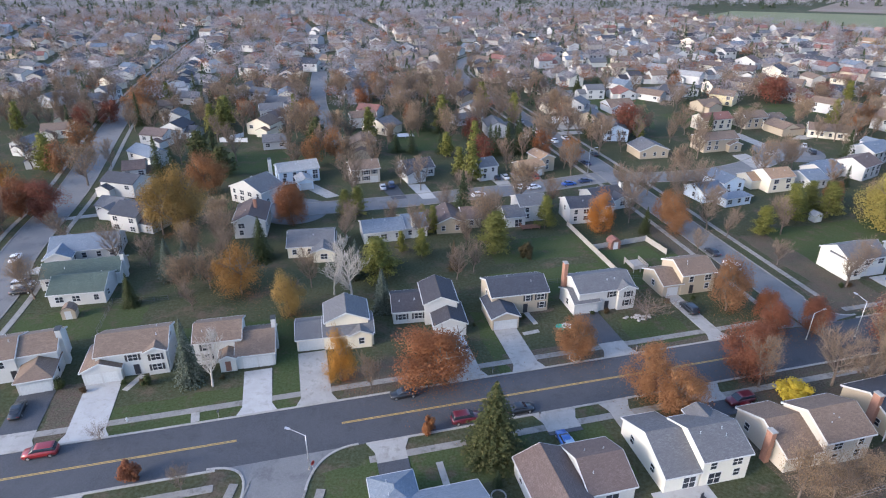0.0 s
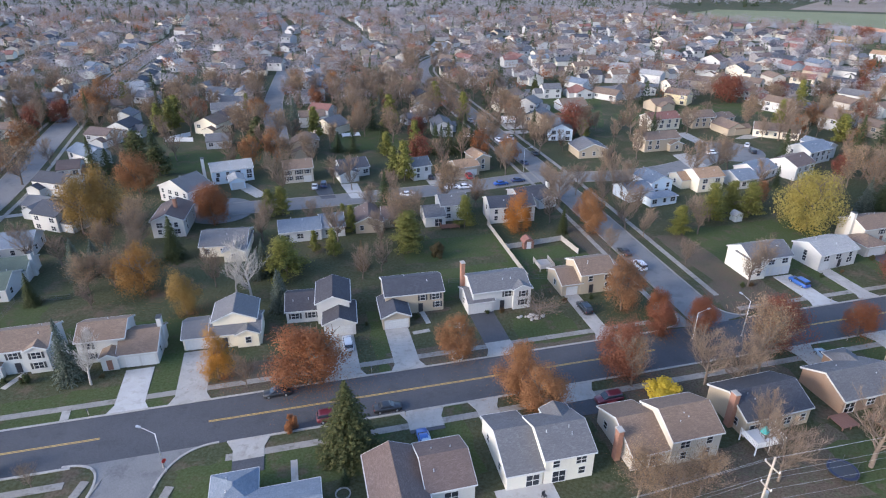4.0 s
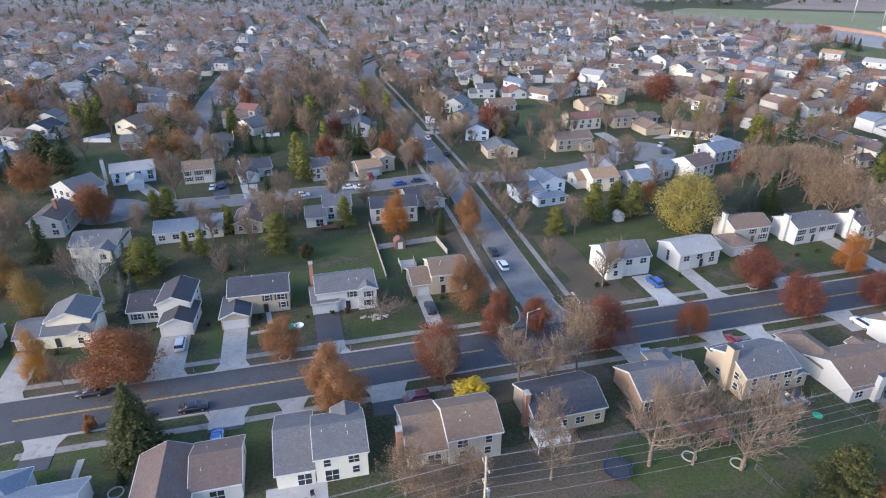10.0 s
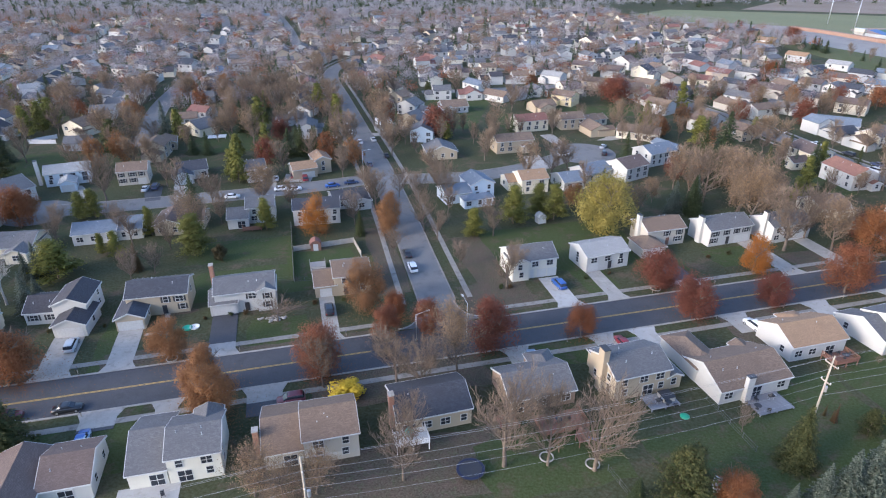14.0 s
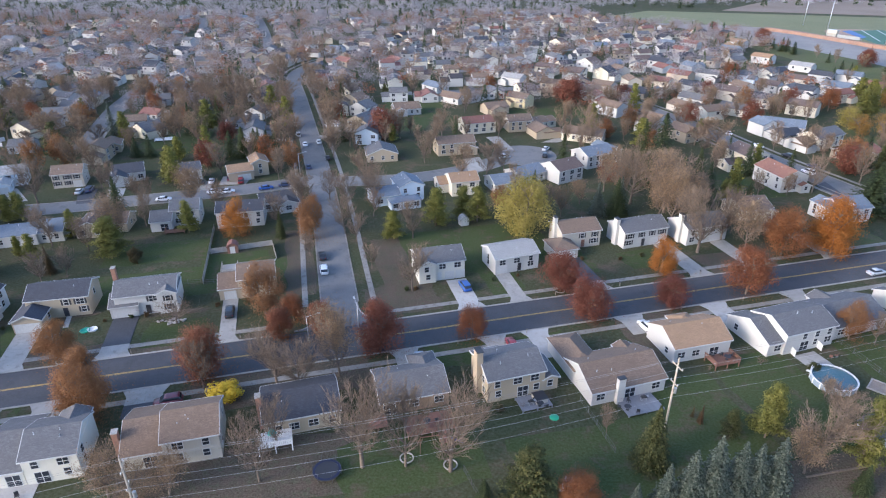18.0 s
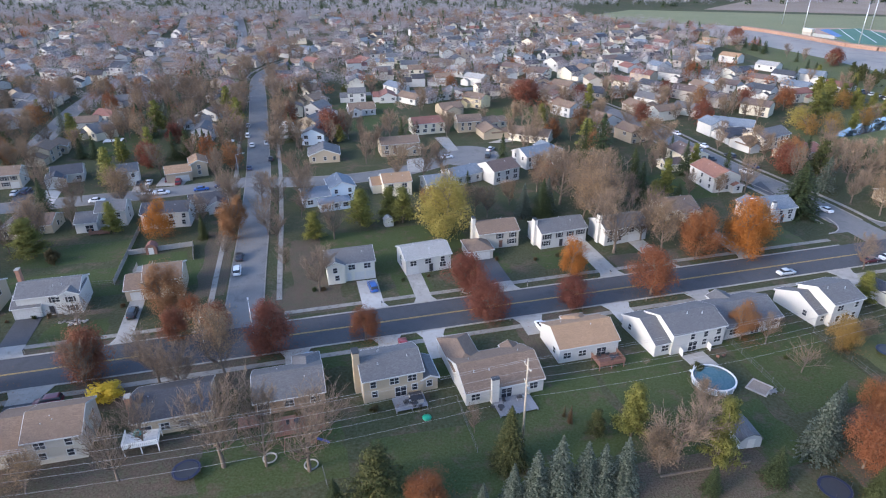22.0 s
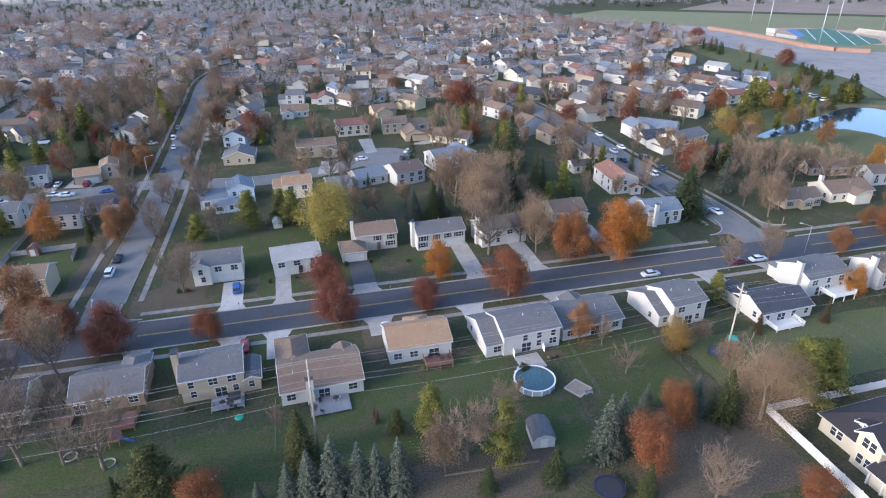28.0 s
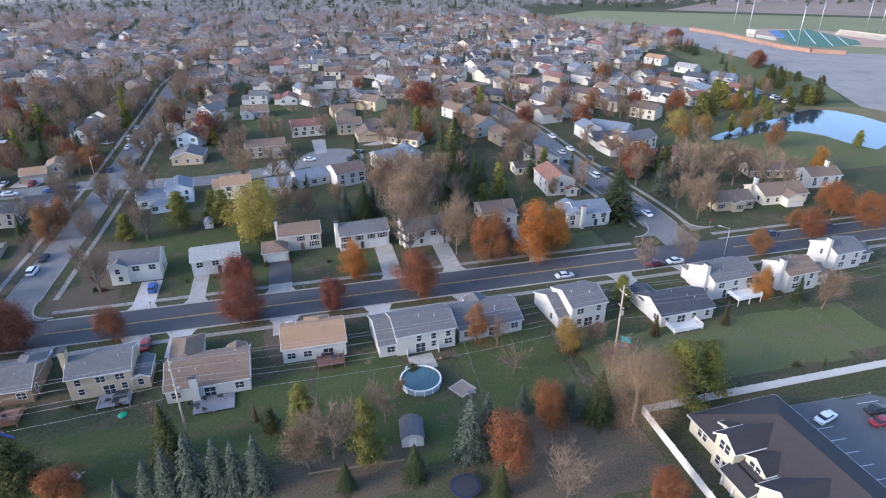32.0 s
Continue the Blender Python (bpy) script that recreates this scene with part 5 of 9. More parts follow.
patch('driveway', 'pale concrete driveway of a house', 'driveway', NEW_CONCRETE, 0.055, (-10.0, 182.2), (-4.7, 182.9), (-0.9, 170.6), (-5.0, 170.0))
patch('driveway', 'grey concrete driveway of a house', 'driveway', CONCRETE, 0.055, (-45.5, 183.0), (-39.7, 183.0), (-30.1, 172.5), (-33.6, 170.7))
patch('driveway', 'grey concrete driveway of a house', 'driveway', CONCRETE, 0.055, (115.5, 239.4), (120.8, 240.9), (124.9, 222.5), (120.8, 220.7))
patch('driveway', 'grey concrete driveway of a house', 'driveway', CONCRETE, 0.055, (47.4, 242.5), (57.1, 244.5), (57.9, 240.1), (48.7, 238.2))
patch('driveway', 'grey concrete driveway of a house', 'driveway', CONCRETE, 0.055, (46.2, 258.1), (58.3, 259.7), (62.4, 247.8), (48.5, 245.8))
patch('driveway', 'grey concrete driveway of a house', 'driveway', CONCRETE, 0.055, (105.4, 211.7), (111.3, 213.9), (113.5, 199.1), (106.6, 197.2))
patch('driveway', 'pale concrete driveway of a house', 'driveway', NEW_CONCRETE, 0.055, (-94.4, 127.2), (-86.5, 129.1), (-84.4, 124.4), (-95.7, 123.5))
patch('driveway', 'grey concrete driveway of a house', 'driveway', CONCRETE, 0.055, (-104.0, 156.2), (-93.4, 160.3), (-92.3, 158.1), (-103.9, 154.2))
patch('driveway', 'black asphalt driveway of a house', 'driveway', BLACKTOP, 0.055, (-19.1, 181.2), (-13.4, 182.2), (-9.6, 170.6), (-13.7, 169.4))
patch('driveway', 'grey concrete driveway of a house', 'driveway', CONCRETE, 0.055, (23.3, 193.6), (33.0, 193.6), (32.9, 186.3), (24.3, 185.6))
patch('driveway', 'grey concrete driveway of a house', 'driveway', CONCRETE, 0.055, (16.0, 189.2), (21.7, 189.2), (22.8, 181.1), (18.7, 180.5))
patch('driveway', 'grey concrete driveway of a house', 'driveway', CONCRETE, 0.055, (157.1, 239.4), (142.7, 237.3), (136.8, 232.0), (142.8, 232.0))
patch('driveway', 'black asphalt driveway of a house', 'driveway', BLACKTOP, 0.055, (219.2, 183.5), (219.1, 173.6), (223.1, 175.1), (223.9, 187.0))

# houses further back
house_simple(-85.6, 134.9, 14, 15.0, 9.0, 2.9, 'e', 'white', 'blue')
house_simple(-49.4, 149.2, 8, 8.0, 12.0, 4.6, 'g', 'white', 'umber')
house_simple(-126.9, 301.3, 14, 9.0, 9.0, 3.2, 'e', 'white', 'pale')
house_simple(-73.7, 268.9, 14, 10.0, 9.0, 3.6, 'e', 'white', 'grey')
house_simple(-76.5, 114.9, 10, 10.9, 9.0, 1, 'e', 'white', 'green')
house_simple(-79.7, 121.9, 13, 16.0, 8.0, 1, 'e', 'white', 'green')
house_simple(-31.6, 137.3, 7, 11.0, 10.0, 1, 'e', 'cream', 'grey')
house_simple(47.8, 168.0, 21, 10.3, 8.0, 1, 'e', 'white', 'navy')
house_simple(116.1, 182.6, 18, 7.5, 9.0, 1, 'e', 'white', 'blue')
house(206.9, 184.4, 12, 'two-storey white house with red-brown shingle roof and small front gable', [(-4.6, 4.6, -6.7, 6.7, 4.9, 'g'), (1.4, 4.8, -8.4, -5.0, 2.4, 'g')], 'white', 'terracotta', group='houses further back')
house(125.0, 190.3, 32, 'low white house with blue-grey roof at the court', [(-5.4, 5.4, -4.2, 4.2, 3.0, 'e')], 'white', 'blue', group='houses further back')
house_simple(284.1, 197.5, 3, 10.1, 9.0, 1, 'e', 'tan', 'brown')
house(151.0, 206.5, 28, 'two-storey white house with blue-grey roof and gabled end wing', [(-6.0, 6.0, -4.5, 4.5, 4.6, 'e'), (5.4, 11.0, -3.0, 7.0, 4.4, 'g')], 'white', 'blue', group='houses further back')
house(205.4, 205.1, 14, 'two-storey cream house with dark brown roof and low garage wing', [(-4.6, 4.6, -5.5, 5.5, 4.9, 'g'), (-11.6, -4.6, -6.0, 0.0, 2.6, 'e')], 'cream', 'umber', group='houses further back')
house_simple(249.2, 212.5, 25, 15.4, 9.0, 1, 'e', 'tan', 'red')
house_simple(75.1, 213.4, 11, 10.9, 10.0, 1, 'g', 'tan', 'grey')
house(137.3, 191.5, 32, 'two-storey white house with dark brown roof at the court', [(-5.2, 5.2, -4.7, 4.7, 4.5, 'e')], 'white', 'umber', group='houses further back')
house_simple(102.0, 220.5, 15, 14.4, 8.0, 2, 'e', 'tan', 'brown')
house_simple(-28.4, 223.6, 19, 7.5, 8.0, 1, 'g', 'tan', 'brown')
house_simple(244.2, 227.5, 30, 16.0, 9.0, 2, 'e', 'cream', 'grey')
house_simple(154.4, 236.4, -25, 16.0, 9.0, 1, 'e', 'cream', 'brown')
house_simple(240.5, 248.6, -30, 16.0, 10.0, 1, 'e', 'white', 'blue')
house_simple(112.2, 248.6, 17, 13.7, 8.0, 2, 'e', 'cream', 'red')
house_simple(129.4, 251.3, 12, 10.0, 8.0, 2, 'e', 'tan', 'brown')
house_simple(136.2, 253.5, 31, 10.9, 8.0, 1, 'e', 'cream', 'brown')
house_simple(81.2, 279.3, 15, 12.0, 9.0, 1, 'e', 'grey', 'brown')

# distant houses
placed_house(-95.1, 176.4, -16, 11.6, 8, 4.2, 'e', 'white', 'navy')
placed_house(-97.3, 187.8, 18, 6.6, 8, 4.4, 'e', 'white', 'umber')
placed_house(-81.4, 151.8, -19, 8.7, 9, 4.4, 'e', 'white', 'navy')
placed_house(-91.3, 160.9, -15, 7.5, 7, 2.8, 'e', 'grey', 'grey')
placed_house(-99.6, 203.6, -35, 13.5, 8, 4.2, 'e', 'white', 'blue')
placed_house(-106.0, 226.6, -16, 10.2, 8, 4.2, 'e', 'white', 'umber')
placed_house(-102.8, 237.6, -10, 9.3, 9, 4.2, 'g', 'white', 'navy')
placed_house(-109.9, 254.4, 0, 8.4, 8, 4.2, 'g', 'white', 'grey')
placed_house(-121.0, 274.3, 22, 8.1, 8, 4.0, 'e', 'tan', 'brown')
placed_house(-132.5, 312.0, 40, 9.2, 8, 4.0, 'e', 'white', 'pale')
placed_house(-137.5, 204.8, 19, 7.1, 10, 4.4, 'g', 'white', 'navy')
placed_house(-150.2, 218.1, -15, 8.0, 8, 3.4, 'g', 'white', 'grey')
placed_house(-150.0, 237.0, 18, 9.7, 8, 3.4, 'e', 'cream', 'brown')
placed_house(-157.8, 258.2, 21, 7.5, 8, 3.4, 'e', 'cream', 'brown')
placed_house(-171.6, 326.1, -19, 12.9, 8, 3.4, 'g', 'cream', 'brown')
placed_house(-232.2, 350.0, -30, 13.5, 8, 4.2, 'e', 'white', 'grey')
placed_house(215.0, 330.5, -38, 11.6, 8, 4.6, 'e', 'cream', 'red')
placed_house(228.4, 319.3, -52, 13.0, 8, 4.6, 'e', 'white', 'navy')
placed_house(241.5, 306.9, -52, 13.0, 8.5, 4.6, 'e', 'greige', 'umber')
placed_house(250.5, 290.8, -46, 12.5, 8.5, 4.6, 'e', 'greige', 'navy')
placed_house(262.8, 275.1, -41, 12.5, 8.5, 4.6, 'e', 'cream', 'umber')
placed_house(218.7, 290.4, -52, 13.0, 8.5, 4.4, 'e', 'white', 'grey')
placed_house(231.7, 276.3, -46, 11.5, 8, 3.2, 'e', 'ivory', 'grey')
placed_house(208.2, 311.2, -1, 6.6, 8, 3.2, 'g', 'white', 'blue')
placed_house(269.1, 320.3, -52, 11.3, 8, 4.6, 'e', 'white', 'umber')
placed_house(275.0, 311.6, -48, 6.8, 10, 4.6, 'g', 'white', 'grey')
placed_house(281.8, 308.5, -52, 10.3, 8, 4.4, 'e', 'white', 'navy')
placed_house(302.4, 316.3, -52, 13.0, 9, 4.4, 'e', 'white', 'blue')
placed_house(324.2, 315.9, -52, 13.0, 8, 4.2, 'e', 'white', 'red')
placed_house(326.9, 346.8, -44, 13.0, 8, 4.2, 'e', 'white', 'blue')
placed_house(249.8, 351.9, -45, 13.0, 8, 4.4, 'e', 'white', 'grey')
placed_house(233.1, 349.8, -49, 13.0, 8, 4.4, 'e', 'tan', 'red')
placed_house(266.7, 348.4, -44, 8.9, 8, 4.4, 'e', 'paleblue', 'grey')
placed_house(283.8, 354.5, -52, 10.5, 8, 4.4, 'g', 'ivory', 'grey')
placed_house(293.5, 336.0, -52, 13.0, 8, 4.2, 'e', 'greige', 'umber')
placed_house(318.4, 379.9, -52, 13.0, 8, 3.4, 'e', 'white', 'pale')
placed_house(311.8, 347.0, -49, 12.2, 8, 4.2, 'e', 'grey', 'navy')
placed_house(307.6, 408.0, -52, 13.0, 8, 4.2, 'e', 'white', 'rust')
placed_house(189.0, 385.0, -52, 13.0, 9, 4.6, 'g', 'white', 'umber')
placed_house(174.2, 357.4, -37, 10.9, 8, 4.2, 'e', 'white', 'umber')
placed_house(192.2, 358.6, -50, 10.6, 8, 4.4, 'g', 'cream', 'navy')
placed_house(196.9, 312.4, -33, 11.8, 10, 2.8, 'e', 'tan', 'navy')
placed_house(217.4, 379.9, -24, 9.3, 8, 4.2, 'g', 'ivory', 'grey')
placed_house(234.8, 391.4, -52, 13.0, 8, 4.4, 'e', 'white', 'navy')
placed_house(185.2, 471.7, -45, 11.6, 8, 4.4, 'g', 'cream', 'umber')
placed_house(224.9, 479.5, -44, 8.1, 8, 4.6, 'g', 'white', 'grey')
placed_house(282.5, 467.8, -50, 13.0, 8, 4.2, 'e', 'white', 'red')
placed_house(319.7, 474.1, -52, 13.0, 8, 4.2, 'e', 'white', 'rust')
placed_house(265.1, 470.6, -30, 11.3, 8, 4.2, 'e', 'white', 'blue')
placed_house(300.4, 441.3, -50, 13.0, 8, 4.2, 'e', 'grey', 'blue')
placed_house(265.7, 438.8, -52, 13.0, 8, 4.2, 'e', 'greige', 'red')
placed_house(267.3, 396.1, -52, 13.0, 8, 4.2, 'e', 'greige', 'grey')
placed_house(185.9, 248.3, 33, 13.0, 9, 4.6, 'g', 'white', 'brown')
placed_house(94.4, 326.8, -52, 13.0, 8, 3.0, 'e', 'white', 'blue')
placed_house(103.5, 301.2, -41, 12.7, 8, 2.9, 'e', 'white', 'brown')
placed_house(114.2, 304.7, 40, 13.0, 8, 2.9, 'g', 'white', 'navy')
placed_house(135.2, 292.5, -39, 10.9, 8, 4.6, 'e', 'yellow', 'brown')
placed_house(161.3, 372.9, -37, 13.0, 8, 4.4, 'e', 'cream', 'umber')
placed_house(156.9, 325.3, -34, 12.2, 8, 4.4, 'e', 'tan', 'brown')
placed_house(175.9, 359.6, -27, 11.0, 8, 4.4, 'e', 'cream', 'umber')
placed_house(137.9, 342.3, -38, 12.2, 8, 4.2, 'e', 'white', 'pale')
placed_house(128.4, 368.3, -37, 13.0, 9, 3.4, 'e', 'white', 'pale')
placed_house(182.5, 321.4, -43, 11.7, 8, 4.4, 'e', 'greige', 'brown')
placed_house(175.5, 276.1, -52, 11.5, 8, 4.4, 'e', 'white', 'brown')
placed_house(14.4, 272.3, -13, 9.2, 9, 3.2, 'g', 'white', 'grey')
placed_house(11.7, 257.8, 33, 12.9, 7, 2.6, 'e', 'grey', 'grey')
placed_house(5.8, 306.6, -9, 7.6, 9, 3.4, 'g', 'white', 'grey')
placed_house(-3.1, 341.3, -10, 9.1, 9, 3.2, 'g', 'tan', 'brown')
placed_house(-5.7, 368.5, -47, 13.0, 9, 3.2, 'g', 'tan', 'brown')
placed_house(68.4, 234.1, -5, 8.9, 9, 4.4, 'g', 'paleblue', 'grey')
placed_house(61.8, 275.6, -31, 9.8, 8, 4.4, 'g', 'white', 'grey')
placed_house(63.4, 255.4, -30, 10.7, 8, 3.4, 'g', 'tan', 'grey')
placed_house(55.9, 296.9, -38, 9.5, 8, 3.4, 'g', 'tan', 'brown')
placed_house(49.9, 316.3, -41, 9.9, 8, 3.4, 'g', 'cream', 'brown')
placed_house(35.8, 370.3, -31, 10.0, 8, 3.2, 'e', 'white', 'grey')
placed_house(37.3, 397.1, -46, 13.0, 8, 4.2, 'e', 'tan', 'red')
placed_house(69.4, 399.6, -52, 13.0, 8, 4.2, 'e', 'white', 'red')
placed_house(-22.3, 243.5, -35, 11.4, 9, 3.2, 'g', 'cream', 'grey')
placed_house(-30.3, 268.6, -18, 9.7, 8, 3.4, 'e', 'white', 'red')
placed_house(-42.6, 316.6, -29, 10.9, 8, 3.4, 'g', 'grey', 'grey')
placed_house(-48.9, 339.3, -25, 10.4, 8, 3.4, 'g', 'grey', 'grey')
placed_house(-53.0, 360.2, -21, 9.1, 8, 3.4, 'g', 'grey', 'blue')
placed_house(-85.1, 330.0, -35, 13.0, 8, 3.2, 'e', 'tan', 'brown')
placed_house(-70.1, 242.7, -18, 10.4, 9, 4.2, 'g', 'cream', 'brown')
placed_house(-61.5, 223.4, 14, 8.4, 8, 2.8, 'e', 'grey', 'grey')
placed_house(-69.4, 255.0, -21, 7.5, 8, 4.0, 'g', 'white', 'umber')
placed_house(-73.3, 284.0, -5, 11.8, 8, 3.2, 'e', 'grey', 'grey')
placed_house(-116.4, 293.8, -17, 13.0, 9, 3.2, 'e', 'white', 'grey')
placed_house(-125.9, 338.2, -29, 13.0, 8, 3.0, 'e', 'white', 'grey')
placed_house(-136.1, 377.3, -30, 13.0, 8, 3.0, 'g', 'white', 'pale')
placed_house(-105.2, 386.0, -35, 13.0, 8, 3.0, 'e', 'grey', 'navy')
far_house(-28, 214, 97, 'tan', 'brown', 1)
far_house(236, 224, 22, 'white', 'brown', 1)
far_house(234, 235, 12, 'white', 'navy', 0)
far_house(194, 236, 25, 'tan', 'brown', 0)
far_house(22, 240, 98, 'grey', 'grey', 0)
far_house(138, 242, 106, 'tan', 'brown', 1)
far_house(230, 244, 104, 'white', 'blue', 1)
far_house(122, 280, 112, 'tan', 'brown', 0)
far_house(-85, 298, -22, 'grey', 'grey', 1)
far_house(-40, 298, 105, 'grey', 'grey', 0)
far_house(-161, 302, 62, 'white', 'grey', 2)
far_house(42, 336, 17, 'white', 'navy', 0)
far_house(119, 342, 6, 'white', 'brown', 0)
far_house(43, 353, 106, 'white', 'brown', 2)
far_house(-178, 366, -23, 'white', 'blue', 1)
far_house(-239, 371, 71, 'white', 'grey', 0)
far_house(83, 372, 12, 'white', 'grey', 2)
far_house(-76, 377, -10, 'white', 'navy', 2)
far_house(-45, 381, 14, 'white', 'brown', 0)
far_house(-224, 382, -21, 'tan', 'brown', 0)
far_house(-67, 382, -13, 'white', 'grey', 0)
far_house(-10, 390, 7, 'cream', 'rust', 2)
far_house(-21, 391, 106, 'grey', 'grey', 2)
far_house(-148, 393, 68, 'grey', 'grey', 0)
far_house(-83, 394, -14, 'white', 'navy', 0)
far_house(-67, 394, -22, 'tan', 'brown', 2)
far_house(149, 394, 103, 'white', 'grey', 1)
far_house(-229, 399, 74, 'white', 'grey', 0)
far_house(-54, 400, 115, 'grey', 'grey', 2)
far_house(235, 409, 104, 'grey', 'grey', 0)
far_house(172, 412, 23, 'grey', 'grey', 2)
far_house(-19, 412, 105, 'tan', 'brown', 2)
far_house(-276, 417, 68, 'tan', 'brown', 1)
far_house(246, 418, 105, 'white', 'navy', 0)
far_house(157, 418, 99, 'white', 'grey', 2)
far_house(75, 422, 11, 'white', 'grey', 2)
far_house(192, 423, 16, 'white', 'navy', 0)
far_house(-288, 424, -14, 'white', 'grey', 2)
far_house(295, 425, 105, 'white', 'navy', 0)
far_house(-140, 425, 75, 'white', 'grey', 0)
far_house(283, 431, 118, 'white', 'navy', 0)
far_house(221, 431, 8, 'tan', 'brown', 1)
far_house(122, 432, 101, 'white', 'brown', 0)
far_house(133, 433, 7, 'tan', 'brown', 2)
far_house(197, 438, 97, 'white', 'grey', 0)
far_house(78, 439, 21, 'white', 'grey', 2)
far_house(-108, 443, 70, 'white', 'grey', 2)
far_house(147, 446, 15, 'white', 'grey', 1)
far_house(-158, 446, -22, 'white', 'grey', 0)
far_house(-22, 446, 7, 'white', 'grey', 0)
far_house(-34, 447, 105, 'grey', 'grey', 2)
far_house(-84, 449, 74, 'white', 'navy', 1)
far_house(-97, 450, 67, 'tan', 'brown', 2)
far_house(-133, 451, -20, 'white', 'grey', 1)
far_house(138, 453, 12, 'white', 'blue', 0)
far_house(-43, 454, 13, 'white', 'brown', 1)
far_house(263, 455, 17, 'white', 'navy', 0)
far_house(-73, 456, -24, 'tan', 'brown', 2)
far_house(212, 457, 15, 'white', 'blue', 1)
far_house(166, 459, 89, 'white', 'navy', 1)
far_house(4, 460, 23, 'white', 'brown', 2)
far_house(309, 460, 106, 'cream', 'rust', 0)
far_house(-246, 460, -18, 'tan', 'brown', 2)
far_house(85, 461, 13, 'white', 'navy', 1)
far_house(-129, 461, -22, 'grey', 'grey', 0)
far_house(125, 461, 109, 'white', 'grey', 1)
far_house(-290, 468, -24, 'cream', 'brown', 0)
far_house(-205, 469, -29, 'white', 'grey', 0)
far_house(-66, 470, -17, 'white', 'grey', 0)
far_house(105, 476, 104, 'grey', 'grey', 1)
far_house(-17, 484, 24, 'cream', 'rust', 2)
far_house(-272, 485, 74, 'white', 'navy', 0)
far_house(-118, 486, -19, 'white', 'brown', 1)
far_house(-93, 486, -27, 'grey', 'grey', 0)
far_house(-61, 486, -18, 'tan', 'brown', 0)
far_house(-179, 492, 77, 'white', 'grey', 2)
far_house(144, 492, 16, 'white', 'grey', 1)
far_house(242, 495, 23, 'white', 'navy', 0)
far_house(-74, 504, -15, 'white', 'navy', 0)
far_house(-27, 505, 9, 'cream', 'rust', 0)
far_house(208, 511, 98, 'white', 'navy', 1)
far_house(122, 511, 11, 'white', 'grey', 1)
far_house(103, 512, 116, 'white', 'navy', 2)
far_house(-74, 521, -9, 'tan', 'brown', 1)
far_house(-165, 526, -10, 'grey', 'grey', 1)
far_house(164, 527, 17, 'white', 'grey', 0)
far_house(-189, 527, 75, 'white', 'brown', 0)
far_house(130, 529, 12, 'white', 'brown', 2)
far_house(152, 530, 10, 'white', 'navy', 2)
far_house(77, 530, 14, 'white', 'brown', 0)
far_house(35, 534, 13, 'white', 'grey', 2)
far_house(189, 535, 17, 'white', 'brown', 0)
far_house(-57, 539, 6, 'white', 'grey', 0)
far_house(97, 541, 111, 'white', 'navy', 2)
far_house(-101, 541, 65, 'white', 'grey', 1)
far_house(-7, 545, 99, 'white', 'grey', 0)
far_house(47, 553, 14, 'white', 'grey', 2)
far_house(190, 562, 105, 'white', 'grey', 1)
far_house(-219, 565, 73, 'cream', 'brown', 1)
far_house(251, 573, 13, 'tan', 'brown', 1)
far_house(-288, 576, -29, 'cream', 'brown', 2)
far_house(2, 578, 27, 'white', 'brown', 1)
far_house(-45, 579, 105, 'white', 'navy', 2)
far_house(-254, 584, 72, 'cream', 'brown', 2)
far_house(-279, 589, -20, 'cream', 'brown', 1)
far_house(103, 595, 23, 'white', 'navy', 0)
far_house(-219, 603, -23, 'cream', 'brown', 1)
far_house(226, 610, 105, 'tan', 'brown', 2)
far_house(185, 610, 4, 'white', 'grey', 1)
far_house(149, 610, 13, 'white', 'grey', 2)
far_house(-169, 612, 76, 'cream', 'brown', 0)
far_house(-184, 613, 77, 'cream', 'brown', 1)
far_house(-381, 614, 71, 'white', 'grey', 1)
far_house(-353, 614, 61, 'white', 'grey', 0)
far_house(-248, 615, 73, 'cream', 'brown', 2)
far_house(-82, 617, -22, 'white', 'grey', 0)
far_house(79, 621, 15, 'white', 'grey', 2)
far_house(102, 623, 6, 'white', 'grey', 0)
far_house(-410, 627, -34, 'white', 'grey', 1)
far_house(-374, 627, -27, 'white', 'navy', 1)
far_house(-226, 629, -14, 'cream', 'brown', 2)
far_house(211, 637, 14, 'cream', 'rust', 1)
far_house(128, 637, 14, 'white', 'grey', 0)
far_house(188, 640, 107, 'white', 'grey', 1)
far_house(-203, 644, -24, 'cream', 'brown', 0)
far_house(-64, 645, -23, 'white', 'navy', 1)
far_house(-24, 655, 10, 'white', 'grey', 0)
far_house(-105, 660, 71, 'white', 'grey', 0)
far_house(252, 665, 120, 'cream', 'rust', 0)
far_house(92, 666, 16, 'white', 'navy', 2)
far_house(106, 675, 20, 'white', 'grey', 1)
far_house(-39, 676, 16, 'tan', 'brown', 0)
far_house(-15, 677, 117, 'cream', 'rust', 1)
far_house(22, 681, 14, 'white', 'grey', 1)
far_house(190, 698, 110, 'white', 'brown', 2)
far_house(51, 711, 101, 'tan', 'brown', 1)
far_house(124, 716, 25, 'white', 'navy', 1)
far_house(161, 733, 11, 'tan', 'brown', 0)
far_house(75, 744, 106, 'white', 'grey', 2)

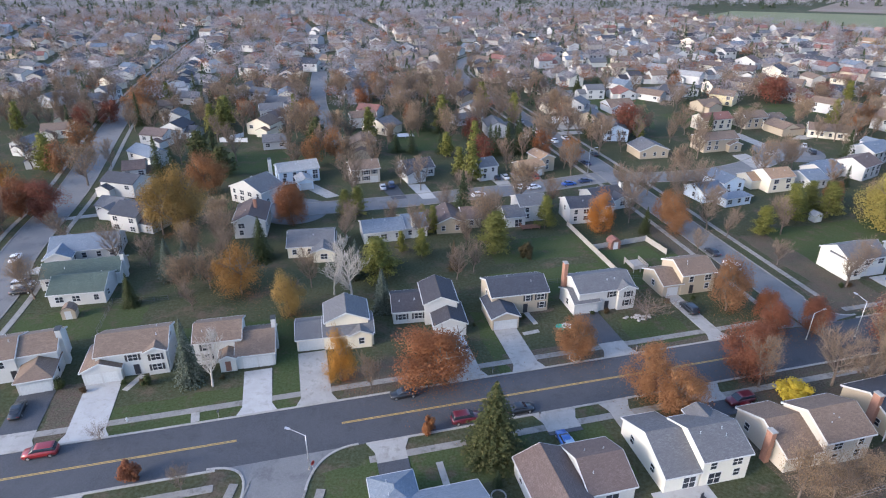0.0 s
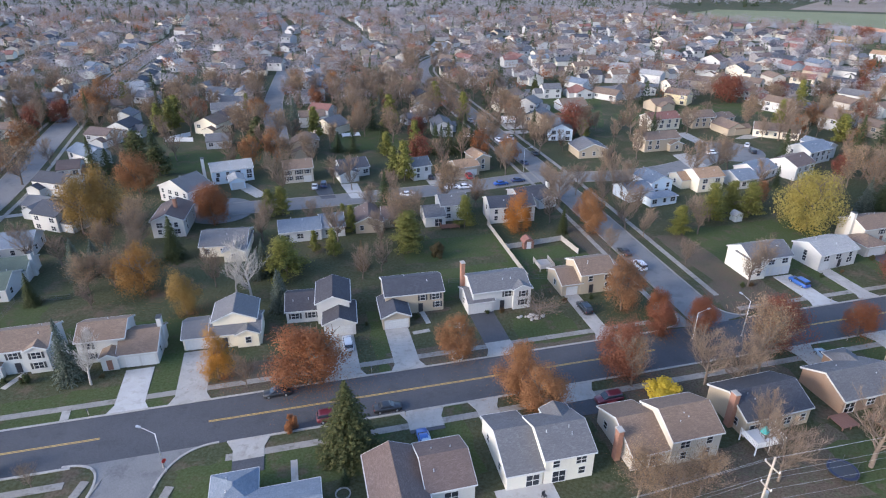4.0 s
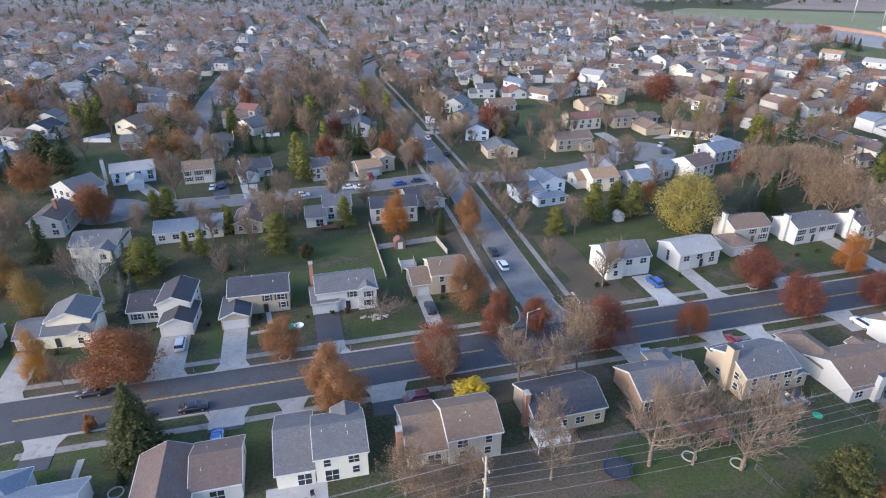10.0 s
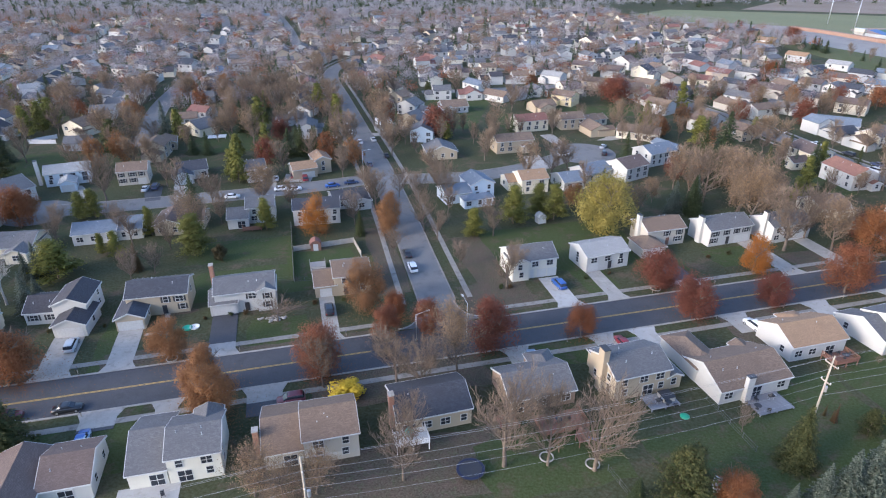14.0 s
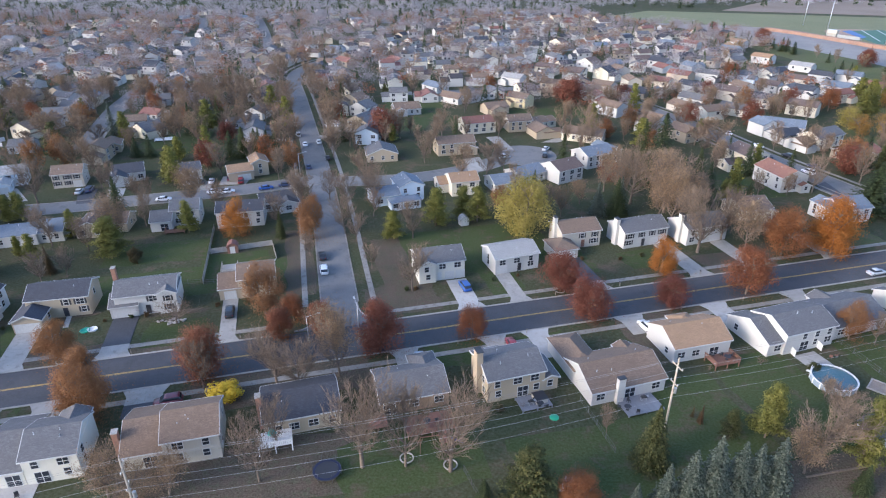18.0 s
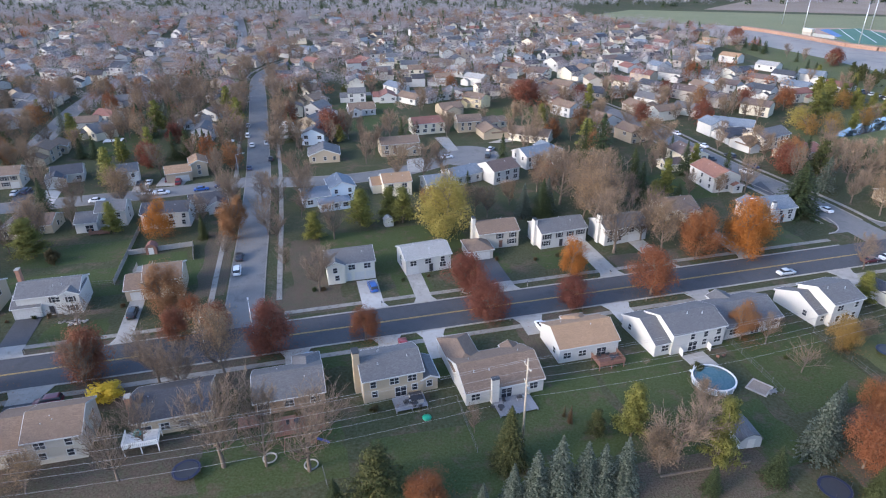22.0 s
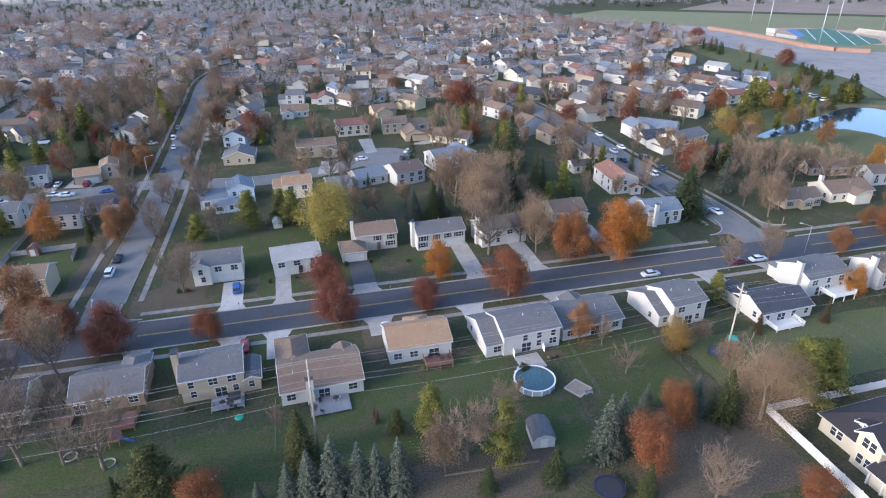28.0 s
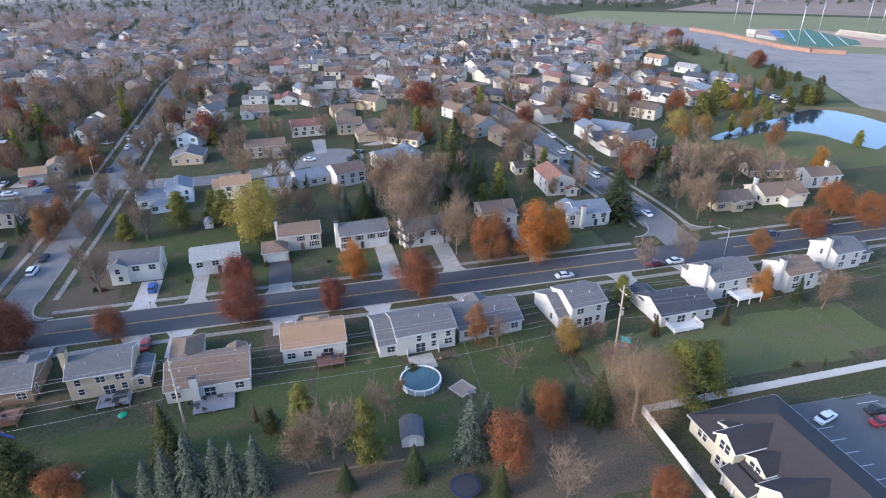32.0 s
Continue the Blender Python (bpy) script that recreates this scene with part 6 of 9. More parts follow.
# trees by their places
tree('thicket', 53.2, 58.8, 7.4, 1.20)
tree('bronze', -71.9, 145.2, 16.1, 0.80)
tree('bronze', -67.5, 150.6, 17.2, 0.80)
tree('tan_tree', -55.1, 140.1, 12.3, 0.90)
tree('tan_tree', -59.5, 132.3, 9.0, 1.00)
tree('rust_oak', -69.6, 173.4, 13.6, 1.10)
tree('bluespruce', -60.9, 121.9, 10.2, 1.10)
tree('bluespruce', -58.0, 124.6, 8.7, 1.10)
tree('bluespruce', -53.8, 123.2, 8.5, 1.10)
tree('tan_tree', -55.1, 114.9, 9.0, 1.20)
tree('tan_tree', -50.4, 117.3, 8.4, 1.20)
tree('orange_maple', -39.4, 150.6, 12.6, 0.90)
tree('bluespruce', 123.8, 57.3, 4.7, 1.05)
tree('bluespruce', 128.1, 58.0, 7.6, 1.05)
tree('bluespruce', 131.3, 58.0, 10.1, 1.05)
tree('bluespruce', 134.6, 58.6, 12.0, 1.05)
tree('bluespruce', 138.3, 59.0, 10.6, 1.05)
tree('bluespruce', 140.8, 59.2, 10.0, 1.05)
tree('bluespruce', 144.0, 59.6, 10.7, 1.05)
tree('oldspruce', 128.3, 65.1, 11.6, 1.0)
tree('darkpine', 109.1, 57.9, 10.5, 1.25)
tree('orange_maple', 115.8, 57.2, 6.6, 1.20)
tree('spruce', 102.6, 58.3, 4.8, 1.20)
tree('pine', 148.4, 70.6, 10.6, 1.00)
tree('darkpine', 142.9, 70.9, 5.5, 1.00)
tree('tan_tree', 150.7, 63.2, 8.5, 1.20)
tree('bare', 154.2, 65.5, 13.2, 1.20)
tree('pine', 159.7, 64.4, 13.2, 0.75)
tree('spruce', 157.0, 59.5, 5.5, 1.20)
tree('bare', 161.6, 73.5, 9.2, 1.10)
tree('spruce', 167.2, 61.6, 7.0, 1.30)
tree('bluespruce', 175.8, 66.4, 12.6, 1.00)
tree('bluespruce', 178.5, 68.6, 11.0, 1.00)
tree('bluespruce', 185.1, 76.5, 6.3, 1.10)
tree('orange_maple', 181.7, 63.8, 10.4, 0.9)
tree('orange_maple', 189.1, 73.3, 8.6, 0.90)
tree('bluespruce', 192.9, 75.6, 8.8, 1.00)
tree('spruce', 197.8, 74.7, 10.4, 1.20)
tree('bare', 189.8, 57.6, 10.1, 1.10)
tree('spruce', 180.0, 58.3, 6.9, 1.00)
tree('brown_shrub', 184.6, 86.9, 7.1, 1.00)
tree('bronze', 196.1, 94.1, 8.2, 0.85)
tree('tan_tree', 201.8, 96.7, 5.2, 1.20)
tree('rust_oak', 177.9, 97.5, 9.1, 0.80)
tree('sparse', 182.1, 95.8, 7.2, 0.90)
tree('thicket', 203.9, 74.4, 14.7, 1.20)
tree('pine', 213.4, 80.1, 12.2, 1.50)
tree('pine', 218.1, 81.7, 10.6, 1.40)
tree('orange_maple', 204.1, 57.4, 5.9, 1.20)
tree('bare', 251.3, 185.6, 14.4, 1.20)
tree('bare', 257.2, 184.0, 15.4, 1.20)
tree('bare', 266.6, 186.5, 14.0, 1.20)
tree('bare', 274.1, 180.3, 15.2, 1.10)
tree('bare', 280.6, 178.8, 12.3, 1.00)
tree('gold_maple', 301.0, 198.4, 9.4, 1.00)
tree('orange_maple', 285.3, 161.1, 10.5, 1.20)
tree('orange_maple', 290.9, 153.8, 9.9, 1.30)
tree('spruce', 174.4, 203.3, 18.9, 1.40)
tree('spruce', 180.9, 186.3, 12.2, 1.20)
tree('bluespruce', 239.6, 178.1, 11.8, 1.30)
tree('tan_tree', 195.8, 227.8, 11.3, 1.40)
tree('bare', 84.7, 64.9, 17.0, 1.10)
tree('bare', 91.2, 65.0, 15.1, 0.80)
tree('bare', 98.0, 64.0, 15.9, 1.10)
tree('gold_maple', 42.1, 147.0, 11.6, 0.95)
tree('rust_oak', 61.6, 145.7, 11.2, 0.90)
tree('spruce', 53.9, 145.8, 7.6, 0.90)
tree('pine', 84.1, 144.6, 8.2, 1.30)
tree('pine', 28.1, 148.9, 9.2, 1.00)
tree('bare', 43.0, 190.1, 11.5, 0.80)
tree('bare', 74.6, 175.1, 15.2, 1.00)
tree('bare', 54.6, 170.1, 11.7, 1.00)
tree('spruce', 20.2, 213.4, 10.6, 1.30)
tree('spruce', 24.6, 214.5, 11.5, 1.30)
tree('spruce', 29.1, 214.4, 11.0, 1.30)
tree('spruce', 33.0, 215.9, 9.9, 1.30)
tree('red_maple', 73.5, 237.2, 13.2, 1.10)
tree('pine', 77.7, 234.0, 7.1, 1.30)
tree('pine', 1.1, 245.6, 14.1, 1.00)
tree('bare', -13.9, 296.4, 15.5, 1.30)
tree('bare', -2.7, 296.2, 14.8, 1.20)
tree('orange_maple', -12.6, 256.7, 8.5, 1.00)
tree('rust_oak', -54.6, 256.5, 11.2, 1.10)
tree('tan_tree', -49.0, 224.5, 15.7, 1.30)
tree('tan_tree', -39.1, 220.3, 13.7, 1.20)
tree('spruce', -15.6, 216.0, 7.5, 1.60)
tree('spruce', -10.1, 215.1, 8.8, 1.30)
tree('pine', 2.5, 210.0, 9.1, 1.10)
tree('pine', 10.2, 185.2, 13.2, 0.90)
tree('pine', -1.6, 145.8, 7.8, 0.90)
tree('orange_maple', -83.2, 267.7, 7.2, 1.10)
tree('spruce', -85.8, 188.6, 9.9, 1.60)
tree('pine', -26.1, 156.8, 7.8, 1.30)
tree('rust_oak', -40.9, 156.2, 8.8, 1.10)
tree('bare', -55.5, 233.7, 11.6, 1.20)
tree('bare', -33.8, 225.1, 10.0, 1.10)
tree('orange_maple', -86.8, 271.6, 8.0, 1.00)
tree('tan_tree', -94.1, 247.7, 12.1, 1.40)
tree('pine', -88.3, 252.7, 12.2, 1.30)
tree('red_maple', -139.3, 257.8, 9.7, 1.20)
tree('rust_oak', -128.5, 263.2, 14.0, 1.30)
tree('bare', 7.3, 172.0, 8.3, 0.70)
tree('willow', 119.0, 147.6, 16.2, 1.00)
tree('bluespruce', 141.9, 159.4, 10.5, 1.10)
tree('spruce', 147.4, 159.8, 11.6, 1.30)
tree('bare', 161.9, 161.5, 18.0, 1.40)
tree('tan_tree', 158.7, 156.8, 14.7, 1.10)
tree('bare', 174.2, 147.8, 13.2, 1.00)
tree('spruce', 181.9, 179.5, 9.8, 1.30)
tree('pine', 182.6, 169.9, 7.1, 1.00)
tree('spruce', 189.7, 168.5, 7.3, 1.10)
tree('pine', 174.5, 226.6, 10.9, 1.50)
tree('spruce', 221.6, 160.6, 15.9, 1.80)
tree('gold_maple', 199.9, 142.3, 11.6, 1.20)
tree('red_maple', 185.7, 143.5, 6.7, 1.20)
tree('tan_tree', 202.6, 223.9, 11.4, 1.40)
tree('bare', 152.2, 229.1, 15.3, 1.00)
tree('red_maple', 158.9, 292.6, 13.6, 1.20)
tree('red_maple', 186.3, 298.7, 9.5, 1.10)
tree('orange_maple', 123.7, 325.8, 9.0, 1.00)
tree('red_maple', 205.5, 261.8, 8.6, 1.20)
tree('pine', 284.4, 265.7, 12.9, 1.20)
tree('rust_oak', 283.5, 289.8, 9.2, 1.20)
tree('bare', 222.5, 219.5, 8.2, 1.00)
tree('gold_maple', -17.2, 85.5, 10.8, 0.66)
tree('sparse', -11.6, 82.9, 7.4, 0.90)
tree('orange_maple', -0.9, 83.9, 11.6, 1.42)
tree('bluespruce', -42.9, 85.0, 13.1, 0.80)
tree('birch', -38.9, 83.9, 10.8, 1.00)
tree('orange_shrub', -43.6, 63.0, 3.9, 1.00)
tree('orange_shrub', -1.7, 72.5, 3.2, 0.80)
tree('bare', -35.9, 61.5, 4.7, 1.00)
tree('oldspruce', 8.0, 68.0, 13.6, 1.3)
tree('rust_oak', 24.8, 91.5, 9.2, 1.00)
tree('willow', 268.4, 250.4, 10.0, 1.1)
tree('bronze', 274.6, 237.1, 11.0, 1.1)
tree('pine', 290.6, 270.3, 13.0, 1.1)
tree('spruce', 315.1, 342.6, 9.0, 1.1)
tree('bronze', 307.7, 284.4, 9.0, 1.1)
tree('pine', 311.0, 276.9, 8.0, 1.1)
tree('pine', 316.7, 276.8, 9.0, 1.1)
tree('red_maple', 365.3, 392.0, 11.0, 1.1)
tree('red_maple', 341.5, 480.2, 13.0, 1.1)
tree('spruce', 342.9, 453.9, 10.0, 1.1)
tree('spruce', 343.6, 439.3, 9.0, 1.1)
tree('spruce', 339.3, 500.4, 8.0, 1.1)
tree('pine', 336.6, 357.6, 7.0, 1.1)
tree('darkpine', 350.2, 341.7, 9.0, 1.35)
tree('orange_maple', 278.1, 280.7, 11.0, 1.1)
tree('orange_maple', 258.1, 344.1, 12.0, 1.1)
tree('tan_tree', 280.4, 400.5, 9.0, 1.1)
tree('bare', 323.8, 342.4, 8.0, 1.1)
tree('darkpine', 349.4, 327.4, 9.0, 1.35)
tree('spruce', 350.7, 408.3, 7.0, 1.1)
tree('bronze', 312.7, 455.0, 9.0, 1.1)
tree('red_maple', 315.0, 492.6, 9.0, 1.1)
tree('darkpine', -79.5, 197.0, 13.0, 1.35)
tree('darkpine', -70.3, 190.3, 10.0, 1.35)
tree('brown_shrub', 240.3, 89.0, 2.2, 1.2)
tree('shrub', 238.8, 89.0, 1.3, 1.2)
tree('cypress', 244.5, 89.5, 2.4, 1.0)
tree('bare', 123.3, 71.8, 6.0, 0.7)
tree('cypress', 138.6, 75.5, 2.6, 1.0)
tree('cypress', 139.1, 74.3, 2.4, 1.0)
tree('darkpine', 346.1, 297.2, 10.0, 1.35)
tree('darkpine', 352.1, 295.7, 9.0, 1.3)
tree('pine', 290.4, 247.7, 8.0, 1.1)
tree('bronze', 299.4, 254.4, 8.0, 1.1)
tree('tan_tree', 306.0, 258.2, 8.0, 1.1)
tree('pine', 314.3, 265.5, 9.0, 1.0)
tree('bare', 321.1, 269.5, 8.0, 1.1)
tree('darkpine', 330.3, 278.6, 8.0, 1.2)
tree('bare', 270.4, 228.5, 9.0, 1.2)
tree('bronze', 267.6, 240.4, 9.0, 1.2)
tree('darkpine', 365.8, 372.4, 6.0, 1.2)
tree('darkpine', 367.5, 365.0, 6.0, 1.2)
tree('pine', 367.7, 355.0, 5.0, 1.2)
tree('darkpine', 369.9, 349.2, 6.0, 1.2)
tree('darkpine', 377.6, 338.0, 6.0, 1.2)
tree('spruce', 347.3, 455.8, 9.0, 1.3)
tree('spruce', 347.0, 443.8, 8.0, 1.3)
tree('bare', 355.0, 407.2, 9.0, 1.1)
tree('pine', 339.8, 328.3, 8.0, 1.1)
tree('bare', 353.6, 426.7, 9.0, 1.1)
tree('tan_tree', 361.7, 389.0, 8.0, 1.1)
tree('rust_oak', 34.5, 80.8, 10.8, 0.95)
tree('rust_oak', 38.0, 75.4, 10.4, 1.0)
tree('yellow_shrub', 58.8, 80.4, 3.0, 2.00)
tree('red_oak', 53.6, 86.4, 11.0, 1.00)
tree('bare', 67.5, 83.6, 13.2, 1.00)
tree('bare', 72.0, 82.0, 12.9, 1.00)
tree('red_oak', 72.7, 100.0, 7.7, 1.00)
tree('spruce', 8.1, 62.0, 3.2, 1.00)
tree('sparse', 54.6, 83.2, 11.5, 0.85)
tree('red_oak', 64.6, 98.7, 7.5, 1.00)
tree('tan_tree', 78.2, 86.6, 15.0, 0.80)
tree('red_maple', 85.0, 94.5, 11.2, 1.00)
tree('orange_maple', 102.8, 98.0, 7.7, 1.00)
tree('red_maple', 123.8, 116.9, 10.0, 1.00)
tree('red_maple', 127.7, 105.4, 9.6, 1.10)
tree('gold_maple', 148.9, 124.3, 9.8, 1.00)
tree('red_maple', 146.6, 110.3, 7.9, 1.00)
tree('orange_maple', 165.3, 115.1, 12.1, 1.10)
tree('pine', 95.4, 152.9, 11.1, 1.30)
tree('pine', 107.1, 155.5, 10.5, 1.30)
tree('bluespruce', 149.3, 163.0, 10.9, 1.00)
tree('bare', 162.2, 135.8, 17.7, 1.20)
tree('tan_tree', 161.5, 166.5, 16.5, 1.00)
tree('tan_tree', 160.0, 151.4, 17.6, 1.00)
tree('spruce', 169.7, 209.3, 15.2, 1.00)
tree('bare', 163.8, 152.7, 15.6, 1.00)
tree('bare', 74.5, 143.2, 8.7, 1.00)
tree('bare', 90.2, 117.4, 12.5, 1.00)
tree('rust_oak', 61.1, 153.0, 9.6, 0.80)
tree('pine', 13.4, 135.6, 10.4, 1.60)
tree('pine', -4.6, 150.7, 6.2, 0.80)
tree('pine', -13.6, 122.6, 9.6, 1.90)
tree('pine', -9.3, 134.7, 5.8, 0.90)
tree('bluespruce', -19.8, 121.2, 7.9, 1.00)
tree('bluespruce', -12.5, 112.8, 6.7, 1.00)
tree('birch', -22.7, 114.4, 10.5, 1.00)
tree('spruce', -78.2, 205.8, 12.4, 1.30)
tree('spruce', 22.1, 221.1, 8.8, 1.00)
tree('spruce', 28.6, 221.0, 9.5, 1.00)
tree('spruce', 35.0, 221.0, 9.5, 1.00)
tree('pine', 6.4, 190.0, 9.8, 1.00)
tree('bare', 7.7, 166.9, 10.8, 1.00)
tree('bare', 42.1, 197.4, 9.4, 1.00)
tree('bare', 4.0, 121.1, 8.8, 0.90)
tree('bare', 7.9, 124.7, 8.1, 0.90)
tree('bare', -25.5, 170.1, 15.5, 1.00)
tree('bronze', -42.8, 114.9, 12.0, 1.00)
tree('bronze', -30.6, 106.5, 10.2, 0.80)
tree('bare', -51.0, 128.1, 9.9, 1.00)
tree('spruce', -89.7, 186.9, 14.4, 1.00)
tree('orange_maple', -115.6, 156.3, 11.7, 1.10)
tree('red_maple', -108.3, 156.2, 11.2, 1.10)
tree('rust_oak', -123.8, 192.3, 11.6, 1.00)
tree('tan_tree', -110.2, 181.7, 13.6, 1.20)
tree('rust_oak', -127.4, 212.7, 13.1, 1.00)
tree('spruce', -64.5, 110.2, 7.8, 1.00)
tree('bare', -50.9, 108.0, 6.8, 1.00)
tree('pine', -22.5, 157.5, 8.5, 1.20)
tree('birch', -18.3, 110.9, 15.2, 1.00)
tree('pine', -4.3, 132.0, 7.6, 1.00)
tree('bluespruce', -11.6, 107.9, 9.9, 1.00)
tree('bluespruce', -19.1, 124.3, 8.8, 1.00)
tree('cypress', 3.3, 126.1, 7.4, 1.60)
tree('shrub', 20.9, 131.9, 4.1, 0.90)
tree('brown_shrub', 41.7, 104.2, 6.2, 1.60)
tree('rust_oak', 59.3, 107.8, 12.2, 0.9)
tree('orange_maple', 65.9, 104.9, 6.7, 0.90)
tree('bare', 63.7, 134.9, 6.7, 1.00)
tree('bare', 80.0, 127.9, 7.0, 1.00)
tree('tan_tree', 163.3, 80.1, 4.0, 1.00)
tree('gold_maple', 195.4, 134.4, 15.9, 1.10)
tree('orange_maple', 182.6, 133.9, 12.8, 1.00)
tree('tan_tree', 174.4, 136.1, 14.0, 1.00)
tree('bare', 231.0, 129.3, 11.5, 1.00)
tree('bare', 220.5, 126.5, 9.3, 1.00)
tree('bare', 241.7, 167.1, 12.2, 1.00)
tree('bare', 250.8, 164.0, 12.7, 1.00)
tree('tan_tree', 245.0, 158.5, 11.8, 1.00)
tree('bare', 242.8, 183.2, 9.2, 1.00)
tree('orange_maple', 271.3, 146.5, 8.5, 1.10)
tree('orange_maple', 289.5, 167.9, 8.0, 1.00)
tree('pine', 211.0, 111.5, 7.5, 1.20)
tree('gold_maple', 243.5, 115.1, 7.7, 0.90)
tree('cypress', 231.1, 103.7, 6.2, 1.40)
tree('cypress', 215.0, 99.6, 5.1, 1.80)
tree('spruce', 251.2, 113.3, 6.6, 1.00)
tree('tan_tree', 254.9, 109.6, 9.6, 1.00)
tree('rust_oak', 269.6, 152.8, 5.9, 1.00)
tree('rust_oak', 252.6, 136.4, 7.6, 1.00)
tree('spruce', 183.6, 191.3, 8.8, 1.00)
tree('spruce', 178.2, 171.0, 7.6, 1.00)
tree('bare', 195.2, 173.9, 8.8, 1.00)
tree('rust_oak', 299.2, 227.8, 10.6, 1.00)
tree('spruce', 19.6, 228.5, 7.7, 1.00)
tree('spruce', 0.1, 214.8, 8.2, 1.00)
tree('bare', 56.2, 165.2, 12.9, 1.00)
tree('bare', 62.7, 172.7, 10.1, 1.00)
tree('bare', 70.9, 147.6, 11.4, 1.00)
tree('pine', 103.3, 158.9, 9.6, 1.20)
tree('bare', 73.3, 185.8, 8.0, 1.00)
tree('bare', 93.0, 217.6, 11.8, 1.00)
tree('tan_tree', 118.6, 196.1, 11.7, 1.00)
tree('rust_oak', 114.7, 165.9, 7.4, 1.00)
tree('bare', 128.0, 162.8, 8.6, 1.00)
tree('bare', 154.1, 168.3, 18.0, 1.20)
tree('red_maple', 336.5, 562.3, 8.6, 1.20)
tree('red_maple', 355.8, 513.6, 9.2, 1.20)
tree('red_maple', 370.0, 398.8, 10.1, 1.10)
tree('spruce', 307.0, 516.1, 7.8, 1.20)
tree('spruce', 342.7, 466.1, 7.8, 1.20)
tree('spruce', 340.1, 375.9, 7.4, 1.30)
tree('spruce', 339.7, 366.2, 7.2, 1.30)
tree('spruce', 354.1, 352.0, 7.9, 1.30)
tree('spruce', 359.8, 356.3, 8.0, 1.20)
tree('spruce', 370.7, 365.1, 4.9, 1.20)
tree('spruce', 373.7, 358.5, 4.8, 1.20)
tree('spruce', 378.4, 342.6, 5.2, 1.20)
tree('pine', 303.8, 300.1, 11.6, 1.30)
tree('pine', 303.6, 290.5, 12.7, 1.30)
tree('pine', 314.7, 296.5, 9.2, 1.20)
tree('pine', 314.9, 287.1, 9.0, 1.20)
tree('pine', 340.9, 302.4, 7.8, 1.40)
tree('pine', 348.1, 295.6, 9.2, 1.40)
tree('spruce', 355.5, 302.0, 8.6, 1.30)
tree('tan_tree', 274.8, 260.0, 8.3, 1.20)
tree('bare', 260.7, 216.3, 8.5, 1.20)
tree('bare', 263.6, 208.9, 8.2, 1.20)
tree('bare', 268.2, 208.8, 7.7, 1.20)
tree('bare', 274.1, 201.8, 7.0, 1.20)
tree('bare', 278.5, 201.7, 7.0, 1.20)
tree('tan_tree', 278.3, 215.9, 5.5, 1.20)
tree('gold_maple', 305.2, 204.7, 5.9, 1.00)
tree('pine', 331.4, 226.6, 6.9, 1.20)
tree('thicket', 208.4, 80.0, 10.8, 1.0)
tree('thicket', 203.6, 77.6, 8.4, 1.05)
tree('thicket', 212.2, 78.6, 7.6, 1.0)
tree('tan_tree', 203.0, 84.6, 8.0, 1.0)
tree('spruce', 172.4, 174.2, 10.1, 1.30)
tree('spruce', 164.1, 184.4, 10.5, 1.30)
tree('spruce', 175.4, 184.2, 10.5, 1.00)
tree('bare', 171.1, 142.9, 10.8, 1.10)
tree('tan_tree', 167.7, 185.8, 11.6, 1.10)
tree('tan_tree', 49.0, 59.5, 8.8, 1.10)
tree('bare', 70.8, 69.0, 9.9, 1.00)
tree('tan_tree', 57.6, 59.9, 7.4, 1.20)
tree('bare', 69.8, 62.3, 12.0, 1.00)
tree('shrub', -64.6, 83.2, 2.2, 0.90)
tree('shrub', -50.2, 84.1, 2.1, 0.90)
tree('shrub', -15.8, 102.6, 2.9, 0.90)
tree('brown_shrub', -51.7, 71.1, 3.5, 1.00)
tree('cypress', 139.3, 73.9, 3.9, 1.00)


# the house by the short street, seen from behind
house(-2.6, 55.6, 14, "white house with blue-grey hipped roof and low wing", [(-5.6, 0.2, 0, 6.5, 2.9, "h"), (-2.0, 8.5, -6.5, 2.6, 2.9, "e")], "white", "blue",
      doors=((0, "N", 0, "garage", 4.6),), vents=2)
slab("pavement", "narrow concrete garden path", "path", 0.6, 63.8, 104, 5.5, 1.0, 0.06, CONCRETE)
slab("pavement", "narrow concrete garden path", "path", -0.6, 61.4, 14, 3.6, 1.0, 0.064, CONCRETE)

for px, py, yaw, ln, wd in ((18.45, 105.3, 109, 5.2, 1.0), (17.9, 99.9, 18, 3.4, 1.0), (-39.3, 76.5, 108, 3.0, 1.3), (-52.85, 84.9, 73, 4.4, 1.1)):
    slab("pavement", "concrete path to the front door", "path", px, py, yaw, ln, wd, 0.062, CONCRETE)

# lawns greener or browner than the rest
YARD_COUNT = [0]


def yard(x, y, w, d, mat=None, z=0.012, yaw=None):
    YARD_COUNT[0] += 1
    z = 0.006 + 0.0004 * YARD_COUNT[0]
    a = road_yaw(x) if yaw is None else yaw
    lawn = mat is None
    name = "lawn" if lawn else "leaf_litter"
    pts = []
    r = random.Random(int(x * 5 + y))
    for u0, v0, u1, v1 in ((-1, -1, 1, -1), (1, -1, 1, 1), (1, 1, -1, 1), (-1, 1, -1, -1)):
        for k in range(7):
            t = k / 7
            pts.append((w / 2 * (u0 + (u1 - u0) * t) + r.uniform(-0.5, 0.5), d / 2 * (v0 + (v1 - v0) * t) + r.uniform(-0.5, 0.5)))
    c, s = math.cos(radians(a)), math.sin(radians(a))
    patch(name, "mown green lawn" if lawn else "ground covered with brown fallen leaves", "lawn" if lawn else "ground", (DRY_LAWN if x > 205 else LAWN) if lawn else LITTER, z, *[(x + u * c - v * s, y + u * s + v * c) for u, v in pts])


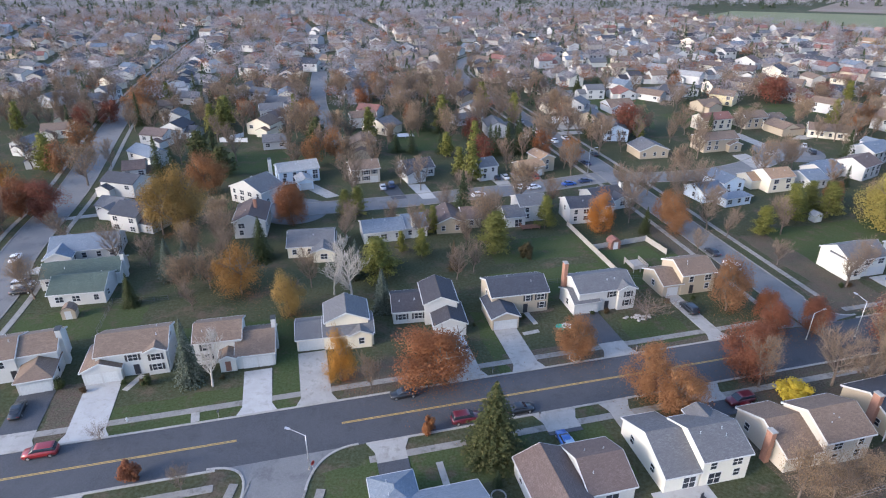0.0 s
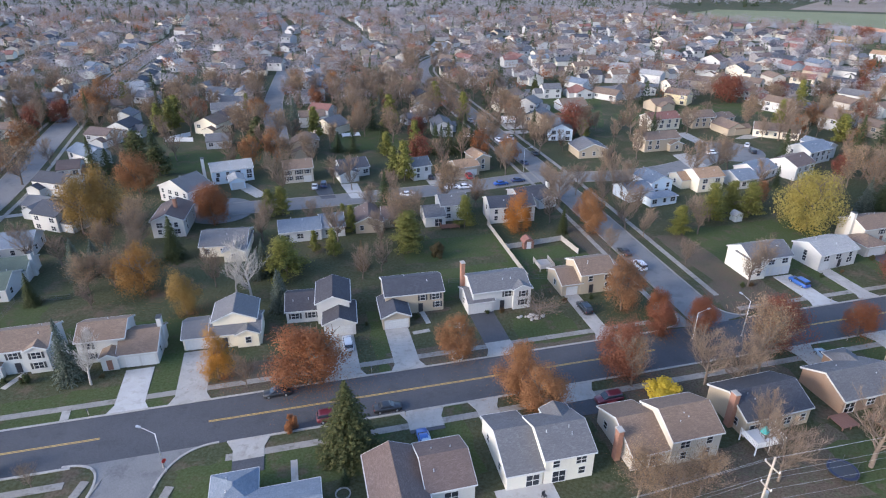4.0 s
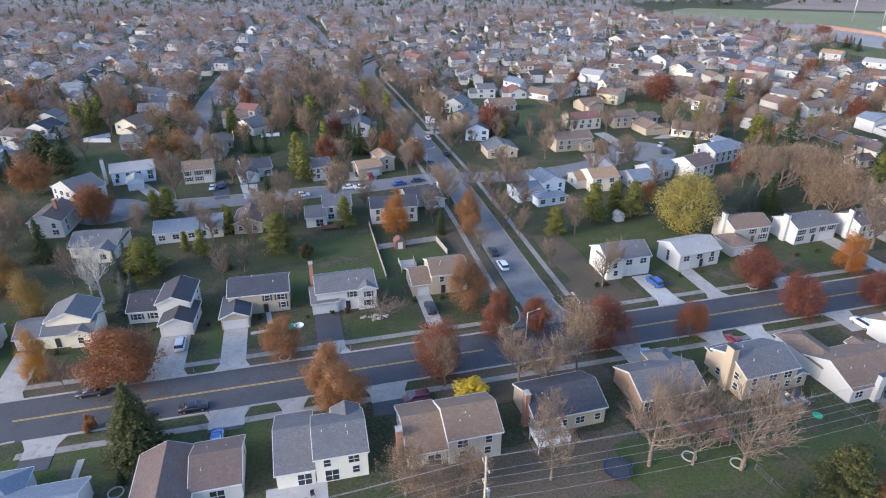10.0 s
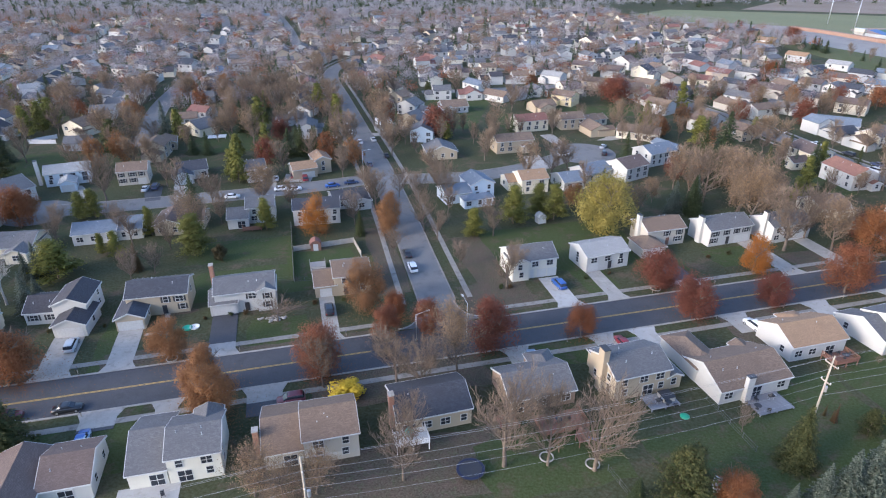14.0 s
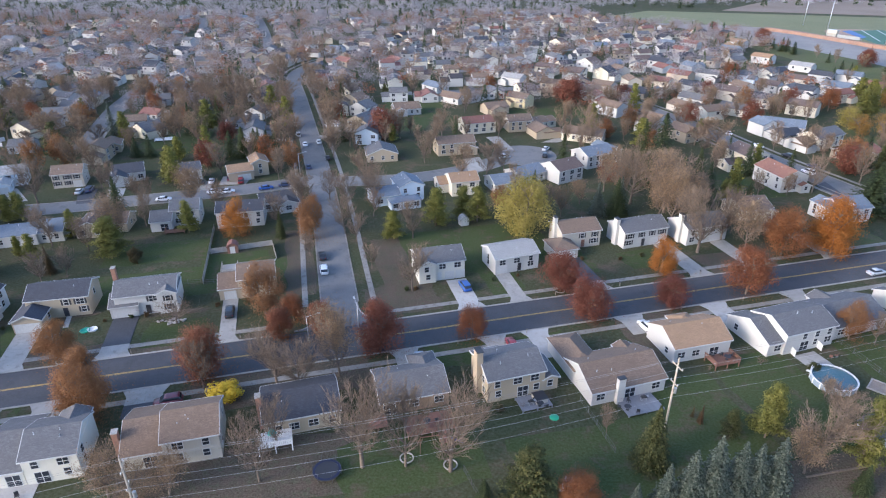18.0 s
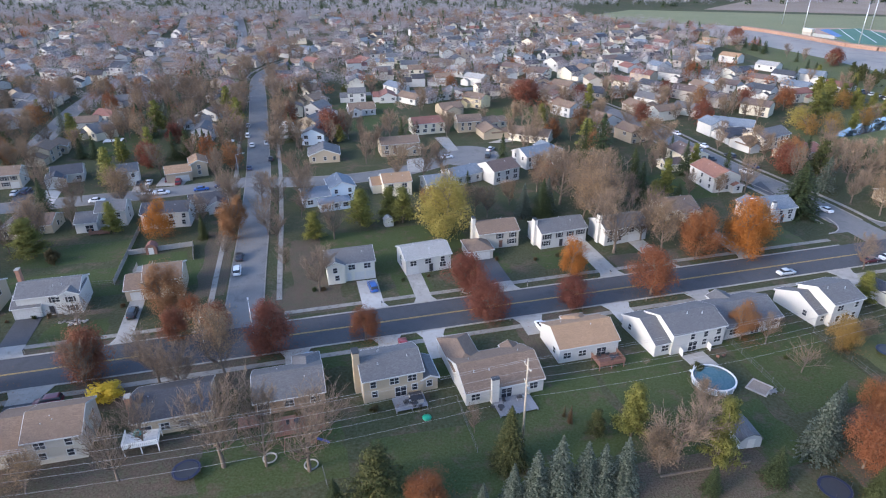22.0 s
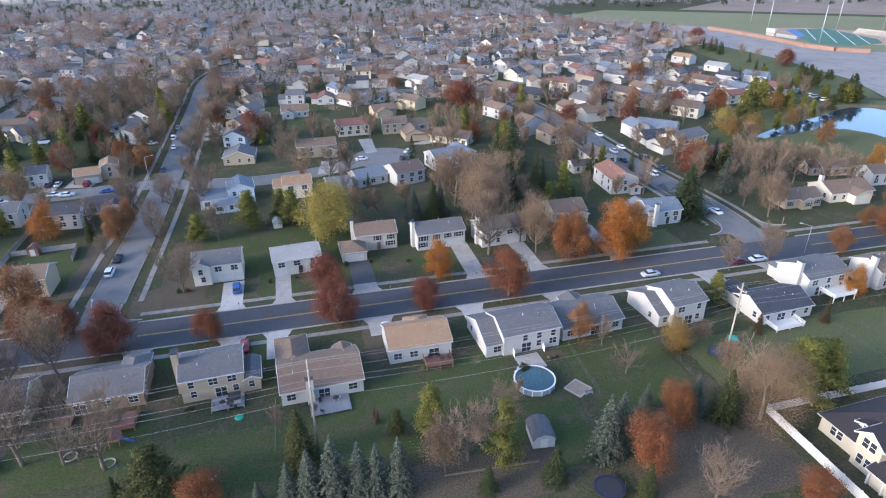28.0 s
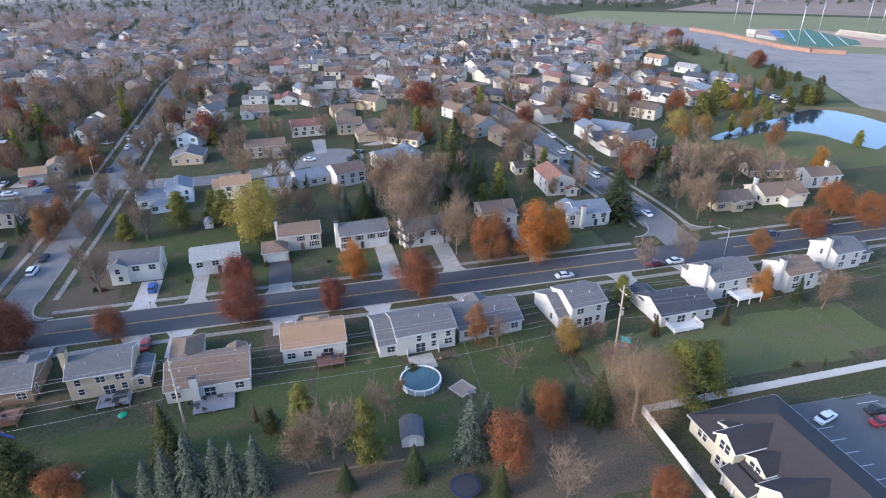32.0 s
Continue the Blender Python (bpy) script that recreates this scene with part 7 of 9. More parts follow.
yard(-42, 77.5, 26, 8)
yard(-38, 99, 44, 10, yaw=10)
yard(-72, 103, 24, 12, yaw=12)
yard(-27, 88, 5, 22)
yard(11.5, 97, 6, 22)
yard(37, 122, 50, 14, yaw=13)
yard(25, 137, 26, 12, yaw=13)
yard(46, 130, 16, 14, yaw=13)
yard(43, 100, 12, 12)
yard(106, 139, 40, 26)
yard(111, 121, 8, 14)
yard(88, 114, 16, 12, LITTER, 0.016)
yard(128, 131, 12, 14)
yard(150, 133, 16, 9)
yard(23, 71, 7, 16)
yard(2, 66, 26, 8)
yard(-9, 63, 14, 7)
yard(123, 66, 30, 16)
yard(141, 76, 14, 20)
yard(156, 84, 16, 18)
yard(165, 71, 20, 16)
yard(185, 90, 20, 24)
yard(210, 92, 22, 16)
yard(233, 97, 34, 18)
yard(252, 102, 22, 16)
yard(100, 94, 12, 8)
yard(118, 93, 10, 14)
yard(137, 109, 10, 6)
yard(206, 144, 16, 9)
yard(188, 62, 16, 12, LITTER, 0.014)
yard(85.5, 128, 8, 34, LITTER, yaw=13)
yard(61.5, 133, 7, 36, LITTER, yaw=13)
yard(196, 69, 18, 20, LITTER, yaw=15)
yard(50.2, 66, 5, 22, LITTER)
yard(156, 61.5, 26, 10, LITTER, 0.014)
yard(69, 63.5, 34, 13, LITTER, 0.014)
yard(92, 66, 22, 12)
yard(22, 92.5, 20, 6, LITTER, 0.016)
yard(-6, 87, 22, 9, LITTER, 0.014)
yard(50, 96, 28, 4.5, LITTER, 0.016)
yard(-60, 78, 7, 14, LITTER, 0.016)
yard(68, 86, 32, 12, LITTER, 0.016)
yard(141, 100, 14, 14, LITTER, 0.016)
yard(170, 131, 18, 10, LITTER, 0.016)
yard(82, 285, 30, 70, yaw=-12)
yard(120, 262, 40, 26, yaw=10)
yard(150, 278, 50, 20, yaw=10)
yard(-62, 205, 26, 24, yaw=10)
yard(-8, 232, 26, 30, yaw=10)
yard(190, 182, 26, 22, yaw=15)
yard(252, 232, 44, 22, yaw=-30)

# patios, decks
def deck(x, y, yaw, w, d, z, mat, label, rail=True):
    """A boarded platform on posts with a rail on three sides."""
    root = thing("deck", x, y, yaw, label, "deck", "back decks")
    n = max(4, int(d / 0.3))
    for i in range(n):
        part("board", shared(("board", w, round(d / n, 3), mat.name), lambda: Shape().box(-w / 2, w / 2, -d / n * 0.46, d / n * 0.46, -0.05, 0).mesh("board", mat)), root, "", pose(0, -d / 2 + d * (i + 0.5) / n, z))
    for px in (-w / 2 + 0.1, 0, w / 2 - 0.1):
        for py in (-d / 2 + 0.1, d / 2 - 0.1):
            part("post", Shape().box(px - 0.07, px + 0.07, py - 0.07, py + 0.07, -0.2, z + (1.0 if rail and py < 0 else -0.06)).mesh("post", mat), root)
    if rail:
        for a, b in (((-w / 2, -d / 2), (w / 2, -d / 2)), ((-w / 2, d / 2), (-w / 2, -d / 2)), ((w / 2, -d / 2), (w / 2, d / 2))):
            a, b = Vector((*a, z)), Vector((*b, z))
            L = (b - a).length
            m = int(L / 0.28)
            ang = math.degrees(math.atan2(b.y - a.y, b.x - a.x))
            sh = Shape().plate([L * k / (2 * m + 1) for k in range(2 * m + 2)], [0.12, 0.2, 0.9, 1.0], lambda i, k: i % 2 == 1 and k == 1, -0.03, 0.03)
            part("railing", sh.mesh("railing", mat), root, "", pose(a.x, a.y, z, 0, 0, ang))
    return root


WHITEWOOD = plain("white_painted_wood", (0.68, 0.68, 0.67), 0.6)
deck(70.6, 69.4, 15, 5.2, 3.6, 1.5, WHITEWOOD, "white raised deck at the back of the house")
deck(112.5, 78.9, 16.6, 5.6, 3.6, 0.5, DECKGREY, "low blue-grey weathered wooden deck", False)
deck(130.6, 78.3, 16.5, 7.0, 4.4, 0.35, DECKGREY, "low blue-grey wooden deck with garden chairs", False)
deck(149.4, 89.9, 14.5, 5.2, 3.4, 1.0, REDWOOD, "red-brown stained wooden deck with railing")
deck(239.2, 113.6, 18.6, 6.4, 4.0, 1.5, WHITEWOOD, "white balcony deck with railing")
deck(221.9, 102.6, 17, 7.0, 3.8, 0.45, WHITEWOOD, "low pale deck with railing")
deck(86.0, 74.0, 15, 3.4, 3.0, 0.6, REDWOOD, "small brown wooden deck under bare trees", False)
deck(46.0, 126.6, 13, 3.6, 4.6, 0.9, DECKWOOD, "grey-blue wooden side deck with railing")
deck(24.2, 149.4, 12, 5.0, 2.6, 0.4, REDWOOD, "low bright red wooden deck")
deck(-13.8, 236.8, 14, 7.0, 4.6, 0.5, WHITEWOOD, "white low deck behind a house", False)
slab("patio", "pale concrete patio behind the house", "patio", 34.0, 58.6, 13, 8.5, 6.0, 0.07, NEW_CONCRETE)
slab("patio", "concrete patio by the pool", "patio", 167.2, 90.6, 18, 5.0, 4.6, 0.07, CONCRETE)
deck(94.6, 73.6, 15, 8.0, 4.6, 0.7, REDWOOD, "red-brown wooden deck behind the house")

# covered tub on the low deck
tub = thing('hot_tub', 113.6, 79.4, 17, 'square hot tub under a dark grey cover', 'hot tub', z=0.5)
part('tub', Shape().box(-1.05, 1.05, -1.05, 1.05, 0, 0.82).mesh('tub', WALL['greige']), tub)
part('cover', Shape().box(-1.1, 1.1, -1.1, 1.1, 0.82, 0.95).mesh('cover', DARK), tub)
slab('low_wall', 'low timber edging under the trees', 'wall', 158, 63.8, 11, 15, 0.22, 0.3, BARK)


def loft_box(l, w, z0, z1):
    """A soft-edged cover, narrower at the top."""
    s = Shape()
    rings = [(l / 2, w / 2, z0), (l / 2, w / 2, z1 - 0.25), (l / 2 - 0.12, w / 2 - 0.12, z1 - 0.06), (l / 2 - 0.4, w / 2 - 0.35, z1)]
    vs, fs = [], []
    for a, b, z in rings:
        vs += [(-a, -b, z), (a, -b, z), (a, b, z), (-a, b, z)]
    for k in range(len(rings) - 1):
        fs += [(4 * k + i, 4 * k + (i + 1) % 4, 4 * k + 4 + (i + 1) % 4, 4 * k + 4 + i) for i in range(4)]
    return s.add(vs, fs + [(12, 13, 14, 15), (3, 2, 1, 0)])


def gate_panel(x, y, yaw):
    root = thing("picket_fence", x, y, yaw, "white picket fence beside the patio", "fence", "patio fence panels")
    for i in range(8):
        part("picket", shared("picket", lambda: Shape().box(-0.09, 0.09, -0.03, 0.03, 0, 1.5).mesh("picket", WHITEWOOD)), root, "", pose(-0.9 + i * 0.26, 0, 0))
    part("rail", Shape().box(-1.05, 1.05, 0.03, 0.08, 0.4, 0.5).mesh("rail", WHITEWOOD), root)


gate_panel(164.1, 92.8, 100)
gate_panel(170.2, 94.6, 100)


def garden_chair(x, y, yaw, mat, z=0.0, label="dark garden chair on the deck"):
    root = thing("garden_chair", x, y, yaw, label, "chair", "garden chairs", z)
    part("seat", Shape().box(-0.27, 0.27, -0.27, 0.27, 0.38, 0.44).mesh("seat", mat), root)
    part("backrest", Shape().box(-0.27, 0.27, 0.23, 0.29, 0.44, 0.95).mesh("backrest", mat), root)
    for px in (-0.24, 0.24):
        for py in (-0.24, 0.24):
            part("leg", shared("chairleg", lambda: Shape().box(-0.03, 0.03, -0.03, 0.03, 0, 0.38).mesh("leg", DARK)), root, "", pose(px, py, 0))


def garden_table(x, y, yaw, z=0.0, mat=None):
    root = thing("garden_table", x, y, yaw, "round garden table on the terrace", "table", "", z)
    part("tabletop", Shape().lathe([(0.01, 0.7), (0.6, 0.7), (0.62, 0.73), (0.6, 0.75), (0.01, 0.75)], 18).mesh("tabletop", mat or DARK), root)
    part("pedestal", Shape().lathe([(0.3, 0), (0.28, 0.04), (0.05, 0.08), (0.05, 0.7)], 12).mesh("pedestal", DARK), root)


for cx, cy, cz, yw in ((128.8, 78.8, 0.35, 20), (129.7, 76.2, 0.35, 160), (126.8, 77.3, 0.35, 70), (112.7, 78.7, 0.5, 40), (114.4, 77.3, 0.5, 200), (147.9, 90.7, 1.0, 60), (149.5, 91.0, 1.0, 190), (151.2, 90.6, 1.0, 250), (36, 59.5, 0.07, 30), (33, 57.5, 0.07, 120), (95.9, 74.0, 0.7, 200), (92.8, 73.1, 0.7, 20)):
    garden_chair(cx, cy, yw, DARK, cz)
for cx, cy, cz in ((128.1, 76.9, 0.35), (113.4, 77.8, 0.5), (150.2, 89.8, 1.0), (35.2, 58.0, 0.07), (94.3, 73.5, 0.7)):
    garden_table(cx, cy, 0, cz)
# terrace and lawn furniture by the round pool
garden_table(166.1, 94.6, 0, 0.08, WHITEWOOD)
garden_table(163.7, 93.9, 0, 0.08)
garden_chair(162.5, 92.8, 30, DARK, 0.08)
lawn_chairs = ((170.8, 91.3, 150), (172.1, 91.7, 210))
for cx, cy, yw in lawn_chairs:
    garden_chair(cx, cy, yw, REDWOOD, 0.02, "red-brown wooden chair on the lawn")


def grill(x, y, yaw, z):
    root = thing("barbecue_grill", x, y, yaw, "black covered barbecue grill on the deck", "grill", "", z)
    part("body", Shape().box(-0.5, 0.5, -0.28, 0.28, 0.62, 0.85).mesh("body", DARK), root)
    part("lid", Shape().lathe([(0.3, 0.85), (0.28, 1.0), (0.18, 1.12), (0.02, 1.16)], 14).mesh("lid", DARK, True), root)
    for px in (-0.4, 0.4):
        for py in (-0.2, 0.2):
            part("leg", shared("grill_leg", lambda: Shape().box(-0.025, 0.025, -0.025, 0.025, 0, 0.62).mesh("leg", METAL)), root, "", pose(px, py, 0))
    part("side_shelf", Shape().box(0.5, 0.85, -0.22, 0.22, 0.8, 0.83).mesh("side_shelf", METAL), root)


grill(111.9, 78.1, 20, 0.5)
grill(131.5, 79.3, 10, 0.35)


def bench(x, y, yaw):
    root = thing("garden_bench", x, y, yaw, "small weathered grey bench on the lawn", "bench")
    part("seat", Shape().box(-0.75, 0.75, -0.22, 0.22, 0.4, 0.46).mesh("seat", DECKGREY), root)
    part("backrest", Shape().box(-0.75, 0.75, 0.2, 0.26, 0.5, 0.85).mesh("backrest", DECKGREY), root)
    for px in (-0.6, 0.6):
        part("leg", Shape().box(px - 0.05, px + 0.05, -0.2, 0.24, 0, 0.4).mesh("leg", DECKGREY), root)


bench(176.5, 81.0, 20)


# pool, shed, trampolines and other yard things
POOLWALL = plain("blue_grey_pool_wall", (0.25, 0.3, 0.34), 0.5)


def pool(x, y, r):
    root = thing("swimming_pool", x, y, 0, "round above-ground pool with blue-grey wall, white uprights and dark teal water", "pool")
    part("wall", Shape().lathe([(r, 0), (r, 1.2), (r - 0.06, 1.2), (r - 0.06, 0.1)], 40).mesh("wall", POOLWALL, True), root)
    part("rim", Shape().lathe([(r - 0.12, 1.2), (r + 0.16, 1.2), (r + 0.16, 1.27), (r - 0.12, 1.27), (r - 0.12, 1.2)], 40).mesh("rim", WHITEWOOD), root)
    m = mottled("pool_water", (0.02, 0.075, 0.09), (0.035, 0.095, 0.115), 0.4, 3.0, 0.08, False, 0.1)
    part("water", Shape().lathe([(r - 0.07, 1.0), (0.01, 1.0)], 40).mesh("water", m), root)
    for k in range(14):
        a = 2 * math.pi * k / 14
        part("upright", shared("upright", lambda: Shape().box(-0.05, 0.05, -0.09, 0.09, 0, 1.2).mesh("upright", WHITEWOOD)), root, "", pose((r + 0.06) * math.cos(a), (r + 0.06) * math.sin(a), 0, 0, 0, math.degrees(a)))
    la = part("ladder", Shape().box(-0.3, 0.3, -0.04, 0.04, 1.2, 1.9).mesh("ladder", WHITEWOOD), root, "", pose(-r * 0.75, r * 0.7, 0, 0, 0, 45))
    part("step", Shape().box(-0.3, 0.3, -0.3, 0.3, 0.5, 0.58).mesh("step", WHITEWOOD), la, "", pose(0, 0.3, 0))


pool(167.1, 84.1, 3.7)


def shed(x, y, yaw, w, d, wall, roof, label):
    root = thing("garden_shed", x, y, yaw, label, "shed", "garden sheds")
    prof = [(-w / 2, 0), (w / 2, 0), (w / 2, 1.7), (w * 0.32, 2.4), (0, 2.75), (-w * 0.32, 2.4), (-w / 2, 1.7)]
    n = len(prof)
    v = [(a, -d / 2, b) for a, b in prof] + [(a, d / 2, b) for a, b in prof]
    part("wall", mesh_of("wall", v, [tuple(range(n)), tuple(range(2 * n - 1, n - 1, -1))] + [(i, n + i, n + (i + 1) % n, (i + 1) % n) for i in range(n)], wall), root)
    out = [(w / 2 + 0.15, 1.62), (w * 0.33, 2.42), (0, 2.8), (-w * 0.33, 2.42), (-w / 2 - 0.15, 1.62)]
    up = [(a * 1.02, b + 0.1) for a, b in out]
    ring = out + up[::-1]
    m = len(ring)
    v = [(a, -d / 2 - 0.15, b) for a, b in ring] + [(a, d / 2 + 0.15, b) for a, b in ring]
    f = [(i, m + i, m + (i + 1) % m, (i + 1) % m) for i in range(m)] + [(i, i + 1, m - 2 - i, m - 1 - i) for i in range(4)] + [(m + m - 1 - i, m + m - 2 - i, m + i + 1, m + i) for i in range(4)]
    part("roof", mesh_of("roof", v, f, roof, uv=slope_uv(v, f)), root)
    part("door", Shape().plate([-0.6, -0.5, -0.05, 0.05, 0.5, 0.6], [0, 0.15, 1.7, 1.85], lambda i, k: i % 2 == 1 and k == 1, -0.06, -0.02, True).mesh("door", TRIM), root, "", pose(0, -d / 2, 0.05))


shed(166.2, 70.4, 8, 3.6, 4.6, WALL["grey"], ROOF["grey"], "grey barn-roofed garden shed on the lawn")
shed(43.5, 137.5, 13, 2.6, 2.4, REDWOOD, ROOF["red"], "small red-brown garden shed by the fence")
shed(103.2, 153.8, 20, 2.4, 2.2, WALL["white"], ROOF["pale"], "small white garden shed under yellow trees")
shed(-75.0, 106.0, 15, 2.6, 2.2, WALL["tan"], ROOF["brown"], "small tan garden shed by the fence")


def trampoline(x, y, r=2.0):
    root = thing("trampoline", x, y, 0, "round trampoline with black mat and net posts", "trampoline", "trampolines")
    part("frame", Shape().lathe([(r - 0.05, 0.8), (r + 0.05, 0.8), (r + 0.05, 0.88), (r - 0.05, 0.88), (r - 0.05, 0.8)], 32).mesh("frame", DARK), root)
    part("pad", Shape().lathe([(r - 0.06, 0.875), (r - 0.4, 0.895), (r - 0.4, 0.86), (r - 0.06, 0.84)], 32).mesh("pad", plain("blue_pad", (0.012, 0.018, 0.05), 0.6)), root)
    part("mat", Shape().lathe([(r - 0.41, 0.86), (0.01, 0.82)], 32).mesh("mat", DARK), root)
    for k in range(6):
        a = math.pi * k / 3
        part("post", shared("tpost", lambda: Shape().tube((0, 0, 0), (0, 0, 1.9), 0.025, 0.025, 6).mesh("post", DARK)), root, "", pose(r * math.cos(a), r * math.sin(a), 0))


trampoline(79.6, 63.6, 2.1)
trampoline(174.8, 59.4, 2.3)
trampoline(204.0, 92.4, 2.0)

frame_ = thing("sandbox", 174.8, 82.6, 45, "square timber sandbox edged with pavers", "sandbox")
for k in range(4):
    part("edge_beam", shared("edgebeam", lambda: Shape().box(-1.8, 1.8, -0.12, 0.12, 0, 0.22).mesh("edge_beam", DECKWOOD)), frame_, "", pose(0, 0, 0, 0, 0, 90 * k) @ pose(0, 1.7, 0))
part("sand", Shape().box(-1.65, 1.65, -1.65, 1.65, 0, 0.1).mesh("sand", mottled("sand", (0.22, 0.17, 0.13), (0.28, 0.22, 0.17), 0.8, 6)), frame_)


def playset(x, y, yaw, roof=None):
    root = thing("swing_set", x, y, yaw, "wooden swing set with a small wooden roof" if roof else "wooden swing set with a small teal roof", "swing set")
    for px in (-0.8, 0.8):
        for py in (-0.8, 0.8):
            part("post", shared("ppost", lambda: Shape().box(-0.06, 0.06, -0.06, 0.06, 0, 2.3).mesh("post", REDWOOD)), root, "", pose(px, py, 0))
    part("platform", Shape().box(-0.9, 0.9, -0.9, 0.9, 1.2, 1.3).mesh("platform", REDWOOD), root)
    part("roof", Shape().lathe([(1.35, 2.25), (0.02, 3.0)], 4).mesh("roof", roof or plain("teal_canvas", (0.02, 0.22, 0.2), 0.6)), root)
    part("beam", Shape().tube((0.8, 0, 2.2), (4.0, 0, 2.2), 0.07, 0.07, 8).mesh("beam", REDWOOD), root)
    for s in (-1, 1):
        part("leg", Shape().tube((4.0, 0, 2.2), (4.2, s * 1.1, 0), 0.06, 0.06, 6).mesh("leg", REDWOOD), root)
    part("slide", Shape().add([(-0.9, -0.25, 1.3), (-0.9, 0.25, 1.3), (-2.8, 0.25, 0.15), (-2.8, -0.25, 0.15), (-0.9, -0.25, 1.22), (-0.9, 0.25, 1.22), (-2.8, 0.25, 0.07), (-2.8, -0.25, 0.07)],
         [(0, 1, 2, 3), (7, 6, 5, 4), (0, 3, 7, 4), (1, 5, 6, 2), (3, 2, 6, 7), (0, 4, 5, 1)]).mesh("slide", plain("blue_plastic", (0.03, 0.06, 0.25), 0.4)), root)


playset(207.6, 94.8, 30)
playset(97.3, 69.4, 190, REDWOOD)
parasol = thing('parasol', 70.4, 69.0, 0, 'half-closed teal parasol on the white deck', 'parasol', z=1.5)
part('pole', Shape().tube((0, 0, 0), (0, 0, 2.5), 0.03, 0.03, 8).mesh('pole', METAL), parasol)
part('canopy', Shape().lathe([(0.75, 1.5), (0.5, 1.9), (0.2, 2.35), (0.02, 2.55)], 8).mesh('canopy', plain('teal_cloth', (0.05, 0.3, 0.3), 0.7)), parasol)


def tree_ring(x, y, r=1.1):
    ob = new("tree_ring", Shape().lathe([(r, 0), (r, 0.2), (r - 0.16, 0.2), (r - 0.16, 0.0)], 22).mesh("tree_ring", CONCRETE))
    ob.location = (x, y, 0)
    tagged(ob, "ring of pale edging stones round a tree", "edging", "tree rings")


for x, y in ((91.3, 66.6), (98.0, 65.2), (24.8, 91.5), (123.8, 116.9), (8.1, 60.2)):
    tree_ring(x, y)
disc = new("turtle_sandbox", Shape().lathe([(0.75, 0), (0.8, 0.15), (0.6, 0.3), (0.02, 0.34)], 18).mesh("turtle_sandbox", plain("green_plastic", (0.02, 0.3, 0.16), 0.4), True))
disc.location = (115.5, 75.4, 0)
tagged(disc, "round green plastic sandbox lid on the lawn", "toy")
for bx, by, mt in ((24.0, 101.6, "green"), (25.3, 102.0, "white")):
    boat = new("paddling_pool", Shape().lathe([(0.9, 0), (1.0, 0.25), (0.9, 0.3), (0.85, 0.1), (0.02, 0.08)], 18).mesh("paddling_pool", plain("pool_" + mt, (0.02, 0.3, 0.2) if mt == "green" else (0.7, 0.7, 0.7), 0.4), True))
    boat.location = (bx, by, 0)
    tagged(boat, mt + " plastic paddling pool on the front lawn", "toy")


# fences
def fence(a, b, h, mat, label, step=3.0, boards=True, wire=False):
    a, b = Vector((*a, 0)), Vector((*b, 0))
    L = (b - a).length
    root = thing("fence", a.x, a.y, math.degrees(math.atan2(b.y - a.y, b.x - a.x)), label, "fence", "garden fences")
    n = max(1, round(L / step))
    w_ = 0.03 if wire and h > 1 else 0.07
    for i in range(n + 1):
        part("post", shared(("post", h, mat.name), lambda: Shape().box(-w_, w_, -w_, w_, -0.2, h + 0.12).mesh("post", mat)), root, "", pose(L * i / n, 0, 0))
    w = L / n
    for i in range(n):
        if wire:
            for z in (0.15, h * 0.5, h):
                part("rail", shared(("rail", round(w, 2), mat.name), lambda: Shape().box(0, w, -0.012, 0.012, -0.015, 0.015).mesh("rail", mat)), root, "", pose(L * i / n, 0, z))
        else:
            k = 6
            part("panel", shared(("panel", round(w, 2), h, mat.name), lambda: Shape().plate([w * j / (2 * k) for j in range(2 * k + 1)], [0.06, 0.14, h - 0.1, h], lambda p, q: p % 2 == 1 and q == 1, -0.03, -0.012, True).mesh("panel", mat)), root, "", pose(L * i / n, 0, 0))
    return root


WIREGREY = plain("dull_fence_wire", (0.13, 0.13, 0.13), 0.6, 0.3)
VINYL = plain("white_vinyl", (0.6, 0.6, 0.61), 0.45)
for p, q in (((-83.8, 228.5), (-76.9, 235.9)), ((-83.8, 228.5), (-73.3, 228.5))):
    fence(p, q, 1.7, VINYL, "tall white vinyl privacy fence")
trailer = thing("utility_trailer", 114.8, 60.4, 60, "small trailer under a white cover beneath the pines", "trailer")
part("cover", loft_box(2.6, 1.5, 0.55, 1.35).mesh("cover", VINYL), trailer)
part("bed", Shape().box(-1.35, 1.35, -0.78, 0.78, 0.42, 0.56).mesh("bed", DARK), trailer)
for s in (-0.86, 0.86):
    part("wheel", Shape().tube((0, s - 0.08, 0.3), (0, s + 0.08, 0.3), 0.3, 0.3, 14).mesh("wheel", DARK), trailer)
part("hitch", Shape().box(1.3, 2.3, -0.05, 0.05, 0.42, 0.5).mesh("hitch", METAL), trailer)
for p, q in (((205.8, 76.0), (256, 89.2)), ((256, 89.2), (330, 108)), ((205.8, 76.0), (210.5, 57.5)), ((210.5, 57.5), (222, 12))):
    fence(p, q, 1.85, VINYL, "tall white vinyl privacy fence")
for p, q in (((34.4, 150.6), (37.8, 136.2)), ((37.8, 136.2), (41.5, 120.8)), ((38.2, 136.0), (52.7, 141.0)), ((52.7, 141.0), (55.5, 133.4))):
    fence(p, q, 1.5, DECKWOOD, "weathered grey wooden garden fence")
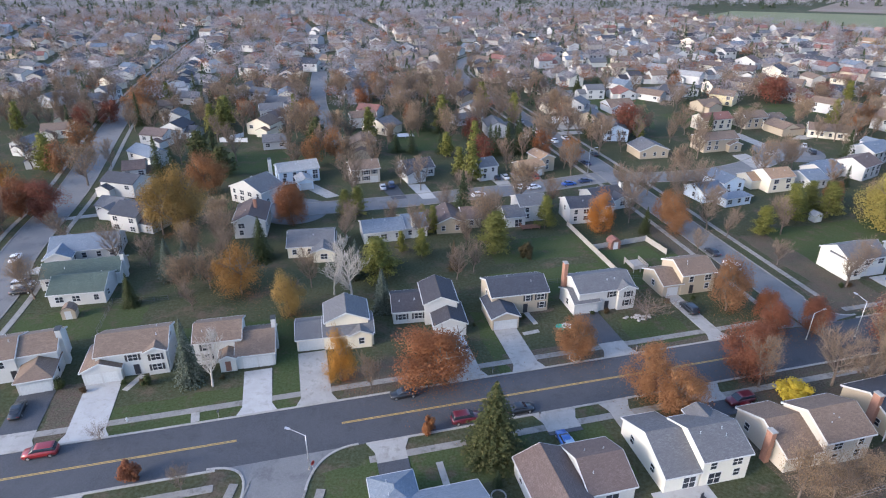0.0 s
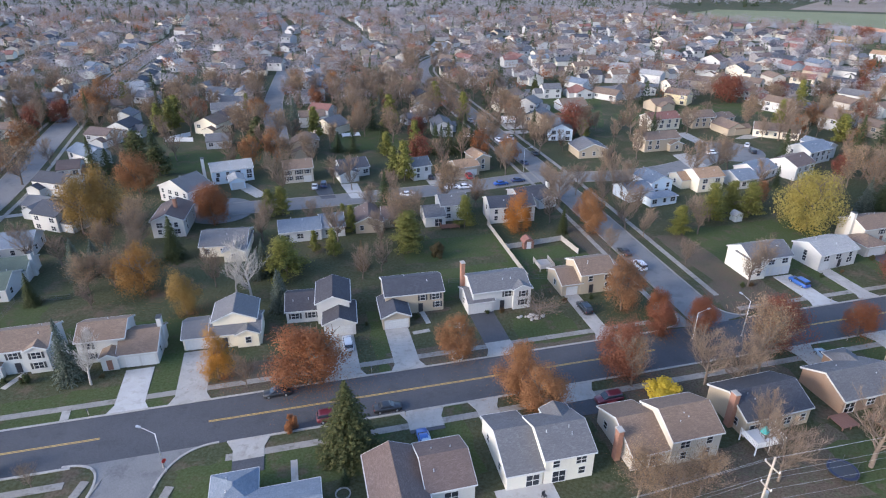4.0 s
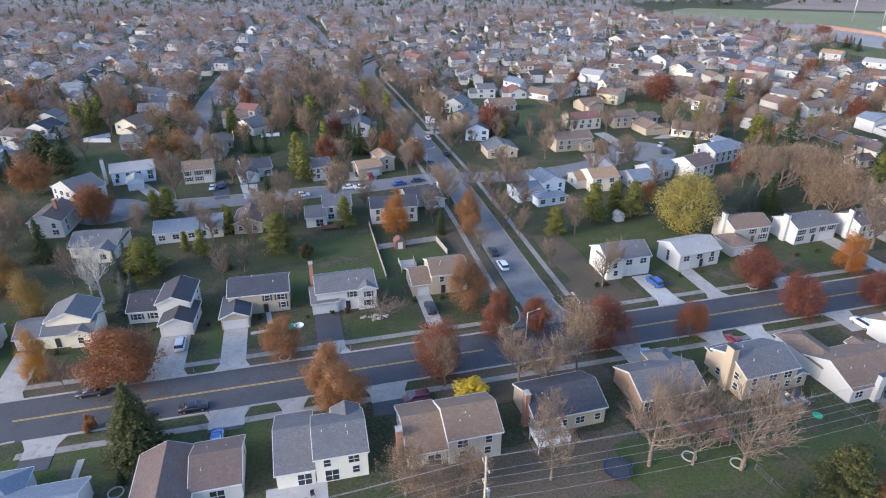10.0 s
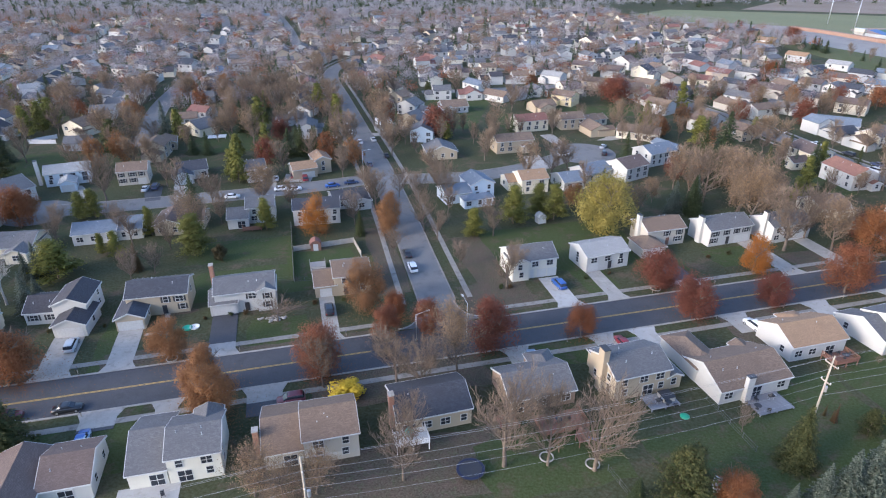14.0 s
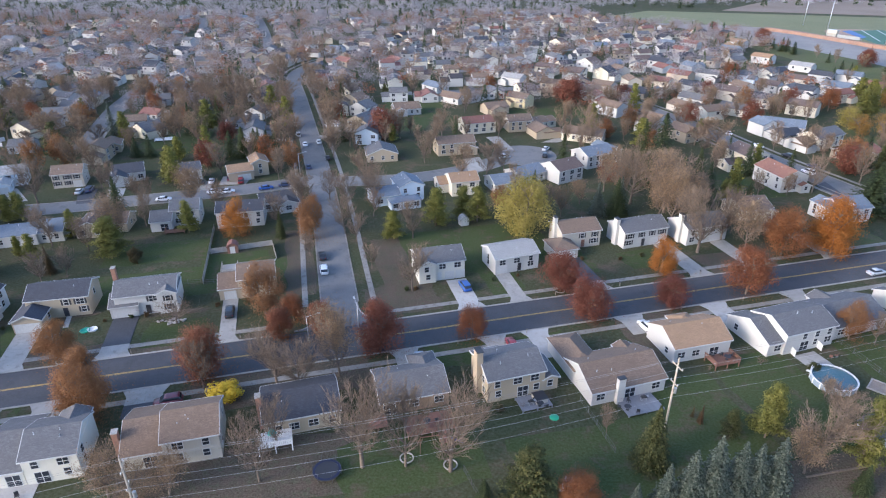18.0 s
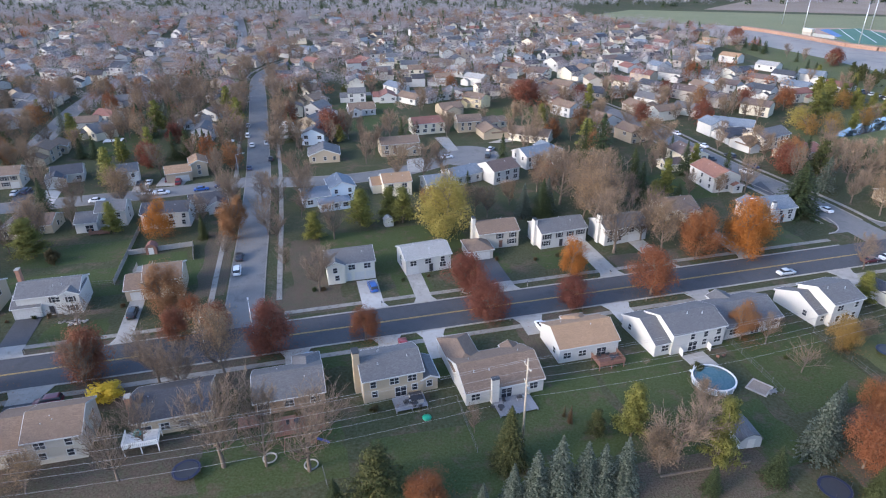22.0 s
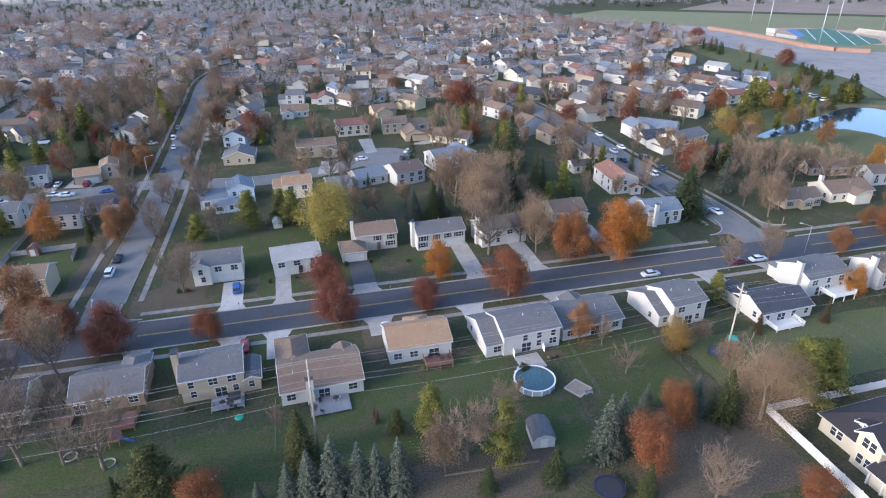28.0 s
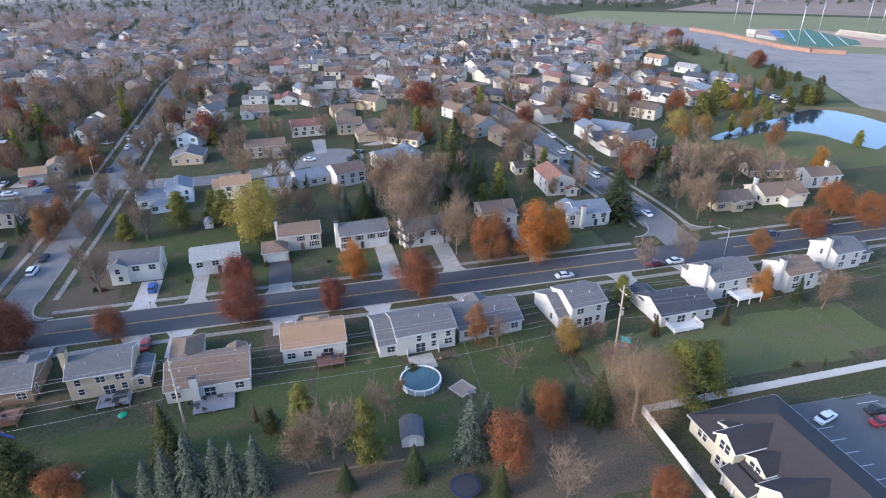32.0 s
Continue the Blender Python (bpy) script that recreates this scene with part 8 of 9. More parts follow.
for p, q in (((174.9, 98.6), (178.3, 81)), ((193.8, 99.8), (197.3, 83.9)), ((120.7, 79.6), (123.6, 67.5)), ((-68.9, 111.0), (-57.8, 112.5)), ((249.7, 117.8), (254.2, 93)), ((232, 104), (236.5, 88.5)),
             ((-68.9, 111.0), (-66, 97)), ((23.5, 119), (41, 121)), ((100, 64), (103, 56)), ((41.5, 120.8), (46.3, 121.0))):
    fence(p, q, 1.1, WIREGREY, "low wire garden fence on thin posts", 3.0, wire=True)

# utility poles and their lines
POLES = ((-14, 29, 17.3), (59.1, 49.8, 17.3), (130.5, 67.4, 18.2), (203.9, 89.3, 18.0), (276, 114, 16))
for x, y, h in POLES:
    root = thing("utility_pole", x, y, 17, "pale wooden utility pole with cross-arm and insulators", "utility pole", "utility poles")
    part("pole", Shape().tube((0, 0, -0.3), (0, 0, h), 0.2, 0.13, 10).mesh("pole", POLEWOOD, True), root)
    for z, w in ((h - 1.6, 1.1), (h - 4.6, 0.8)):
        arm = part("cross_arm", Shape().box(-0.06, 0.06, -w, w, z, z + 0.16).mesh("cross_arm", POLEWOOD), root)
        for s in (-0.95, 0.95):
            part("insulator", Shape().lathe([(0.05, z + 0.16), (0.09, z + 0.22), (0.05, z + 0.3), (0.08, z + 0.36), (0.02, z + 0.42)], 8, 0, s * w).mesh("insulator", TRIM), arm)
    part("transformer", Shape().lathe([(0.02, h - 6.4), (0.24, h - 6.4), (0.24, h - 5.5), (0.02, h - 5.42)], 12, 0.42, 0).mesh("transformer", METAL), root)
WIRE = plain("aluminium_wire", (0.36, 0.36, 0.37), 0.5, 0.4)
for i in range(len(POLES) - 1):
    a, b = POLES[i], POLES[i + 1]
    for off, dz, sag in ((-1.0, -1.2, 1.2), (1.0, -1.2, 1.2), (0.0, -0.1, 1.0), (-0.7, -4.2, 1.6), (0.7, -4.2, 1.6), (0.15, -7.2, 1.8)):
        n, vs, fs = 24, [], []
        for k in range(n + 1):
            t = k / n
            x, y, z = a[0] + (b[0] - a[0]) * t - 0.29 * off, a[1] + (b[1] - a[1]) * t + 0.95 * off, (a[2] + dz) * (1 - t) + (b[2] + dz) * t - 4 * sag * t * (1 - t)
            vs += [(x, y, z + 0.014), (x + 0.004, y - 0.013, z - 0.008), (x - 0.004, y + 0.013, z - 0.008)]
            if k < n:
                fs += [(3 * k + j, 3 * k + (j + 1) % 3, 3 * k + 3 + (j + 1) % 3, 3 * k + 3 + j) for j in range(3)]
        s = Shape().add(vs, fs)
        tagged(new("power_line", s.mesh("power_line", WIRE)), "thin overhead wire sagging between the poles", "power line", "overhead wires")


# street lamps, signs, letterboxes
def street_lamp(x, y, yaw, h=8.0, arm=2.2):
    root = thing("street_lamp", x, y, yaw, "grey metal street lamp with a curved arm", "street lamp", "street lamps")
    part("pole", Shape().tube((0, 0, 0), (0, 0, h), 0.1, 0.06, 10).mesh("pole", METAL, True), root)
    part("arm", Shape().tube((0, 0, h - 0.1), (arm, 0, h + 0.35), 0.05, 0.04, 8).mesh("arm", METAL, True), root)
    part("lamp_head", Shape().box(arm - 0.1, arm + 0.65, -0.16, 0.16, h + 0.26, h + 0.42).mesh("lamp_head", METAL), root)
    part("base", Shape().lathe([(0.22, 0), (0.22, 0.12), (0.11, 0.3)], 12).mesh("base", CONCRETE), root)


street_lamp(-18.8, 65.2, 160, 6.5, 2.6)
street_lamp(49.4, 193.6, 20, 8.0)
street_lamp(80.4, 98.2, 110, 8.0)
street_lamp(243.8, 135.8, 160, 7.6)
street_lamp(70.5, 97.3, 20, 6)


def sign(x, y, yaw, stop=True):
    root = thing("road_sign", x, y, yaw, "red octagonal stop sign on a thin post" if stop else "small sign on a thin post", "road sign", "road signs")
    part("post", Shape().tube((0, 0, 0), (0, 0, 2.2), 0.035, 0.035, 6).mesh("post", METAL), root)
    s = Shape().tube((0, -0.04, 2.3), (0, -0.06, 2.3), 0.38, 0.38, 8)
    part("plate", s.mesh("plate", plain("sign_red", (0.4, 0.02, 0.02), 0.4) if stop else TRIM), root)


sign(-18.0, 64.2, 60)
sign(66.2, 107.5, 200)
sign(246.5, 153.0, 200)


def letterbox(x, y):
    root = thing("letterbox", x, y, road_yaw(x) + (0 if y > road_y(x) else 180), "dark kerbside letterbox on a wooden post", "letterbox", "letterboxes")
    part("post", shared("lpost", lambda: Shape().box(-0.05, 0.05, -0.05, 0.05, 0, 1.05).mesh("post", POLEWOOD)), root)
    part("box", shared("lbox", lambda: Shape().add(*(lambda n: ([(r * math.cos(math.pi * i / n) * 1.0, yy, 1.05 + r * math.sin(math.pi * i / n)) for yy in (-0.28, 0.28) for r in (0.14,) for i in range(n + 1)],
         [(i, i + 1, n + 2 + i, n + 1 + i) for i in range(n)] + [tuple(range(n, -1, -1)), tuple(range(n + 1, 2 * n + 2)), (0, n + 1, 2 * n + 1, n)]))(8)).mesh("box", DARK)), root)


for lx in (-50.5, -34.0, 10.9, 38.3, 58, 106.5, 124, 139.5, 160):
    q = at_road(lx, 6.3)
    letterbox(q.x, q.y)
for lx in (14.5, 31.5, 98.5, 112.5, 131, 147, 162):
    q = at_road(lx, -6.3)
    letterbox(q.x, q.y)
hy = thing("fire_hydrant", -49.6, 75.2, 0, "white fire hydrant on the verge", "hydrant")
part("barrel", Shape().lathe([(0.14, 0), (0.12, 0.1), (0.12, 0.6), (0.16, 0.62), (0.1, 0.78), (0.03, 0.85)], 12).mesh("barrel", TRIM, True), hy)
part("outlet", Shape().tube((-0.22, 0, 0.45), (0.22, 0, 0.45), 0.07, 0.07, 8).mesh("outlet", TRIM), hy)


# cars
PAINT = {"white": (0.72, 0.73, 0.74), "silver": (0.42, 0.44, 0.46), "black": (0.012, 0.013, 0.016), "navy": (0.02, 0.035, 0.09), "blue": (0.02, 0.08, 0.3), "red": (0.2, 0.012, 0.015), "paleblue": (0.2, 0.3, 0.42), "maroon": (0.1, 0.012, 0.02)}
PAINT_MAT = {}
for k, c in PAINT.items():
    m, nt, b = nodes_of("car_paint_" + k)
    b.inputs["Base Color"].default_value = (*c, 1)
    b.inputs["Roughness"].default_value, b.inputs["Coat Weight"].default_value = 0.35, 0.6
    PAINT_MAT[k] = m
RUBBER = plain("rubber", (0.015, 0.015, 0.016), 0.8)
LAMP_RED, LAMP_CLEAR = plain("tail_lens", (0.3, 0.01, 0.01), 0.2), plain("head_lens", (0.6, 0.62, 0.65), 0.15)


def loft(sections, z_in=0.0):
    """A closed hull: (x, half width, z low, z high) cross-sections from nose to tail, rounded a little at the shoulders."""
    s, v, f = Shape(), [], []
    for x, w, z0, z1 in sections:
        sh = (z1 - z0) * 0.22
        v += [(x, -w * 0.93, z0), (x, -w, z0 + sh), (x, -w, z1 - sh), (x, -w * 0.86, z1), (x, w * 0.86, z1), (x, w, z1 - sh), (x, w, z0 + sh), (x, w * 0.93, z0)]
    n = len(sections)
    for i in range(n - 1):
        for k in range(8):
            a, b = i * 8 + k, i * 8 + (k + 1) % 8
            f.append((a, b, b + 8, a + 8))
    f += [tuple(range(7, -1, -1)), tuple(range((n - 1) * 8, n * 8))]
    return s.add(v, f)


def car(x, y, yaw, colour, kind="sedan", label=""):
    """A parked car, nose along its own x."""
    root = thing("car", x, y, yaw, label or f"parked {dict(paleblue='pale blue', navy='dark blue').get(colour, colour)} {'sport utility car' if kind == 'suv' else 'saloon car'} beside the road", "car", "cars")
    L, W, hood, roof = (4.7, 0.9, 0.92, 1.42) if kind == "sedan" else (4.8, 0.95, 1.08, 1.74)
    h = L / 2
    body = shared(("body", kind, colour), lambda: loft([(h, W * 0.72, 0.35, hood * 0.72), (h - 0.18, W * 0.92, 0.24, hood * 0.86), (h - 1.15, W, 0.22, hood), (0.4, W, 0.22, hood + 0.03),
                  (-h + 0.9, W, 0.24, hood + 0.04), (-h + 0.2, W * 0.95, 0.28, hood * 0.98), (-h, W * 0.78, 0.4, hood * 0.8)]).mesh("body", PAINT_MAT[colour], True))
    part("body", body, root)
    tail = -h + (0.75 if kind == "sedan" else 0.15)
    glass = shared(("glass", kind), lambda: loft([(1.15, W * 0.84, hood - 0.05, hood + 0.05), (0.45, W * 0.82, hood - 0.05, roof - 0.06), (-0.9, W * 0.82, hood - 0.05, roof - 0.06), (tail + 0.1, W * 0.8, hood - 0.05, hood + 0.1)]
                   if kind == "sedan" else [(1.3, W * 0.86, hood - 0.05, hood + 0.05), (0.6, W * 0.84, hood - 0.05, roof - 0.06), (tail + 0.25, W * 0.84, hood - 0.05, roof - 0.06), (tail + 0.02, W * 0.84, hood - 0.05, hood + 0.2)]).mesh("glasshouse", GLASS))
    part("glasshouse", glass, root)
    rf = shared(("rf", kind, colour), lambda: loft([(0.5, W * 0.7, roof - 0.08, roof - 0.03), (0.1, W * 0.76, roof - 0.08, roof), (-0.7 if kind == "sedan" else tail + 0.6, W * 0.76, roof - 0.08, roof), (-1.05 if kind == "sedan" else tail + 0.2, W * 0.7, roof - 0.08, roof - 0.04)]).mesh("roof_panel", PAINT_MAT[colour], True))
    part("roof_panel", rf, root)
    for sx in (h - 0.9, -h + 0.95):
        for sy in (-1, 1):
            wh = part("wheel", shared("wheel", lambda: Shape().tube((0, -0.1, 0), (0, 0.1, 0), 0.33, 0.33, 16).mesh("wheel", RUBBER)), root, "", pose(sx, sy * (W - 0.08), 0.33))
            part("rim", shared("rim", lambda: Shape().tube((0, -0.012, 0), (0, 0.012, 0), 0.2, 0.2, 12).mesh("rim", METAL)), wh, "", pose(0, sy * 0.105, 0))
    for sy in (-1, 1):
        part("headlight", shared("hl", lambda: Shape().box(-0.05, 0.05, -0.18, 0.18, -0.07, 0.07).mesh("headlight", LAMP_CLEAR)), root, "", pose(h - 0.13, sy * W * 0.6, hood * 0.7))
        part("tail_light", shared("tl", lambda: Shape().box(-0.05, 0.05, -0.16, 0.16, -0.09, 0.09).mesh("tail_light", LAMP_RED)), root, "", pose(-h + 0.09, sy * W * 0.66, hood * 0.78))
    return root


def road_car(x, off, colour, kind="sedan", back=False):
    q = at_road(x, off)
    car(q.x, q.y, road_yaw(x) + (180 if back else 0), colour, kind)


road_car(-58.2, 4.0, "red", "suv", True)
road_car(-5.0, 4.1, "black", "sedan", True)
road_car(3.2, -4.1, "maroon", "suv")
road_car(12.0, -4.1, "black")
car(19.1, 70.1, 103, "blue", "sedan")
car(49.8, 79.4, 195, "maroon", "suv")
road_car(199.5, -4.0, "silver")
road_car(223.4, -4.0, "maroon")
road_car(228.8, -4.0, "white")
road_car(262.0, 4.0, "navy", "sedan", True)
road_car(279.0, 4.0, "navy", "suv", True)
for cx, cy, yw, col, kd in ((-68.2, 77.4, 108, "black", "sedan"), (19.4, 69.6, 103, "paleblue", "sedan"), (50.4, 76.6, 100, "red", "sedan"), (4.1, 95.2, 104, "silver", "suv"), (51.7, 107.8, 104, "black", "suv"),
                            (68.6, 126.5, 104, "white", "suv"), (67.0, 133.8, 104, "black", "sedan"), (102.2, 118.4, 108, "blue", "suv"), (92.6, 91.0, 96, "paleblue", "sedan"), (138.8, 101.4, 108, "white", "suv"),
                            (110.6, 95.6, 104, "red", "sedan"), (246.6, 76.6, 14, "black", "sedan"), (245.6, 73.6, 14, "red", "sedan"), (236.6, 74.6, 30, "white", "sedan")):
    car(cx, cy, yw, col, kd)
for cx, cy, yw, col, kd in ((231.2, 162.0, 108, "white", "sedan"), (222.6, 195.1, 112, "white", "suv"), (227.6, 200.9, 112, "navy", "sedan"), (224.4, 212.4, 108, "black", "suv"), (216.1, 209.5, 108, "black", "sedan"),
                            (215.6, 220.8, 105, "silver", "sedan"), (219.6, 225.4, 105, "white", "sedan"), (215.0, 242.7, 105, "white", "sedan"), (40.8, 181.6, 18, "blue", "sedan"), (29.3, 178.6, 18, "white", "sedan"),
                            (30.9, 188.2, 105, "red", "suv"), (26.5, 190.6, 105, "maroon", "sedan"), (50.6, 202.0, 106, "navy", "sedan"), (55.6, 212.0, 106, "black", "sedan"), (44.1, 229, 106, "white", "sedan")):
    car(cx, cy, yw, col, kd)
for cx, cy, yw, col, kd in ((38.8, 242, 106, "white", "suv"), (34.6, 257.5, 106, "silver", "sedan"), (49.0, 232, 106, "silver", "sedan"), (33.0, 234.6, 10, "white", "sedan"), (120.2, 213.0, 20, "white", "sedan"),
                            (135.4, 214.2, 80, "black", "suv"), (137.0, 222.2, 60, "silver", "sedan"), (25.3, 178.6, 17, "white", "sedan"), (11.8, 172.2, 14, "white", "sedan"), (46.5, 184.4, 19, "navy", "sedan"),
                            (-17.5, 178.9, 100, "silver", "sedan"), (-15.0, 180.6, 100, "navy", "suv"), (18.4, 187.4, 105, "black", "sedan"), (21.3, 188.0, 105, "silver", "sedan"), (-101.6, 131.0, 104, "white", "sedan"), (-91.8, 118.2, 15, "silver", "suv"), (-90.6, 115.4, 15, "black", "sedan")):
    car(cx, cy, yw, col, kd)
van = thing("camper_van", 51.2, 255.5, 12, "long white camper van with blue stripe on a drive", "van")
part("body", loft([(3.6, 0.9, 0.5, 1.7), (3.2, 1.1, 0.4, 2.4), (2.6, 1.2, 0.4, 2.9), (-3.5, 1.2, 0.4, 2.95), (-3.6, 1.1, 0.5, 2.8)]).mesh("body", PAINT_MAT["white"]), van)
part("stripe", Shape().box(-3.4, 2.6, -1.23, 1.23, 1.2, 1.45).mesh("stripe", PAINT_MAT["paleblue"]), van)
for sx in (2.4, -2.2):
    for sy in (-1, 1):
        part("wheel", shared("wheel", None), van, "", pose(sx, sy * 1.1, 0.33))


# cars parked in a row beside the last houses
for k, colour in enumerate(('white', 'silver', 'black', 'navy', 'white', 'silver', 'black', 'white')):
    car(336.8 + k * 0.51, 323.4 + k * -3.26, 20, colour, "suv" if k % 3 else "sedan")

# the large building behind the white fence
CH = thing("church", 223.2, 62.6, -73, "cream building with dark brown hipped roof, tall gables and covered porch", "church")
CREAM2 = siding("pale_cream_siding", (0.42, 0.39, 0.31))


def ch_block(x0, x1, y0, y1, e, ridge, pitch=0.6, wall=None):
    part("wall", block_walls(x0, x1, y0, y1, e, ridge, pitch).mesh("wall", wall or CREAM2), CH)
    v, f = block_roof(x0, x1, y0, y1, e, ridge, pitch, 0.5)
    part("roof", mesh_of("roof", v, f, ROOF["plum"], uv=slope_uv(v, f)), CH)
    for n, sh in trim_boards(x0, x1, y0, y1, e, ridge, pitch, 0.5):
        part(n, sh.mesh(n, TRIM), CH)
    return (x0, x1, y0, y1, e, ridge)


hall = ch_block(-12.2, 34, -7.4, 9.2, 3.2, "h", 0.6)
gab1 = ch_block(-5.2, -1.2, -8.6, 1, 6.0, "g", 0.7)
gab1b = ch_block(-0.9, 2.9, -6.6, 1, 5.0, "g", 0.6)
gab2 = ch_block(4.4, 11.2, -8.8, 2, 5.0, "g", 0.65)
dorm = ch_block(-7.6, -5.0, -5.6, 0, 5.0, "g", 0.4)
porch = ch_block(-1.3, 3.9, -9.8, -6.2, 2.7, "e", 0.4)
for b, face, us, z in ((hall, "S", (-20.6, -19.4), 1.0), (gab1, "S", (-0.7, 0.7), 1.0), (gab1, "S", (-0.6, 0.6), 4.2), (gab1b, "S", (-0.6, 0.6), 3.3), (gab2, "S", (-1.6, 0, 1.6), 1.0), (gab2, "S", (0.0,), 3.8), (dorm, "S", (0.0,), 3.5), (hall, "S", (4, 8, 12), 1.0), (hall, "W", (-4, 0, 4), 1.0)):
    for u in us:
        fr, pn = window_meshes(0.95, 1.6, 0)
        part("pane", pn, part("window", fr, CH, "", face_pose(b, face, u, z)))
for px in (-1.0, 1.3, 3.6):
    part("porch_post", Shape().box(px - 0.13, px + 0.13, -10.1, -9.85, 0, 2.55).mesh("porch_post", TRIM), CH)
part("roof_vent", SHARED["vent"], CH, "", pose(-3.0, -2.5, 6.4))
patch("parking_lot", "dark asphalt parking lot behind the building", "parking lot", mottled("lot_asphalt", (0.07, 0.075, 0.085), (0.09, 0.095, 0.105), 0.15, 6, 0.85, True), 0.03,
      (231.5, 77.6), (241.5, 80.4), (242.5, 79.6), (248.3, 81.2), (262, 76), (270, 30), (238, 26), (235.6, 58))
for k in range(9):
    y = 72 - k * 2.75
    x = 232.6 + (72 - y) * 0.22
    slab("parking_line", "white painted parking bay line", "road marking", x + 2.2, y + 0.45, 12, 4.4, 0.12, 0.04, TRIM)
    if k < 4:
        slab("parking_line", "white painted parking bay line", "road marking", 246.5 - 0 + k * 0.5, 79 - k * 2.75, 12, 4.4, 0.12, 0.04, TRIM)
fence((231.5, 77.8), (248.3, 81.4), 0.16, CONCRETE, "low concrete edge of the parking lot", 6, wire=True)

# pond and its banks
WATER, wnt, wb = nodes_of("pond_water")
wb.inputs["Base Color"].default_value, wb.inputs["Roughness"].default_value = (0.03, 0.045, 0.06, 1), 0.05
bump(wnt, wb, noise_of(wnt, 1.2, 3, 0.5, True), 0.06, 0.05)
patch("pond_bank", "mown green bank round the pond", "lawn", DRY_LAWN, 0.05, *blob(318, 240, 62, 36, 40, 4, 0.05, 20))
REEDS = mottled("dry_reeds", (0.13, 0.105, 0.05), (0.18, 0.145, 0.07), 0.2, 2.5, 0.95, True, 0.5, (0.09, 0.09, 0.035), 0.3)
patch("pond_bank", "grassy northern bank of the pond", "lawn", DRY_LAWN, 0.055, (262, 246), (280, 266), (304, 284), (330, 297), (362, 302), (380, 296), (386, 262), (372, 240), (340, 224))
patch("pond_bank", "dry tan reeds along the pond", "ground", REEDS, 0.07, *blob(345, 268, 34, 24, 40, 9, 0.05, 28))
patch("pond", "still pond reflecting the sky", "pond", WATER, 0.09, (277, 239), (284, 245), (296, 254.5), (309, 263), (324, 272), (335, 281), (345, 286.5), (355, 284), (362, 274), (366, 258), (352, 236), (338, 224), (331.5, 233), (328, 243), (321, 250), (307, 249), (290, 240.5), (282, 237.5))

patch("rough_grass", "olive rough grass between the last houses and the lot", "ground", DRY_LAWN, 0.045, (316, 302), (330, 340), (334, 420), (326, 500), (316, 560), (334, 553), (361, 480), (377, 420), (385, 351), (372, 304))

# school ground: parking, playing fields, stadium
PALE_LOT = mottled("pale_asphalt", (0.195, 0.178, 0.164), (0.245, 0.225, 0.208), 0.03, 2.0, 0.9, True, 0.1, (0.155, 0.15, 0.146), 0.12)
patch("parking_lot", "wide pale empty parking lot of the school", "parking lot", PALE_LOT, 0.06, (300, 628), (366, 608), (396, 588), (402, 545), (412, 500), (440, 450), (600, 400), (600, 200), (384, 262), (372, 292), (384, 351), (376, 420), (360, 480), (333, 552))
FIELD = mottled("playing_field", (0.16, 0.168, 0.085), (0.185, 0.19, 0.1), 0.02, 0.8, 0.95, True, 0.3)
patch("playing_field", "wide green playing field", "field", FIELD, 0.05, (278, 690), (336, 745), (474, 700), (640, 640), (760, 520), (600, 400), (440, 450), (412, 500), (402, 545), (396, 589), (367, 610), (301, 631))
DIRT = mottled("bare_field", (0.2, 0.155, 0.12), (0.25, 0.2, 0.16), 0.015, 0.5, 0.95, True, 0.2)
patch("farm_field", "brown harvested field beyond the school", "field", DIRT, 0.05, (420, 745), (700, 640), (1100, 500), (1100, 760), (560, 900))
patch("athletics_track", "tan track surface round the stadium pitch", "track", mottled("track", (0.3, 0.19, 0.13), (0.35, 0.23, 0.16), 0.05, 2, 0.9, True), 0.09, *blob(486, 522, 66, 40, 44, 3, 0.0, -48))
patch("turf", "bright green artificial turf pitch", "field", mottled("turf", (0.02, 0.1, 0.065), (0.03, 0.125, 0.08), 0.05, 2, 0.9, True), 0.12, (452, 564), (492, 572), (496, 505), (487, 484), (454, 471), (435, 489), (441, 518))
patch("turf_end", "blue painted end zone of the pitch", "field", mottled("turf_blue", (0.04, 0.12, 0.3), (0.06, 0.16, 0.36), 0.1, 2, 0.9, True), 0.14, (452, 564), (441, 518), (450, 526), (463, 569))
FIELD_LINES = (((473, 570), (446, 503)), ((487, 570), (454, 488)), ((493, 556), (462, 478)), ((494, 530), (475, 481)))
for p, q in FIELD_LINES:
    a, b = Vector((*p, 0)), Vector((*q, 0))
    slab("field_line", "white painted line across the turf", "field marking", (a.x + b.x) / 2, (a.y + b.y) / 2, math.degrees(math.atan2(b.y - a.y, b.x - a.x)), (b - a).length, 0.7, 0.16, TRIM)
STANDBRICK = mottled("stand_brick", (0.25, 0.14, 0.095), (0.3, 0.18, 0.13), 0.1, 1.0, 0.9, True, 0.2)
for p, q, h in (((388, 572), (401, 544), 2.6), ((401, 544), (411, 508), 2.6), ((411, 508), (420, 469), 2.6), ((420, 469), (431, 450), 2.6), ((431, 450), (450, 441), 2.6)):
    a, b = Vector((*p, 0)), Vector((*q, 0))
    ob = new("stadium_wall", Shape().box(0, (b - a).length, -2.2, 2.2, 0, h).mesh("stadium_wall", STANDBRICK))
    ob.matrix_world = pose(a.x, a.y, 0, 0, 0, math.degrees(math.atan2(b.y - a.y, b.x - a.x)))
    tagged(ob, "long tan brick wall of the stadium", "wall", kind="structure")


